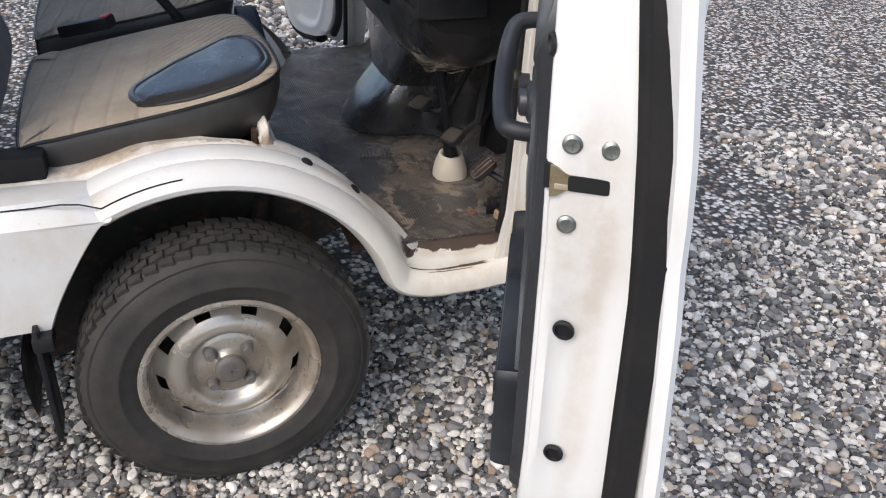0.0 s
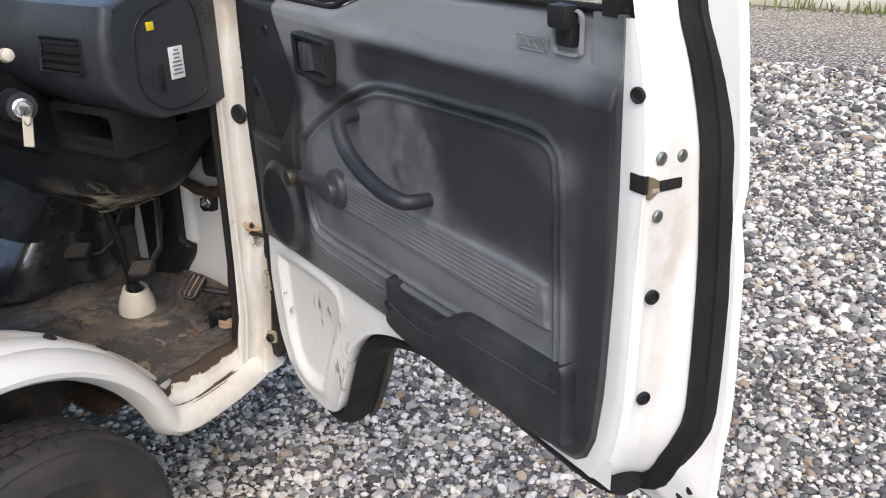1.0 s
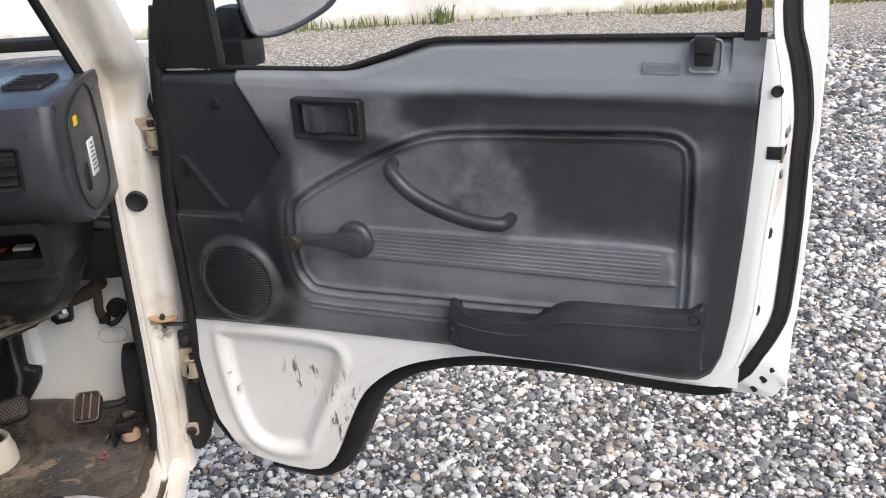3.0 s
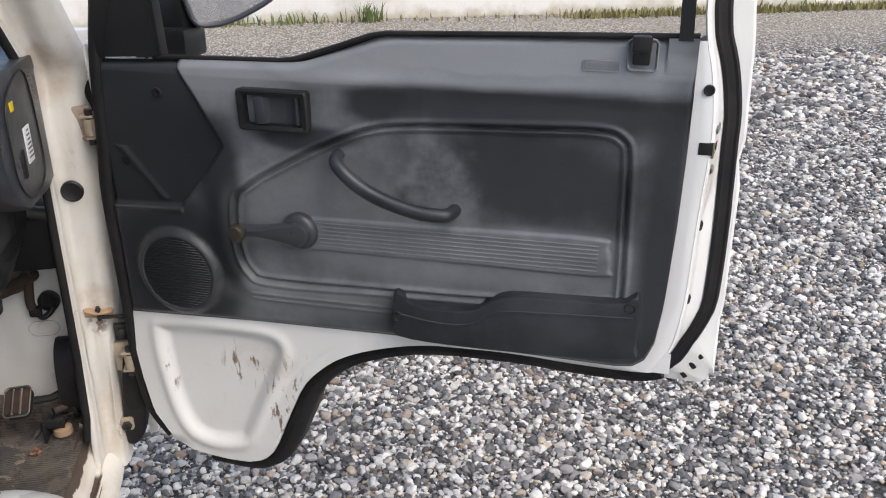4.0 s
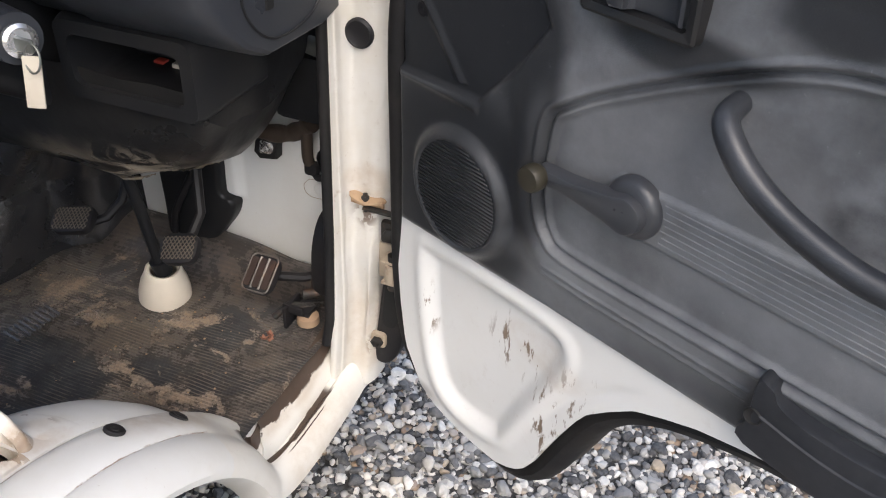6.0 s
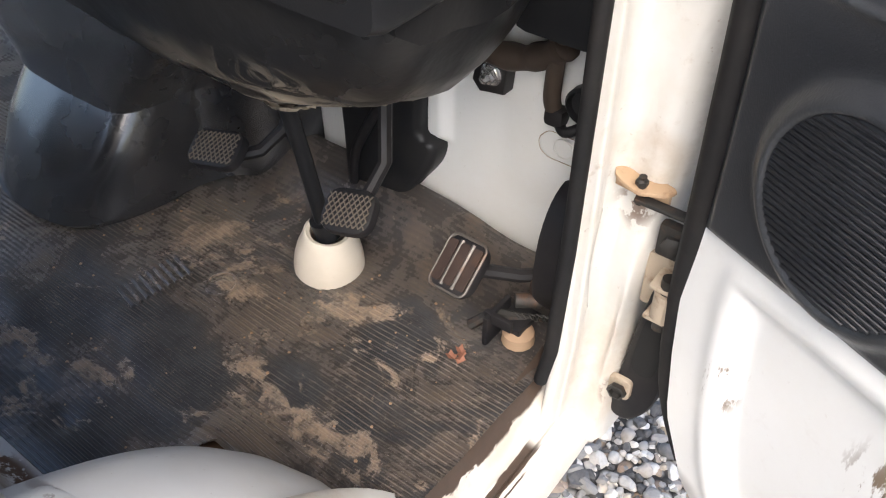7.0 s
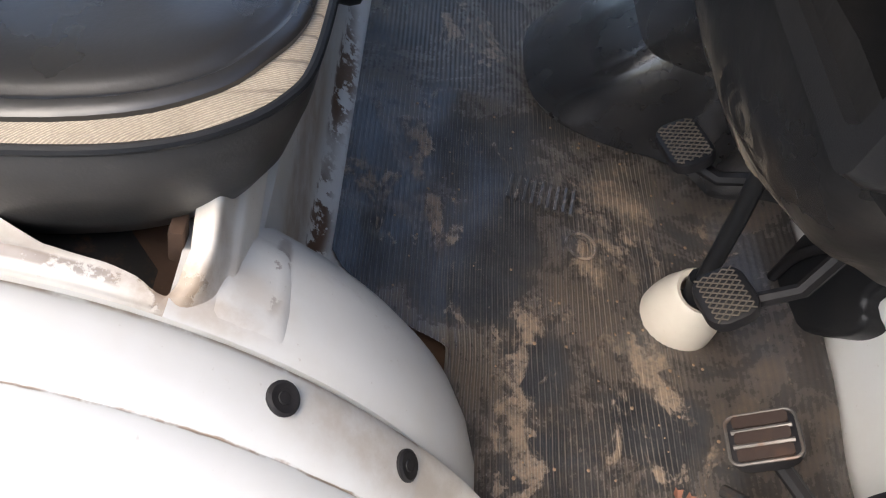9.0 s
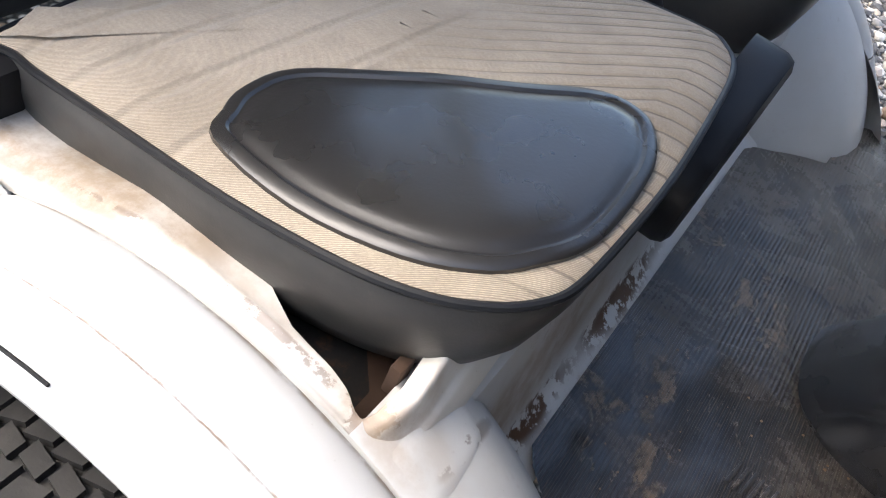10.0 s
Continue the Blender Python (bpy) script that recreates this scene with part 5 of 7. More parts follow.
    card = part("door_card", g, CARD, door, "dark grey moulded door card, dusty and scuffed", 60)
    card["label"] = "dark grey moulded door card, dusty and scuffed"
    if not full:
        return door
    for i in range(7):
        z0 = 0.8605 + 0.0067 * i
        part("strip_ridge", Geo().tube([(u, -0.0119, z0 + 0.017 * (u - 0.39)) for u in (0.392 + 0.002 * (i % 2), 0.62, 0.832)], 0.0013, 6), CARD, door)
    gr = Geo()
    for i in range(27):
        z = 0.783 - 0.063 + 0.126 * (i + 0.5) / 27
        w = math.sqrt(max(0.065 ** 2 - (z - 0.783) ** 2, 0)) - 0.001
        if w > 0.008:
            gr.box(0.128, -0.0195, z, 2 * w, 0.0030, 0.0027, 0.0006, 1)
    cloth = Geo().lathe([(0.002, -0.0192), (0.065, -0.0192)], Matrix.Translation((0.128, 0, 0.783)) @ Matrix.Rotation(radians(90), 4, "X") @ Matrix.Scale(-1, 4, (0, 0, 1)), 40)
    grille = part("speaker_grille", gr, GRILLE, door, "round black slatted speaker grille")
    part("speaker_cloth", cloth, CARD_DARK, grille, "black cloth behind the slats")
    # inner handle
    hb = Geo()
    ring = round_rect(0.281, 1.049, 0.396, 1.113, 0.006)
    hole = round_rect(0.292, 1.058, 0.386, 1.104, 0.004)
    for a, b, d0, d1 in ((ring, ring, -0.004, -0.024), (hole, hole, -0.024, -0.008)):
        hb.grid([[D(x, z, d0) for x, z in a], [D(x, z, d1) for x, z in b]], False, True)
    hb.grid([[D(x, z, -0.024) for x, z in ring], [D(x, z, -0.026) for x, z in inset_outline(ring, 0.003)], [D(x, z, -0.024) for x, z in hole]], False, True)
    hb.prism(hole, -0.004, -0.009, D)
    part("handle_bezel", hb, DARK, door, "black plastic bezel of the inner handle")
    lev = [(0.311, -0.024), (0.315, -0.029), (0.326, -0.027), (0.332, -0.017), (0.352, -0.012), (0.369, -0.014), (0.377, -0.022), (0.381, -0.022)]
    part("door_handle", Geo().grid([[(u, d, z) for u, d in lev] for z in (1.061, 1.064, 1.098, 1.1015)]).box(0.320, -0.023, 1.0815, 0.018, 0.012, 0.042, 0.004), GREY, door, "black inner door handle")
    # pull handle
    pts = smooth_loop([(0.434, -0.006, 1.016), (0.440, -0.034, 1.014), (0.452, -0.045, 1.004), (0.478, -0.050, 0.984), (0.516, -0.051, 0.965), (0.565, -0.049, 0.950), (0.602, -0.043, 0.945), (0.613, -0.032, 0.944), (0.616, -0.006, 0.943)], 6, False)
    n = len(pts)
    part("pull_handle", Geo().tube(pts, [0.0095 + 0.002 * math.sin(math.pi * i / (n - 1)) for i in range(n)], 14, up=(0, -1, 0)), CARD_DARK, door, "curved black pull handle")
    # window crank
    XR = Matrix.Rotation(radians(90), 4, "X") @ Matrix.Scale(-1, 4, (0, 0, 1))
    part("crank_hub", Geo().lathe([(0.031, -0.008), (0.031, -0.016), (0.027, -0.022), (0.020, -0.025), (0.002, -0.026)], Matrix.Translation((0.361, 0, 0.884)) @ XR, 32), GREY, door, "dark grey window crank hub")
    part("crank_arm", Geo().prism(smooth_loop([(0.258, 0.882), (0.264, 0.874), (0.30, 0.8745), (0.345, 0.868), (0.365, 0.864), (0.381, 0.875), (0.381, 0.893), (0.365, 0.903), (0.345, 0.899), (0.30, 0.8925), (0.264, 0.891)], 4), -0.022, -0.039, lambda a, b, d: (a, d + 0.05 * (a - 0.30), b), 0.005), GREY, door)
    part("crank_knob", Geo().lathe([(0.006, -0.034), (0.012, -0.038), (0.0140, -0.042), (0.0140, -0.052), (0.0125, -0.055), (0.010, -0.0555), (0.002, -0.0555)], Matrix.Translation((0.267, 0, 0.883)) @ XR, 24, cap=True), plastic("knob_plastic", (0.024, 0.021, 0.014), 0.4, 0.4, (0.042, 0.036, 0.020)), door, "round worn crank knob")
    # lock knob
    lk = Geo()
    pl = round_rect(0.850, 1.163, 0.891, 1.207, 0.008)
    lk.grid([[D(x, z, -0.003) for x, z in pl], [D(x, z, -0.0075) for x, z in inset_outline(pl, 0.0015)], [D(x, z, -0.003) for x, z in inset_outline(pl, 0.004)]], False, True)
    part("lock_recess", lk, CARD, door)
    part("lock_knob", Geo().box(0.869, -0.010, 1.200, 0.025, 0.018, 0.022, 0.004).box(0.869, -0.003, 1.183, 0.023, 0.012, 0.022, 0.003), DARK, door, "black lock button")
    word_plate(door)
    # map pocket
    pk = smooth_loop([(0.523, 0.722), (0.520, 0.755), (0.519, 0.797), (0.530, 0.799), (0.540, 0.786), (0.575, 0.779), (0.640, 0.784), (0.672, 0.803), (0.705, 0.818), (0.79, 0.823), (0.87, 0.829), (0.894, 0.842), (0.899, 0.815), (0.899, 0.755), (0.895, 0.738), (0.82, 0.727), (0.65, 0.718)], 4)
    pc = (0.71, 0.772)
    g = Geo()
    rows = []
    for k, d in ((1.0, -0.004), (1.0, -0.016), (0.985, -0.024), (0.96, -0.028), (0.90, -0.029)):
        rows.append([(pc[0] + (a - pc[0]) * (1 - (1 - k) * 0.4), d, pc[1] + (b - pc[1]) * k) for a, b in pk])
    g.grid(rows, False, True)
    g.f.append(tuple(4 * len(pk) + j for j in range(len(pk))))
    g.k.append(0)
    part("map_pocket", g, CARD_DARK, door, "black moulded map pocket")
    lipline = [(0.532, 0.764), (0.59, 0.757), (0.645, 0.762), (0.69, 0.789), (0.76, 0.797), (0.89, 0.806)]
    part("pocket_ridge", Geo().tube([(a, -0.029, b) for a, b in smooth_loop(lipline, 5, False)], 0.0022, 6), CARD_DARK, door)
    for u, z in ((0.884, 0.822), (0.527, 0.760)):
        part("screw_recess", Geo().lathe([(0.009, -0.029), (0.008, -0.0305), (0.0065, -0.029), (0.002, -0.0285)], Matrix.Translation((u, 0, z)) @ XR, 16), HOLE_SHADE, door)
    for u, z, d in ((0.132, 1.093, -0.003), (0.055, 0.976, -0.003)):
        part("card_clip", Geo().lathe([(0.009, d), (0.008, d - 0.003), (0.004, d - 0.0035), (0.001, d - 0.002)], Matrix.Translation((u, 0, z)) @ Matrix.Rotation(radians(90), 4, "X") @ Matrix.Scale(-1, 4, (0, 0, 1)), 16), BLACK, door)
    # latch face
    X90 = Matrix.Rotation(radians(90), 4, "Y")
    for n_, z in ((0.014, 1.087), (0.038, 1.086), (0.014, 1.031)):
        part("latch_screw", Geo().lathe([(0.0064, 0.0), (0.0064, 0.0015), (0.0045, 0.0028), (0.002, 0.0022)], Matrix.Translation((latch_u(z) + 0.10 * n_ + 0.001, n_, z)) @ X90, 20, cap=True).box(latch_u(z) + 0.10 * n_ + 0.0038, n_, z, 0.0006, 0.008, 0.0012, 0).box(latch_u(z) + 0.10 * n_ + 0.0038, n_, z, 0.0006, 0.0012, 0.008, 0), STEEL, door, "zinc cross-head screw")
    for n_, z in ((0.0195, 0.944), (0.022, 0.824), (0.056, 0.737)):
        part("edge_plug", Geo().lathe([(0.0078, 0.0), (0.0078, 0.002), (0.006, 0.003), (0.005, 0.0005), (0.001, 0.0005)], Matrix.Translation((latch_u(z) + (0.0015 if z > 0.75 else 0.0105), n_, z)) @ axis_to((0, 0, 0), (1, -0.25, 0) if z > 0.75 else (1, -0.5, -0.4)), 20, cap=True), BLACK, door, "black rubber plug")
    part("edge_plug", Geo().lathe([(0.0075, 0.0), (0.0075, 0.002), (0.006, 0.003), (0.005, 0.0005), (0.001, 0.0005)], axis_to((0.9585, -0.0012, 1.143), (0.2, -1, 0)), 20, cap=True), BLACK, door, "black rubber plug")
    part("latch_guide", Geo().prism([(0.0015, 1.0715), (0.006, 1.0705), (0.012, 1.0665), (0.016, 1.066), (0.016, 1.0555), (0.012, 1.055), (0.006, 1.0505), (0.0015, 1.0495)], -0.003, 0.0007, lambda a, b, d: (latch_u(1.06) + 0.10 * max(a, 0.0) + d + 0.001, a, b)), metal("bare_guide_steel", (0.30, 0.25, 0.16), 0.4, 0.6, 0.7), door, "worn yellowish steel guide at the latch slot")
    part("latch_slot", Geo().prism(round_rect(0.013, 1.0555, 0.039, 1.0660, 0.002), -0.004, 0.0014, lambda a, b, d: (latch_u(1.06) + 0.10 * max(a, 0.0) + d + 0.001, a, b)), HOLE_SHADE, door, "dark latch slot")
    part("latch_tongue", Geo().box(latch_u(1.06) - 0.0015, 0.0115, 1.0575, 0.010, 0.014, 0.004, 0.001), RUSTY, door, "rusty latch tongue in its slot")
    part("edge_hole", Geo().box(0.963, 0.0035, 1.063, 0.0185, 0.0118, 0.017, 0.0005), HOLE_SHADE, door, "square hole in the door edge")
    for i, (u, z) in enumerate(((0.969, 0.672), (0.983, 0.688), (0.994, 0.705))):
        part("drain_slot", Geo().box(0, 0, 0, 0.008, 0.014, 0.030 - 0.006 * i, 0.002, m=Matrix.Translation((u, 0.0775, z)) @ Matrix.Rotation(radians(-38), 4, "Y")), HOLE_SHADE, door)
    return door


def word_plate(door):
    pl = round_rect(0.794, 1.161, 0.841, 1.176, 0.003)
    g = Geo().grid([[(x, -0.0035, z) for x, z in pl], [(x, -0.0052, z) for x, z in inset_outline(pl, 0.0006)], [(x, -0.0035, z) for x, z in inset_outline(pl, 0.0014)]], False, True)
    cu = bpy.data.curves.new("lock_word", "FONT")
    cu.body, cu.size, cu.extrude = "LOCK O", 0.0125, 0.0006
    tmp = new("lock_word", cu)
    me = bpy.data.meshes.new_from_object(tmp.evaluated_get(bpy.context.evaluated_depsgraph_get()))
    m = Matrix.Translation((0.7965, -0.0045, 1.1643)) @ Matrix.Rotation(radians(90), 4, "X") @ Matrix.Diagonal((0.92, 1, 1, 1))
    g.add([v.co[:] for v in me.vertices], [tuple(p.vertices) for p in me.polygons], m)
    bpy.data.objects.remove(tmp)
    part("lock_sign", g, CARD, door, "embossed word plate beside the lock button", smooth=False)


def latch_u(z):
    return lerp(z, [0.70, 0.74, 0.80, 0.85, 0.95, 1.05, 1.10, 1.155, 1.20, 1.25], [0.925, 0.948, 0.9615, 0.9655, 0.9675, 0.9725, 0.9725, 0.966, 0.955, 0.948])


def seal_depth(z):
    """How far behind the card's plane the steel edge reaches."""
    return lerp(z, [0.40, 0.70, 0.80, 0.90, 1.0, 1.1, 1.2, 1.3, 1.8], [0.050, 0.062, 0.0645, 0.063, 0.062, 0.056, 0.047, 0.044, 0.05])


def seal_step(z):
    """How far the steel edge runs out between the card side and the rubber seal."""
    return lerp(z, [0.74, 0.80, 0.85, 0.90, 0.95, 1.0, 1.05, 1.10, 1.15, 1.20, 1.25], [0.015, 0.0265, 0.024, 0.023, 0.021, 0.017, 0.0125, 0.011, 0.0085, 0.005, 0.005])


def lean(z):
    """The door bows inwards with height."""
    return lerp(z, [0.70, 0.80, 0.90, 1.0, 1.1, 1.2, 1.75], [0.004, 0.003, 0.0, -0.003, -0.008, -0.012, -0.06])


def vary_outline(pts, ds):
    """Each point of an open outline moved outwards by its own distance."""
    out = []
    for i, d in enumerate(ds):
        a, b = Vector(pts[max(i - 1, 0)]), Vector(pts[min(i + 1, len(pts) - 1)])
        e = (b - a).normalized()
        out.append((pts[i][0] + e.y * d, pts[i][1] - e.x * d))
    return out


def door_shell():
    """Inner steel with its pressed lower panel, edge, and outer skin."""
    g = Geo()
    inner = smooth_loop(IN_EDGE, 3, False) + UP_R
    depth = seal_depth
    right = [float(sstep(np.array(p[0]), 0.86, 0.93)) * (1.0 if p[1] > 0.6 else 0.0) for p in inner]
    # profile across the edge: outward step and depth, along the lobe and sill, and along the latch face
    plain = [(-0.006, 0.003), (-0.005, 0.0), (-0.0005, 0.004), (0.0, 0.010), (-0.0004, 0.24), (-0.0028, 0.40), (-0.0034, 0.55), (-0.001, 0.74), (0.0, 0.90), (0.004, 1.0)]
    latch = [(-0.006, 0.003), (-0.004, -0.0005), (-0.0005, 0.0035), (0.001, 0.009), (0.10, 0.24), (0.18, 0.40), (0.28, 0.55), (0.50, 0.74), (0.80, 0.92), (1.0, 1.0)]
    rows = []
    for k, ((q0, f0), (q1, f1)) in enumerate(zip(plain, latch)):
        offs = [q0 * (1 - w) + (q1 if k < 4 else 0.0012 + q1 * seal_step(p[1])) * w for w, p in zip(right, inner)]
        if 4 <= k <= 7:  # the pressed hollow below the lock
            offs = [o - 0.0058 * w * lerp(p[1], [0.765, 0.80, 0.965, 0.985], [0, 1, 1, 0]) for o, w, p in zip(offs, right, inner)]
        f = [f0 * (1 - w) + f1 * w for w in right]
        rows.append([(a, fi if k < 4 else fi * depth(b), b) for (a, b), fi in zip(vary_outline(inner, offs), f)])
    reach = [0.030 * (1 - w) + (lerp(p[1], [0.7, 0.8, 0.85, 0.95, 1.05, 1.10, 1.15, 1.20, 1.30], [0.066, 0.061, 0.056, 0.0525, 0.046, 0.043, 0.047, 0.0565, 0.058]) - 0.006 * math.exp(-((p[1] - 1.03) / 0.012) ** 2)) * w for w, p in zip(right, inner)]
    outer = [(min(a, 1.0245), max(b, 0.372 if a < 0.35 else 0.649)) for a, b in vary_outline(inner, reach)]
    for i, (a, b) in enumerate(outer):
        if a > 0.86 and b < 0.75:
            outer[i] = (a + 0.75 * max(0, 1.022 - a) * (inner[i][1] < 0.76) * (inner[i][0] > 0.90), min(b, 0.668) if inner[i][0] > 0.86 else b)
    skin = lambda b: lerp(b, [0.40, 0.60, 0.72, 0.85, 1.0, 1.1, 1.2, 1.3], [0.072, 0.082, 0.090, 0.092, 0.084, 0.079, 0.068, 0.066])
    rows += [[(a, skin(b) - 0.010, b) for a, b in inset_outline(outer, 0.010)], [(a, skin(b) - 0.008, b) for a, b in inset_outline(outer, 0.003)], [(a, skin(b), b) for a, b in inset_outline(outer, -0.001)], [(a, skin(b) + 0.004, b) for a, b in inset_outline(outer, 0.003)]]
    g.grid(rows)
    cols = len(inner) - 1
    for i in range(9, len(rows) - 1):
        for j in range(cols):
            if 0.24 < inner[j][0] < 0.85 and inner[j][1] < 0.72:
                g.k[i * cols + j] = 2
    # outer skin sheet, below the window
    n = len(inner)
    g.add([(a, skin(b) + 0.004, b) for a, b in inset_outline(outer, 0.003)][: n - 3] + [(u, skin(1.15) + 0.004, lerp(u, *CARD_TOP) - 0.012) for u in (0.94, 0.71, 0.5, 0.43, 0.36, 0.2, 0.02)], [tuple(range(n + 4))], None, 1)
    # pressed lower panel as a sheet of relief
    lobe = smooth_loop(IN_EDGE[1:16] + [(0.93, 0.712), (0.93, 0.76), (0.5, 0.78), (0.02, 0.76)], 3)
    press = smooth_loop([(0.062, 0.648), (0.075, 0.66), (0.17, 0.668), (0.27, 0.668), (0.297, 0.652), (0.292, 0.62), (0.262, 0.56), (0.222, 0.47), (0.205, 0.443), (0.15, 0.432), (0.105, 0.447), (0.08, 0.50), (0.066, 0.58)], 4)
    us = np.linspace(0.0, 0.95, 190)
    low = np.interp(us, *zip(*[(0.0, 0.66), (0.004, 0.60), (0.009, 0.55), (0.022, 0.474), (0.058, 0.418), (0.09, 0.402), (0.127, 0.395), (0.17, 0.392), (0.215, 0.394), (0.24, 0.405), (0.262, 0.424), (0.28, 0.462), (0.298, 0.503), (0.320, 0.547), (0.340, 0.587), (0.37, 0.617), (0.400, 0.643), (0.435, 0.66), (0.471, 0.675), (0.52, 0.688), (0.566, 0.698), (0.702, 0.704), (0.95, 0.704)]))
    R = np.linspace(0, 1, 90)
    Zs = low[:, None] + (0.74 - low)[:, None] * R[None]
    P = np.stack([np.repeat(us[:, None], 90, 1).ravel(), Zs.ravel()], 1)
    d = loop_dist(P, press)
    h = 0.010 * sstep(-d, -0.006, 0.016) - 0.004 * np.exp(-((d - 0.012) / 0.01) ** 2)
    arcd = np.abs(np.hypot(P[:, 0] - 0.60, (P[:, 1] - 0.36)) - 0.365)
    h += 0.004 * np.exp(-(arcd / 0.008) ** 2) * sstep(P[:, 0], 0.28, 0.31) * sstep(P[:, 0], 0.42, 0.36)
    N = (h - 0.0005).reshape(190, 90)
    g.grid([[(us[i], N[i, j], Zs[i, j]) for j in range(90)] for i in range(190)])
    # edge strip between card and rim
    strip = [(lerp(b, [0.70, 0.78, 0.82], [0.90, 0.915, 0.932]), b) for b in np.linspace(0.702, 1.206, 26)]
    rim_ = [(latch_u(b) - 0.0015, b) for a, b in strip]
    g.grid([[(a, 0.0, b) for a, b in strip], [(a * 0.5 + c * 0.5, -0.001, b) for (a, b), (c, e) in zip(strip, rim_)], [(c - 0.006, -0.0012, e) for c, e in rim_], [(c, 0.002, e) for c, e in rim_]])
    return g


def door_pose(side):
    if side > 0:
        return Matrix(((-0.45088, 0.89259, 0, -0.0333), (-0.89259, -0.45088, 0, -0.0624), (0, 0, 1, 0), (0, 0, 0, 1)))
    a = radians(117)
    return Matrix(((math.cos(a), math.sin(a), 0, -0.045), (math.sin(a), -math.cos(a), 0, 1.47), (0, 0, 1, 0), (0, 0, 0, 1)))


def bow(door):
    for ob in (door, *door.children_recursive):
        for v in ob.data.vertices:
            v.co.y += lean(v.co.z)
        ob.data.update()
    return door


driver_door = build_door("front_door", door_pose(1), "white front door standing open with a dark plastic card")
bow(driver_door)
build_door("front_door", door_pose(-1), "white far-side front door standing open", False)

# side mirror on the driver's door
part("side_mirror", Geo().box(0.085, 0.135, 1.148, 0.075, 0.07, 0.05, 0.008).tube([(0.055, 0.07, 1.145), (0.07, 0.12, 1.148)], 0.022, 12).box(0.085, 0.145, 1.195, 0.05, 0.05, 0.06, 0.012), DARK, driver_door, "black door mirror on a folding arm")
D2 = Matrix.Translation((0.178, 0.165, 1.262)) @ Matrix.Rotation(radians(30), 4, "Z")
shell = smooth_loop([(-0.075, -0.06), (-0.06, -0.088), (-0.02, -0.09), (0.035, -0.070), (0.085, -0.035), (0.098, 0.03), (0.09, 0.09), (0.0, 0.11), (-0.07, 0.09), (-0.085, 0.0)], 5)
part("mirror_shell", Geo().prism(shell, 0.0, -0.07, lambda a, b, d: tuple(D2 @ Vector((a, -d, b))), 0.02), DARK, driver_door, "black mirror housing")
part("mirror_glass", Geo().prism(inset_outline(shell, 0.010), 0.0, 0.0015, lambda a, b, d: tuple(D2 @ Vector((a, -d, b)))), MIRROR, driver_door, "mirror glass")
part("mirror_rim", Geo().tube([tuple(D2 @ Vector((a, -0.001, b))) for a, b in inset_outline(shell, 0.005)], 0.005, 8, close=True), GREY, driver_door)

# ---- floor mat ----
mat_x0, mat_x1, pitch = -0.412, 0.085, 0.0058
xs, hs = [], []
x = mat_x0
while x < mat_x1:
    for f, h in ((0.0, 0.0), (0.45, 0.0), (0.55, 0.0010), (0.9, 0.0010)):
        xs.append(x + f * pitch)
        hs.append(h)
    x += pitch
ny = 130
rows = []
for x, h in zip(xs, hs):
    y0 = lerp(x, [-0.412, -0.40, -0.365, -0.321, -0.293, -0.2905, -0.286, -0.280, -0.268, -0.255, 0.09], [0.345, 0.325, 0.296, 0.262, 0.243, 0.20, 0.12, 0.085, 0.066, 0.056, 0.051])
    y1 = 1.40 - y0
    row = []
    for j in range(ny):
        t = j / (ny - 1)
        y = y0 + (y1 - y0) * (t ** 1.25)
        lift = 0.004 * noise.noise((x * 7, y * 7, 0.3)) + 0.0034 * noise.noise((x * 20, y * 16, 1.7))
        toe = 0.035 * float(sstep(np.array(x), -0.005, 0.085)) + 0.02 * float(sstep(np.array(x), 0.0, 0.085)) * float(sstep(np.array(y), 0.15, 0.3))
        bolt = 0.010 * math.exp(-((x + 0.150) ** 2 + (y - 0.402) ** 2) / 0.00035) + 0.006 * math.exp(-((x + 0.19) ** 2 + (y - 0.45) ** 2) / 0.004)
        dent = -0.004 * math.exp(-((x + 0.368) ** 2 + (y - 0.385) ** 2) / 0.0001)
        corner = 0.016 * math.exp(-((x + 0.292) ** 2 + (y - 0.245) ** 2) / 0.0012)
        flat_ = lerp(x, [-0.07, -0.03], [1.0, 0.12]) * (1.0 if y < 0.62 else 0.35)
        row.append((x, y, 0.422 + lift + toe + bolt + dent + corner + h * flat_))
    rows.append(row)
g = Geo().grid(rows)
g.grid([[rows[i][0] for i in range(len(rows))], [(p[0], p[1] + 0.009, p[2] - 0.012) for p in (r[0] for r in rows)]])
g.grid([rows[0], [(p[0], p[1], p[2] - 0.014) for p in rows[0]]])
floor_mat = thing("floor_mat", "ribbed black rubber floor mat caked with dry brown mud", "floor mat", g, MAT)
for i in range(9):
    part("heel_ridge", Geo().tube([(-0.232 + 0.009 * i, 0.452 - 0.0012 * i, 0.4335), (-0.225 + 0.009 * i, 0.488 - 0.001 * i, 0.4345)], 0.0026, 6), MAT, floor_mat)
part("mat_boss", Geo().tube([(-0.150 + 0.017 * math.cos(q), 0.402 + 0.017 * math.sin(q), 0.4335) for q in np.linspace(0, 2 * math.pi, 19)[:-1]], 0.0018, 6, close=True), MAT, floor_mat)
rng = random.Random(8)
clods = Geo()
for i in range(170):
    x, y = rng.uniform(-0.38, 0.05), rng.uniform(0.09, 0.6)
    r = rng.uniform(0.0007, 0.0021)
    clods.lathe([(r, 0), (r * 0.9, r * 0.5), (r * 0.3, r * 0.8)], pose(x, y, 0.4225 + 0.004 * noise.noise((x * 7, y * 7, 0.3)), 0, 0, rng.uniform(0, 360)), 6, cap=True)
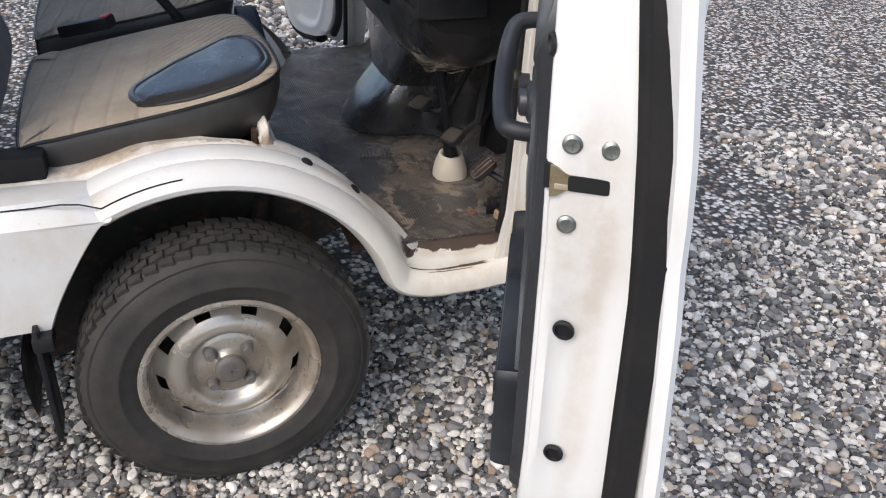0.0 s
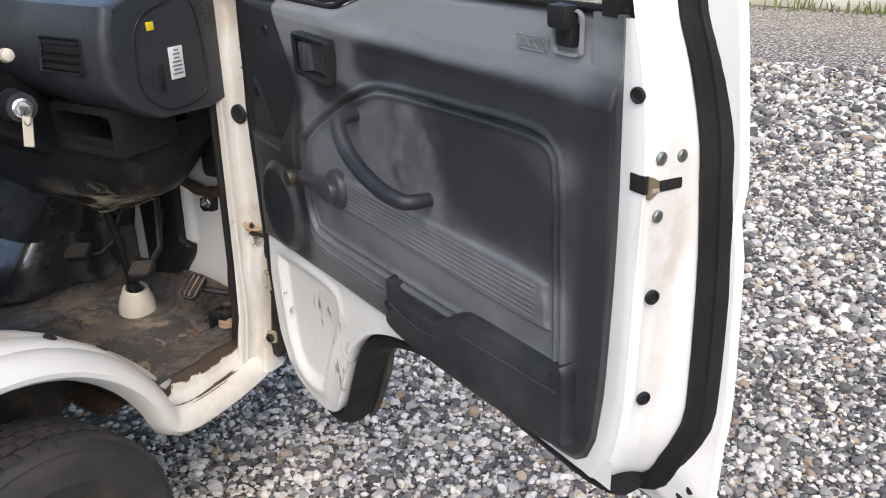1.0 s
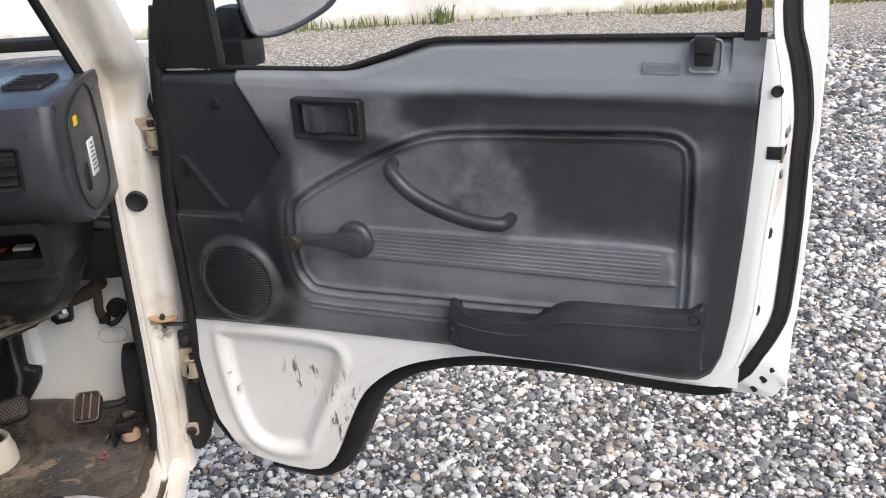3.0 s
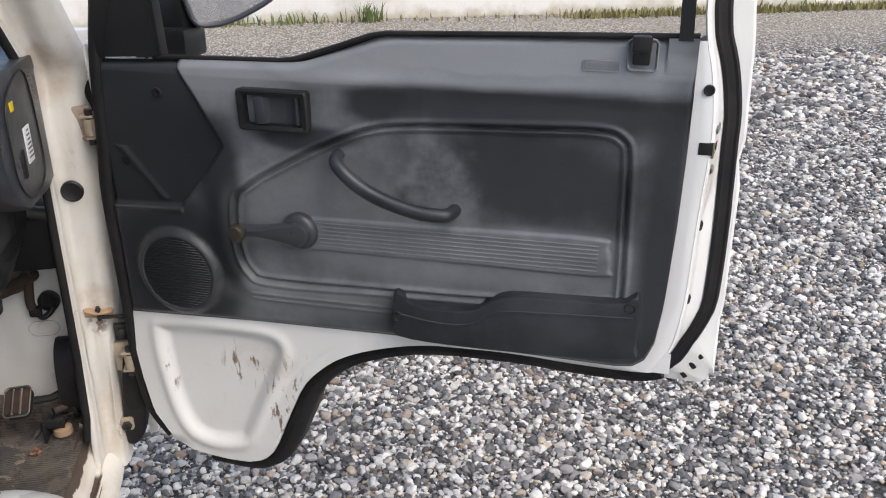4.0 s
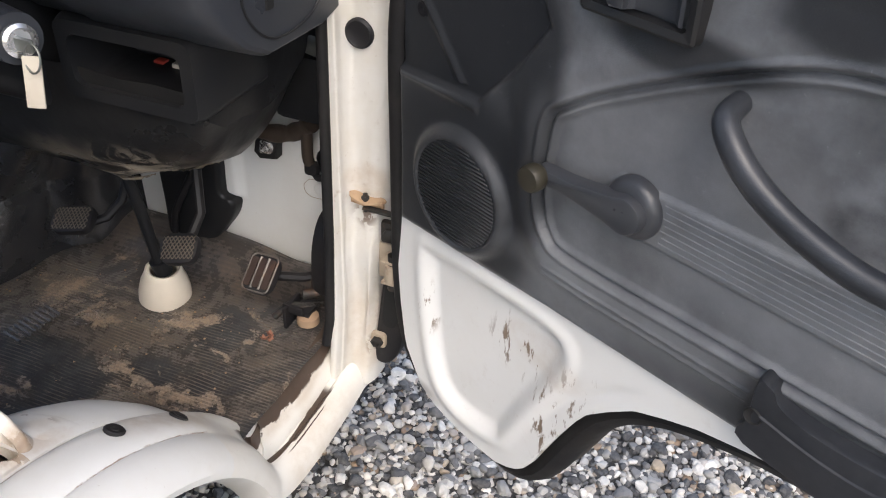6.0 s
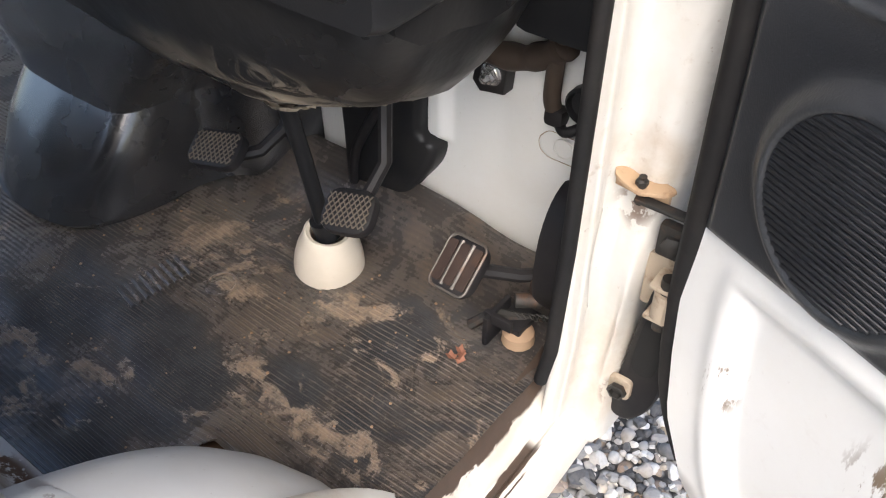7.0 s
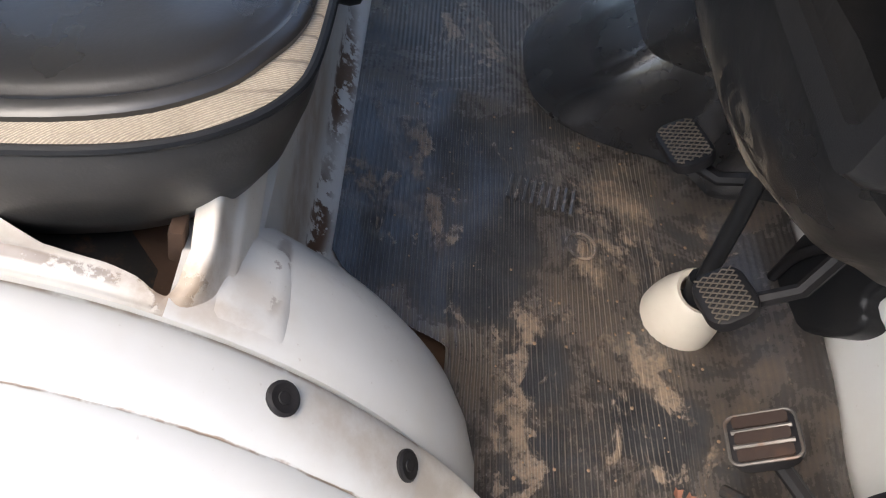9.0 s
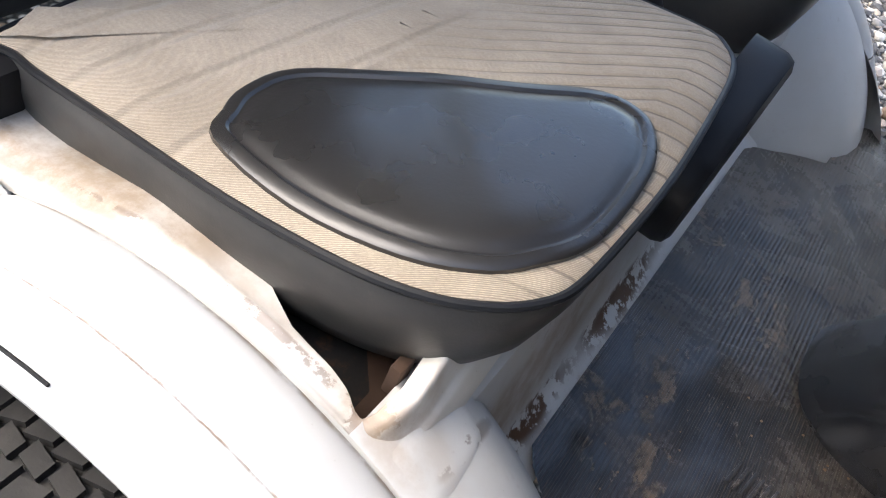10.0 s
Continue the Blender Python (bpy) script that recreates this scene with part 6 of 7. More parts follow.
thing("mud_crumbs", "crumbs of dry mud lying on the mat", "mud", clods, TAN, kind="stuff")
g = Geo()
for k in range(4):
    cx, cy, q = -0.072 + 0.006 * math.cos(k * 2.1), 0.129 + 0.006 * math.sin(k * 2.1), k * 1.4
    g.grid([[(cx + 0.005 * (i - 1) * math.cos(q) - 0.004 * (j - 1) * math.sin(q), cy + 0.005 * (i - 1) * math.sin(q) + 0.004 * (j - 1) * math.cos(q), 0.428 + 0.002 * k + 0.004 * abs(i - 1) * ((j + k) % 2)) for i in range(3)] for j in range(3)])
thing("dry_leaf", "small crumpled reddish dry leaf on the mat", "leaf", g, flat("dead_leaf", (0.30, 0.13, 0.08), 0.8))

# ---- pedals and steering shaft ----
def pedal(center, normal, w, h, label, arm, ribs, swing=0.0):
    n = Vector(normal).normalized()
    right = Vector((swing, -1, 0))
    right = (right - n * right.dot(n)).normalized()
    upv = n.cross(right).normalized() * -1
    M = Matrix.Translation(center) @ Matrix((right, upv, n)).transposed().to_4x4()
    p = part("pedal", Geo().prism(round_rect(-w / 2, -h / 2, w / 2, h / 2, min(w, h) * 0.36), -0.006, 0.006, lambda a, b, d: tuple(M @ Vector((a, b, d))), 0.003), BLACK, van, label)
    g = Geo()
    if ribs == "diamond":
        for s in (1, -1):
            for i in range(-10, 11):
                o = i * 0.0064
                seg = []
                for t in np.linspace(-0.06, 0.06, 41):
                    a, b = t * 0.7 + o, s * t
                    if abs(a) < w / 2 - 0.004 and abs(b) < h / 2 - 0.004:
                        seg.append(tuple(M @ Vector((a, b, 0.0065))))
                if len(seg) > 2:
                    g.tube([seg[0], seg[-1]], 0.0008, 6)
        part("tread_pattern", g, plastic("worn_rubber_edge", (0.075, 0.065, 0.053), 0.7, 0.5, (0.20, 0.155, 0.10)), p)
    else:
        rim_ = round_rect(-w / 2 + 0.002, -h / 2 + 0.002, w / 2 - 0.002, h / 2 - 0.002, 0.008)
        g.tube([tuple(M @ Vector((a, b, 0.006))) for a, b in rim_], 0.0015, 6, close=True)
        for a in (-w * 0.14, w * 0.14):
            g.tube([tuple(M @ Vector((a, b, 0.0065))) for b in (-h / 2 + 0.006, h / 2 - 0.006)], 0.0022, 6)
        part("pedal_frame", g, metal("worn_pedal_metal", (0.15, 0.135, 0.12), 0.5, 0.6, 0.5), p, "bare metal frame of the pedal")
        g = Geo()
        for a in (-w * 0.31, 0.0, w * 0.31):
            g.prism(round_rect(a - w * 0.11, -h / 2 + 0.008, a + w * 0.11, h / 2 - 0.008, 0.003), 0.004, 0.0085, lambda q, b, d: tuple(M @ Vector((q, b, d))))
        part("pedal_ribs", g, metal("rusty_rib", (0.040, 0.024, 0.018), 0.8, 0.2, 0.1), p)
    part("pedal_arm", Geo().tube(arm, 0.0075, 8), BLACK, p)
    return p


pedal((-0.084, 0.450, 0.560), (-0.52, 0.05, 0.85), 0.070, 0.046, "black clutch pedal with diamond rubber", [(-0.075, 0.440, 0.550), (-0.045, 0.425, 0.548), (-0.02, 0.41, 0.57), (0.015, 0.395, 0.66), (0.03, 0.39, 0.80)], "diamond", 0.3)
pedal((-0.066, 0.272, 0.548), (-0.58, 0.0, 0.81), 0.060, 0.049, "black brake pedal with diamond rubber", [(-0.05, 0.268, 0.55), (-0.01, 0.27, 0.58), (0.01, 0.28, 0.70), (0.02, 0.29, 0.82)], "diamond", 0.35)
pedal((-0.040, 0.150, 0.522), (-0.62, 0.10, 0.78), 0.050, 0.061, "worn accelerator pedal with metal frame", [(-0.03, 0.145, 0.515), (0.01, 0.11, 0.495), (0.03, 0.08, 0.50)], "bars")
part("pedal_bracket", Geo().box(-0.018, 0.118, 0.447, 0.045, 0.006, 0.040, 0.002).box(-0.030, 0.108, 0.462, 0.006, 0.034, 0.014, 0.002).box(0.0, 0.100, 0.450, 0.05, 0.030, 0.010, 0.003), BLACK, van, "black folded accelerator bracket")
part("pedal_bracket", Geo().box(0.022, 0.082, 0.480, 0.034, 0.030, 0.040, 0.006).tube([(-0.005, 0.105, 0.474), (0.012, 0.082, 0.474)], 0.0085, 12), IRON, van)
part("return_spring", Geo().tube([(-0.012 + 0.0006 * i, 0.108 - 0.0011 * i + 0.005 * math.cos(i * 1.3), 0.456 + 0.005 * math.sin(i * 1.3)) for i in range(40)], 0.0011, 6), IRON, van, "thin coiled return spring")
part("pedal_cover", Geo().prism(smooth_loop([(0.055, 0.46), (0.02, 0.455), (0.0, 0.49), (0.004, 0.56), (0.03, 0.60), (0.06, 0.59)], 4), 0.055, 0.092, lambda a, b, d: (a, d, b), 0.006), BLACK, van, "black plastic cover beside the accelerator")
part("throttle_rod", Geo().tube([(-0.035, 0.14, 0.44), (-0.02, 0.12, 0.46), (0.0, 0.09, 0.45)], 0.006, 8), IRON, van)
part("mud_lump", Geo().lathe([(0.018, 0), (0.017, 0.012), (0.006, 0.018)], pose(-0.015, 0.092, 0.432), 14, cap=True), TAN, van)
part("steering_boot", Geo().lathe([(0.0415, -0.014), (0.0412, 0.004), (0.0400, 0.016), (0.0365, 0.032), (0.030, 0.049), (0.0285, 0.056), (0.0255, 0.059), (0.021, 0.057), (0.020, 0.05)], axis_to((-0.043, 0.338, 0.424), (-0.06, -0.15, 1)), 32), BOOT, van, "cream plastic boot round the steering shaft")
part("steering_shaft", Geo().tube([(-0.048, 0.330, 0.47), (-0.066, 0.333, 0.60), (-0.088, 0.335, 0.72), (-0.12, 0.338, 0.83)], 0.0088, 12).tube([(-0.047, 0.329, 0.475), (-0.052, 0.331, 0.500)], 0.015, 12), DARK, van, "dark dusty steering shaft")
part("floor_duct", Geo().prism(smooth_loop([(0.402, 0.80), (0.402, 0.62), (0.400, 0.53), (0.398, 0.445), (0.365, 0.438), (0.330, 0.447), (0.300, 0.485), (0.279, 0.515), (0.271, 0.540), (0.276, 0.553), (0.291, 0.562), (0.289, 0.60), (0.288, 0.66), (0.288, 0.80)], 3), 0.100, 0.058, lambda a, b, d: (d + 0.012 * max(0.0, 0.36 - a) / 0.08, a, b), 0.008), DARK, van, "black plastic air duct behind the pedals")
part("duct_rib", Geo().tube(smooth_loop([(0.056, 0.316, 0.64), (0.052, 0.326, 0.605), (0.050, 0.346, 0.566), (0.050, 0.372, 0.515), (0.052, 0.381, 0.467)], 5, False), 0.006, 10), BLACK, van)

# under-dash trough and loose trim


def trough(y, a, off=0.0):
    zb = lerp(y, [0.086, 0.098, 0.126, 0.197, 0.284, 0.406, 0.62], [0.83, 0.793, 0.759, 0.728, 0.701, 0.704, 0.72])
    s_, c_ = max(0.0, -math.sin(radians(a))), math.cos(radians(a))
    return (-0.095 + (0.120 + off) * c_, y, 0.90 - (0.90 - zb + off) * s_ ** 0.8 - 0.008 * noise.noise((y * 14, a * 0.05, 0)))


rows = [[trough(y, a) for a in range(180, 361, 10)] for y in np.linspace(0.086, 0.62, 30)]
g = Geo().grid(rows)
g.f += [tuple(range(len(rows[0]))), tuple(len(rows[0]) * (len(rows) - 1) + j for j in range(len(rows[0])))]
g.k += [0, 0]
part("under_dash_cover", g, TROUGH, van, "black trough below the dashboard")
for y0_, y1_, a0_, a1_, sd in ((0.155, 0.235, 262, 276, 1.0), (0.20, 0.275, 268, 280, 4.0), (0.235, 0.32, 250, 260, 7.0)):
    rows = []
    for i in range(15):
        y = y0_ + (y1_ - y0_) * i / 14
        w_ = math.sin(math.pi * (0.06 + 0.88 * i / 14)) * (0.7 + 0.5 * noise.noise((y * 60, sd, 0)))
        rows.append([trough(y + 0.004 * noise.noise((j, i * 0.4, sd)), (a0_ + a1_) / 2 + (a1_ - a0_) * (j / 6 - 0.5) * w_, 0.003 + 0.007 * abs(noise.noise((y * 75, j * 0.7, sd)))) for j in range(7)])
    part("torn_film", Geo().grid(rows), FILM, van, "crumpled strip of torn dirty plastic film", 20)
part("under_dash_pipe", Geo().tube(smooth_loop([(0.06, 0.30, 0.735), (0.07, 0.235, 0.705), (0.074, 0.20, 0.694), (0.075, 0.164, 0.698), (0.07, 0.138, 0.712), (0.06, 0.11, 0.735)], 5, False), [0.013 + 0.0012 * math.sin(i * 1.1) for i in range(26)], 12), HOSE, van, "brown corrugated hose below the dash")
part("drop_hose", Geo().tube(smooth_loop([(0.055, 0.115, 0.765), (0.062, 0.120, 0.73), (0.070, 0.126, 0.695), (0.076, 0.130, 0.668), (0.079, 0.129, 0.655)], 5, False), 0.0086, 12), HOSE, van, "brown hose hanging to the bulkhead")
part("hose_end", Geo().box(0.080, 0.125, 0.647, 0.018, 0.022, 0.020, 0.006), BLACK, van)
part("cable_loop", Geo().tube(smooth_loop([(0.080, 0.122, 0.640), (0.074, 0.112, 0.636), (0.078, 0.100, 0.642), (0.086, 0.094, 0.650)], 5, False), 0.0055, 10), BLACK, van)
part("bulkhead_grommet", Geo().lathe([(0.020, 0), (0.020, 0.010), (0.017, 0.013), (0.015, 0.006), (0.003, 0.005)], axis_to((0.094, 0.100, 0.663), (-1, 0, 0)), 24, cap=True), DARK, van, "round dark rubber grommet")
part("bulkhead_bracket", Geo().prism([(0.183, 0.684), (0.222, 0.672), (0.226, 0.652), (0.216, 0.641), (0.206, 0.643), (0.187, 0.646)], 0.096, 0.078, lambda a, b, d: (d, a, b), 0.003), BLACK, van, "black steel bracket on the bulkhead")
part("bulkhead_bolt", Geo().lathe([(0.0125, 0), (0.0125, 0.002), (0.0105, 0.003)], axis_to((0.078, 0.201, 0.667), (-1, 0, 0)), 20, cap=True).lathe([(0.0085, 0.003), (0.0085, 0.009), (0.0055, 0.010), (0.005, 0.016), (0.003, 0.017)], axis_to((0.078, 0.201, 0.667), (-1, 0, 0)), 6, cap=True), CHROME, van, "bright zinc nut and washer")
part("under_dash_rail", Geo().tube([(0.02, 0.03, 0.86), (0.04, 0.14, 0.87), (0.05, 0.3, 0.88)], 0.012, 10), STEEL, van)
part("under_dash_dark", Geo().box(0.02, 0.40, 0.89, 0.14, 0.62, 0.08, 0.02).box(0.06, 0.10, 0.80, 0.07, 0.10, 0.10, 0.015), DARK, van)

# ---- console below the dash ----
rows = []
for z in (0.428, 0.436, 0.45, 0.48, 0.50, 0.52, 0.54, 0.550, 0.556, 0.562, 0.60, 0.64, 0.68, 0.72, 0.78, 0.86, 0.95):
    fl = lerp(z, [0.43, 0.50, 0.556, 0.62, 0.68, 0.75, 0.95], [0.0, -0.004, -0.006, 0.05, 0.10, 0.14, 0.16])
    up = lerp(z, [0.428, 0.436, 0.45], [0.012, 0.004, 0.0]) + 0.85 * (min(max(z, 0.436), 0.556) - 0.436) + 0.06 * max(0.0, z - 0.556)
    plan = [(0.095, 0.47), (0.033, 0.511), (-0.001, 0.551), (-0.045, 0.570), (-0.095, 0.574), (-0.142, 0.584), (-0.181, 0.602), (-0.203, 0.628), (-0.213, 0.67), (-0.214, 0.70)]
    crisp = [(0.095, 0.47), (0.033, 0.511), (-0.001, 0.551), (-0.045, 0.570), (-0.100, 0.573), (-0.165, 0.578), (-0.197, 0.588), (-0.210, 0.612), (-0.213, 0.66), (-0.214, 0.70)]
    w_ = float(sstep(z, 0.445, 0.52))
    pl = smooth_loop([(p[0] + (q[0] - p[0]) * w_, p[1] + (q[1] - p[1]) * w_) for p, q in zip(plan, crisp)], 4, False)
    half = [(x + up * min(1.0, max(0.0, (0.02 - x) / 0.20)), y - fl * lerp(x, [-0.2, -0.12, 0.0, 0.1], [1.0, 0.9, 0.45, 0.3]) * lerp(y, [0.58, 0.63, 0.70], [1, 0.75, 0])) for x, y in pl]
    rows.append([(x, y, z) for x, y in half] + [(x, 1.40 - y, z) for x, y in half[::-1][1:]])
part("centre_console", Geo().grid(rows), CONSOLE, van, "dusty dark grey plastic console between the foot wells", 28)

# ---- dashboard ----
SEC = [(0.16, 1.142), (0.02, 1.145), (-0.12, 1.146), (-0.215, 1.146), (-0.252, 1.136), (-0.264, 1.10), (-0.268, 1.05), (-0.264, 1.015), (-0.245, 0.985), (-0.21, 0.955), (-0.17, 0.935), (-0.05, 0.93), (0.05, 0.95)]
rows = []
for y, k in ((0.0225, 0.93), (0.0235, 0.965), (0.028, 0.985), (0.04, 1.0), (0.07, 1.0), (0.2, 1.0), (0.22, 0.97), (0.30, 0.95), (0.5, 0.95), (0.6, 1.0), (0.74, 0.98), (0.80, 0.82), (1.34, 0.80), (1.37, 0.72)):
    rows.append([((x if x > 0 else x * k), y, 1.05 + (z - 1.05) * ((0.6 + 0.4 * k) if z > 1.05 or y < 0.8 else 0.5)) for x, z in SEC])
g = Geo().grid(rows)
g.f.append(tuple(range(len(SEC))))
g.k.append(0)
dash = part("dashboard", g, GREY, van, "dark grey plastic dashboard")
part("fuse_lid_line", Geo().tube([(a, 0.0215, b) for a, b in smooth_loop([(-0.20, 0.99), (-0.205, 1.05), (-0.195, 1.10), (-0.15, 1.125), (-0.07, 1.125), (-0.05, 1.0), (-0.07, 0.955), (-0.15, 0.95)], 5)], 0.0015, 6, close=True), DARK, dash)
part("lid_grip", Geo().box(-0.157, 0.0235, 1.005, 0.014, 0.008, 0.045, 0.006), HOLE_SHADE, dash, "finger slot of the fuse lid")
part("notice_label", Geo().box(-0.118, 0.0215, 1.026, 0.032, 0.002, 0.056, 0.001), LABEL, dash, "small white printed notice label")
ink = Geo()
for i, w in enumerate((0.010, 0.016, 0.012, 0.020, 0.022, 0.018, 0.024)):
    ink.box(-0.118, 0.0200, 1.048 - 0.0068 * i, w, 0.0008, 0.0022, 0)
part("label_print", ink, INK, dash)
part("yellow_sticker", Geo().box(-0.166, 0.0215, 1.095, 0.016, 0.0018, 0.014, 0.003), YELLOW, dash, "small yellow sticker")


def vent(c, d, w, h, name="air_vent"):
    right = Vector((0, -1, 0))
    n_ = Vector(d).normalized()
    upv = right.cross(n_).normalized()
    if upv.z < 0:
        upv = -upv
    M = Matrix.Translation(c) @ Matrix((right, upv, n_)).transposed().to_4x4()
    rr_ = round_rect(-w / 2, -h / 2, w / 2, h / 2, 0.006)
    v = part(name, Geo().grid([[tuple(M @ Vector((a, b, 0.0))) for a, b in rr_], [tuple(M @ Vector((a, b, 0.006))) for a, b in inset_outline(rr_, 0.002)], [tuple(M @ Vector((a, b, 0.003))) for a, b in inset_outline(rr_, 0.006)], [tuple(M @ Vector((a, b, -0.015))) for a, b in inset_outline(rr_, 0.006)]], False, True), DARK, dash, "black louvred air vent")
    g = Geo().prism(inset_outline(rr_, 0.005), -0.012, 0.0005, lambda a, b, d_: tuple(M @ Vector((a, b, d_ * 0.2))))
    part("vent_back", g, HOLE_SHADE, dash)
    g = Geo()
    for i in range(4):
        g.box(0, -h / 2 + h * (i + 0.8) / 4.6, 0.003, w - 0.014, 0.003, 0.008, 0.001, m=M)
    part("vent_louvre", g, DARK, dash)


vent((-0.268, 0.125, 1.055), (-1, -0.05, 0.12), 0.105, 0.062)
vent((-0.13, 0.085, 1.1475), (0, -0.05, 1), 0.06, 0.09)
# cubby with odds and ends
part("cubby", Geo().grid([[(-0.21 + dx, y, z) for y, z in round_rect(0.075 + i, 0.865 + i, 0.255 - i, 0.96 - i, 0.012)] for dx, i in ((0.12, 0.0), (0.0, 0.0), (-0.012, 0.003), (-0.012, 0.018), (0.02, 0.020), (0.08, 0.024))], False, True).box(-0.12, 0.165, 0.91, 0.02, 0.15, 0.06, 0.002), DARK, van, "black open cubby below the dashboard")
part("cubby_plug", Geo().box(-0.138, 0.15, 0.889, 0.02, 0.030, 0.008, 0.002), BOOT, van)
part("cubby_fuse", Geo().box(-0.140, 0.185, 0.888, 0.012, 0.014, 0.006, 0.002), RED, van)

# ---- steering column, wheel and key ----
col = Geo()
A, B = Vector((-0.14, 0.345, 0.86)), Vector((-0.40, 0.355, 1.04))
dirc = (B - A).normalized()
M = Matrix.Translation(A) @ dirc.to_track_quat("Z", "Y").to_matrix().to_4x4()
col.box(0, 0, 0.14, 0.125, 0.115, 0.30, 0.022, 3, M)
part("steering_column", col, DARK, van, "black steering column shroud")
part("ignition_housing", Geo().tube([(-0.27, 0.29, 0.955), (-0.292, 0.225, 0.962)], [0.03, 0.026], 16), GREY, van)
part("ignition_lock", Geo().lathe([(0.017, 0), (0.017, 0.006), (0.013, 0.008), (0.011, 0.004), (0.002, 0.004)], axis_to((-0.294, 0.222, 0.962), (-0.45, -1, 0.1)), 24, cap=True), CHROME, van, "chrome ignition lock ring")
part("stalk", Geo().tube([(-0.33, 0.29, 1.03), (-0.34, 0.20, 1.055), (-0.345, 0.165, 1.065)], [0.006, 0.006, 0.008], 10), DARK, van)
part("stalk_knob", Geo().lathe([(0.008, 0), (0.012, 0.008), (0.010, 0.018), (0.003, 0.022)], axis_to((-0.345, 0.165, 1.065), (-0.1, -1, 0.2)), 16, cap=True), BOOT, van, "cream stalk knob")
key = thing("ignition_key", "ignition key with ring and pale tag in the lock", "key")
part("key_blade", Geo().box(-0.298, 0.212, 0.960, 0.006, 0.022, 0.014, 0.003), STEEL, key)
part("key_ring", Geo().tube([(-0.303 + 0.003 * math.sin(a), 0.200 + 0.010 * math.cos(a), 0.950 + 0.014 * math.sin(a)) for a in np.linspace(0, 5.9, 16)], 0.0012, 6, close=True), STEEL, key)
part("key_tag", Geo().box(0, 0, -0.028, 0.004, 0.018, 0.054, 0.002, m=pose(-0.300, 0.204, 0.952, 6, 4, 30)), BOOT, key, "pale worn key tag")
sw = Geo()
ctr = Vector((-0.46, 0.36, 1.085))
SM = Matrix.Translation(ctr) @ dirc.to_track_quat("Z", "Y").to_matrix().to_4x4()
sw.tube([SM @ Vector((0.185 * math.cos(a), 0.185 * math.sin(a), 0)) for a in np.linspace(0, 2 * math.pi, 49)[:-1]], 0.0135, 12, close=True)
swo = part("steering_wheel", sw, DARK, van, "black steering wheel")
part("wheel_spoke", Geo().box(0, 0, -0.02, 0.36, 0.05, 0.014, 0.005, m=SM).box(0, 0, -0.02, 0.10, 0.10, 0.04, 0.015, m=SM), DARK, swo)
part("windscreen_base", Geo().box(0.16, 0.70, 1.165, 0.05, 1.3, 0.02, 0.004), SEAL, van)

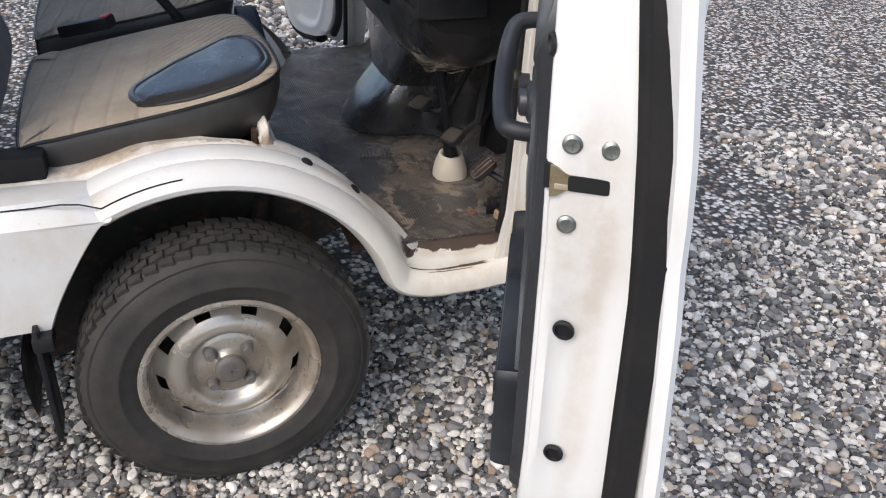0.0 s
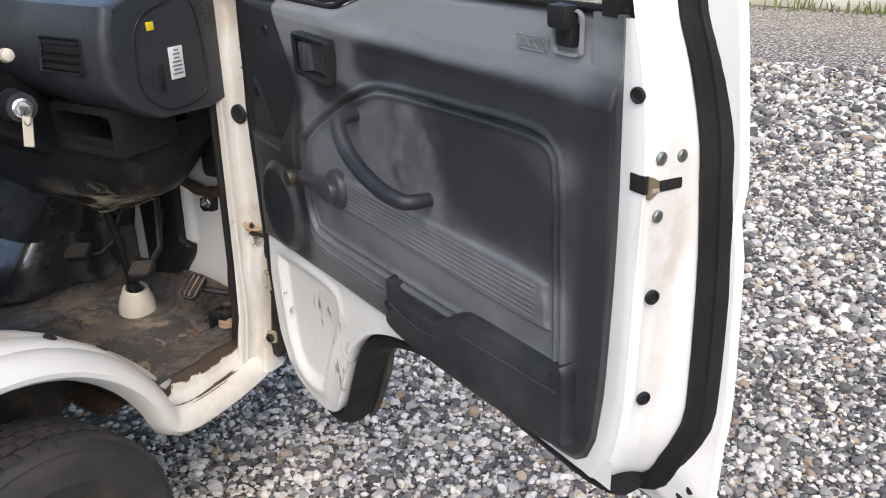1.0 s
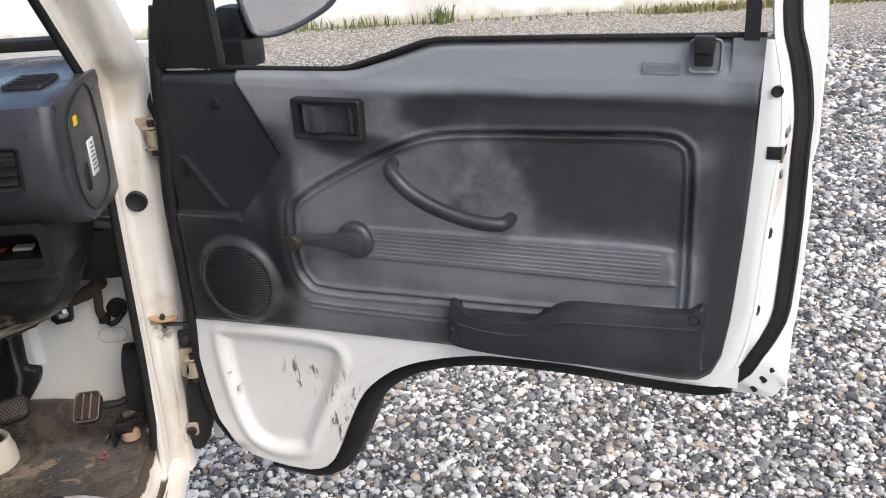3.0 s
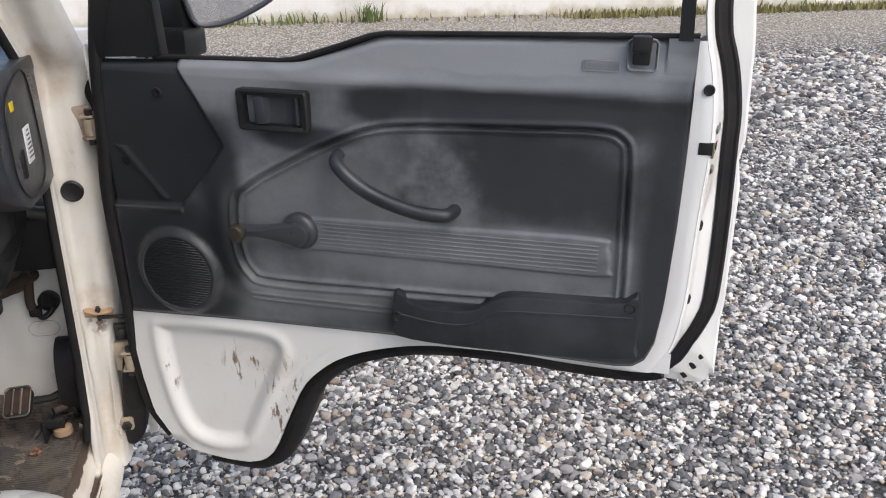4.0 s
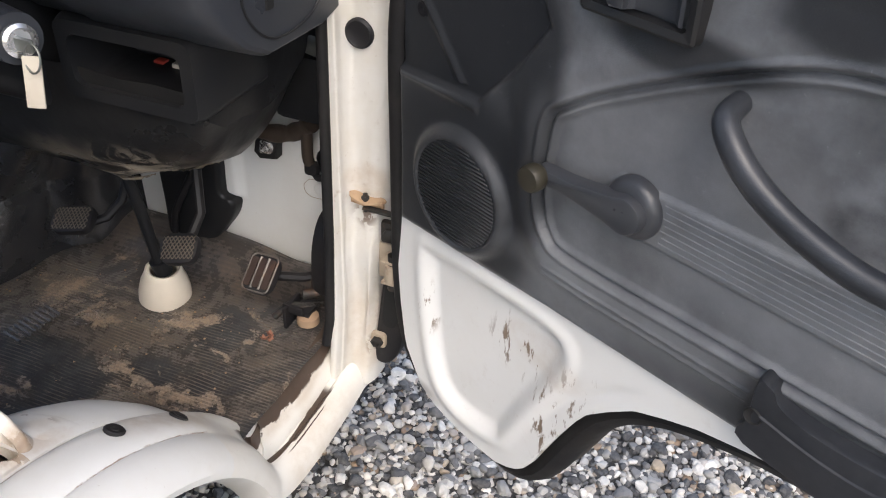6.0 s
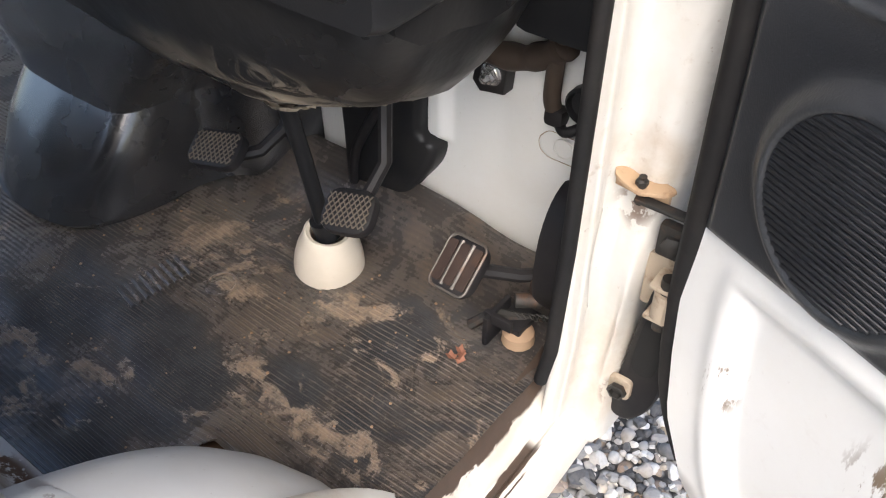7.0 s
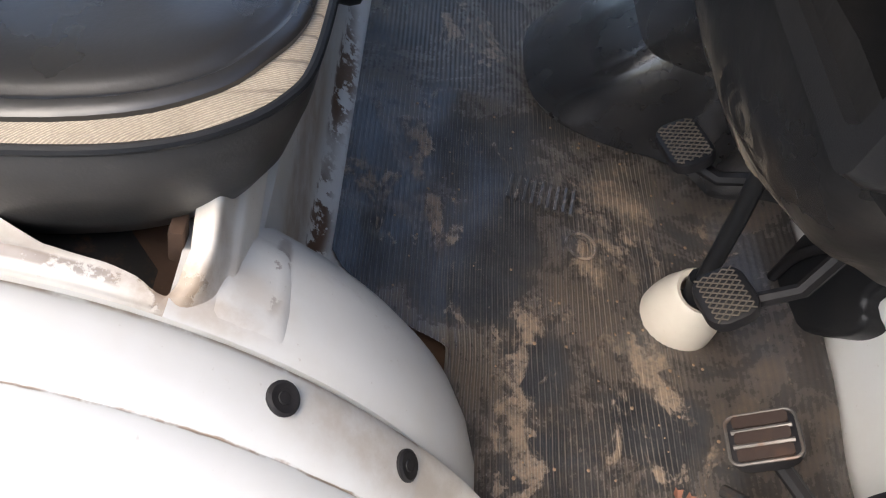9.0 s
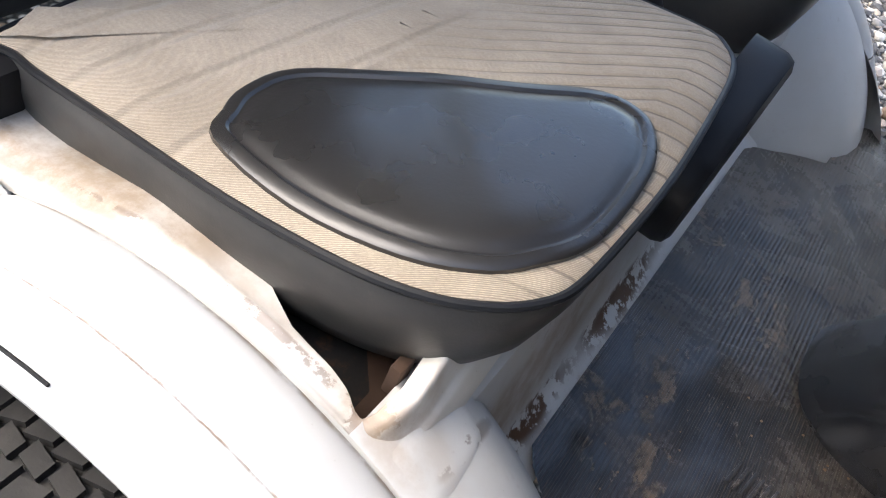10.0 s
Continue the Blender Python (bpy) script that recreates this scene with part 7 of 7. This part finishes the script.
# ---- driver's seat ----
def seat(name, y0, y1, label, pad):
    s = thing(name, label, "seat")
    tilt = radians(10.5)
    fr = (-0.447, 0.752)

    def T(a, y, h):
        """a: distance back from the front edge; h: height over the piping."""
        return (fr[0] - a * math.cos(tilt) + h * math.sin(tilt) * 0.3, y, fr[1] - a * math.sin(tilt) + h)

    w = y1 - y0
    ol = [(0.037, 0.032), (0.015, 0.056), (0.004, 0.085), (0.0, 0.15), (0.0, w - 0.28), (0.007, w - 0.18), (0.018, w - 0.08), (0.04, w - 0.03), (0.09, w - 0.005), (0.3, w), (0.45, w - 0.01), (0.49, w - 0.05), (0.49, 0.05), (0.45, 0.014), (0.33, 0.004), (0.216, -0.003), (0.127, 0.0), (0.072, 0.012)]
    ol = smooth_loop(ol, 4)
    n_ = len(ol)

    def ring(ins, h):
        return [T(a, y0 + b, h) for a, b in inset_outline(ol, ins)]

    part("seat_side", Geo().grid([ring(0.07, -0.110), ring(0.04, -0.107), ring(0.020, -0.094), ring(0.008, -0.068), ring(0.001, -0.03), ring(0.002, -0.004), ring(0.005, 0.0)], False, True), VINYL, s, "dark scuffed vinyl seat side")
    part("piping", Geo().tube(ring(0.003, 0.0), 0.0035, 8, close=True), DARK, s)
    c = (0.25, w / 2)
    rows_ = []
    for ins, h in ((0.004, 0.0), (0.008, 0.004), (0.016, 0.007), (0.030, 0.011), (0.05, 0.014)):
        rows_.append(ring(ins, h))
    last = inset_outline(ol, 0.05)
    for k in (0.8, 0.55, 0.3, 0.08):
        rows_.append([T(c[0] + (a - c[0]) * k, y0 + c[1] + (b - c[1]) * k, 0.015 + 0.011 * (1 - k)) for a, b in last])
    g_ = Geo().grid(rows_, False, True)
    g_.f.append(tuple((len(rows_) - 1) * n_ + j for j in range(n_)))
    g_.k.append(0)
    part("cushion", g_, FABRIC, s, "worn beige striped seat fabric")
    part("seat_base", Geo().box(fr[0] - 0.26, (y0 + y1) / 2, 0.635, 0.38, w - 0.12, 0.05, 0.01), BLACK, s)
    back = smooth_loop([(0.03, 0.0), (0.0, 0.10), (0.01, 0.4), (0.05, 0.58), (0.14, 0.62), (w - 0.14, 0.62), (w - 0.05, 0.58), (w - 0.01, 0.4), (w, 0.10), (w - 0.03, 0.0)], 4)
    if pad:
        part("backrest", Geo().prism(back, 0.10, -0.03, lambda a, b, d: (-0.955 - d * -1.0 - 0.22 * b - 0.10, y0 + a, 0.70 + b), 0.04), VINYL_GREY, s, "brownish grey seat backrest")
    if pad:
        pl = smooth_loop([(0.265, 0.029), (0.282, 0.054), (0.291, 0.085), (0.28, 0.128), (0.219, 0.181), (0.149, 0.238), (0.093, 0.286), (0.048, 0.282), (0.022, 0.241), (0.014, 0.193), (0.013, 0.138), (0.018, 0.107), (0.030, 0.080), (0.054, 0.048), (0.103, 0.023), (0.183, 0.014)], 4)
        pc = (0.13, 0.145)

        def lift(pts_, up):
            d_ = -loop_dist(np.array(pts_), ol)
            return [T(a, y0 + b, lerp(q, [0.0, 0.004, 0.008, 0.016, 0.03, 0.05, 0.25], [-0.003, 0.0, 0.004, 0.007, 0.011, 0.0145, 0.026]) + up) for (a, b), q in zip(pts_, d_)]

        rows_ = [lift(inset_outline(pl, ins), up) for ins, up in ((0.0, -0.004), (0.0005, 0.0035), (0.003, 0.005), (0.010, 0.0052), (0.0125, 0.0032), (0.0145, 0.0032), (0.018, 0.0055), (0.030, 0.0066))]
        lastp = inset_outline(pl, 0.030)
        for k in (0.75, 0.5, 0.25, 0.06):
            rows_.append(lift([(pc[0] + (a - pc[0]) * k, pc[1] + (b - pc[1]) * k) for a, b in lastp], 0.0067 + 0.0006 * (1 - k)))
        g_ = Geo().grid(rows_, False, True)
        g_.f.append(tuple((len(rows_) - 1) * len(pl) + j for j in range(len(pl))))
        g_.k.append(0)
        part("side_pad", g_, VINYL_BLUE, s, "smooth dark vinyl wear pad")
    return s


seat("driver_seat", 0.134, 0.655, "beige striped driver seat with dark vinyl side and wear pad", True)
seat("passenger_seat", 0.77, 1.31, "worn grey passenger seat beside the far door", False)
part("seat_latch_cover", Geo().prism(smooth_loop([(-0.06, -0.02), (0.03, -0.03), (0.10, 0.0), (0.115, 0.10), (0.08, 0.155), (0.0, 0.14), (-0.09, 0.09), (-0.10, 0.03)], 5), 0.0, 0.05, lambda a, b, d: (-0.475 + d, 0.585 + a, 0.60 + b), 0.014), DARK, van, "black plastic latch cover at the seat front")
part("handbrake", Geo().tube([(-0.52, 0.705, 0.62), (-0.60, 0.705, 0.72), (-0.66, 0.705, 0.80)], 0.011, 10).lathe([(0.012, 0), (0.018, 0.02), (0.017, 0.05), (0.006, 0.06)], axis_to((-0.655, 0.705, 0.79), (-0.6, 0, 0.8)), 16), BLACK, van, "black hand brake lever")
buckle = thing("belt_buckle", "black seat belt buckle with a red button on the seat", "seat belt")
part("buckle_body", Geo().box(0, 0, 0, 0.12, 0.045, 0.028, 0.008, m=pose(-0.80, 0.63, 0.735, 0, -14, -25)), BLACK, buckle)
part("buckle_button", Geo().box(0.048, 0, 0.010, 0.02, 0.03, 0.012, 0.003, m=pose(-0.80, 0.63, 0.735, 0, -14, -25)), RED, buckle, "red release button")
# plugs on the arch
for x in (-0.4355, -0.344):
    k = math.sqrt(0.4055 ** 2 - (x - CX) ** 2)
    nrm = Vector(((x - CX) / 0.404, -0.15, k / 0.404))
    part("arch_plug", Geo().lathe([(0.0115, -0.001), (0.0115, 0.0015), (0.0095, 0.0030), (0.0045, 0.0022), (0.004, 0.003), (0.001, 0.003)], axis_to((x, 0.070, CZ + k), nrm), 20, cap=True), BLACK, van, "black rubber plug in the arch")
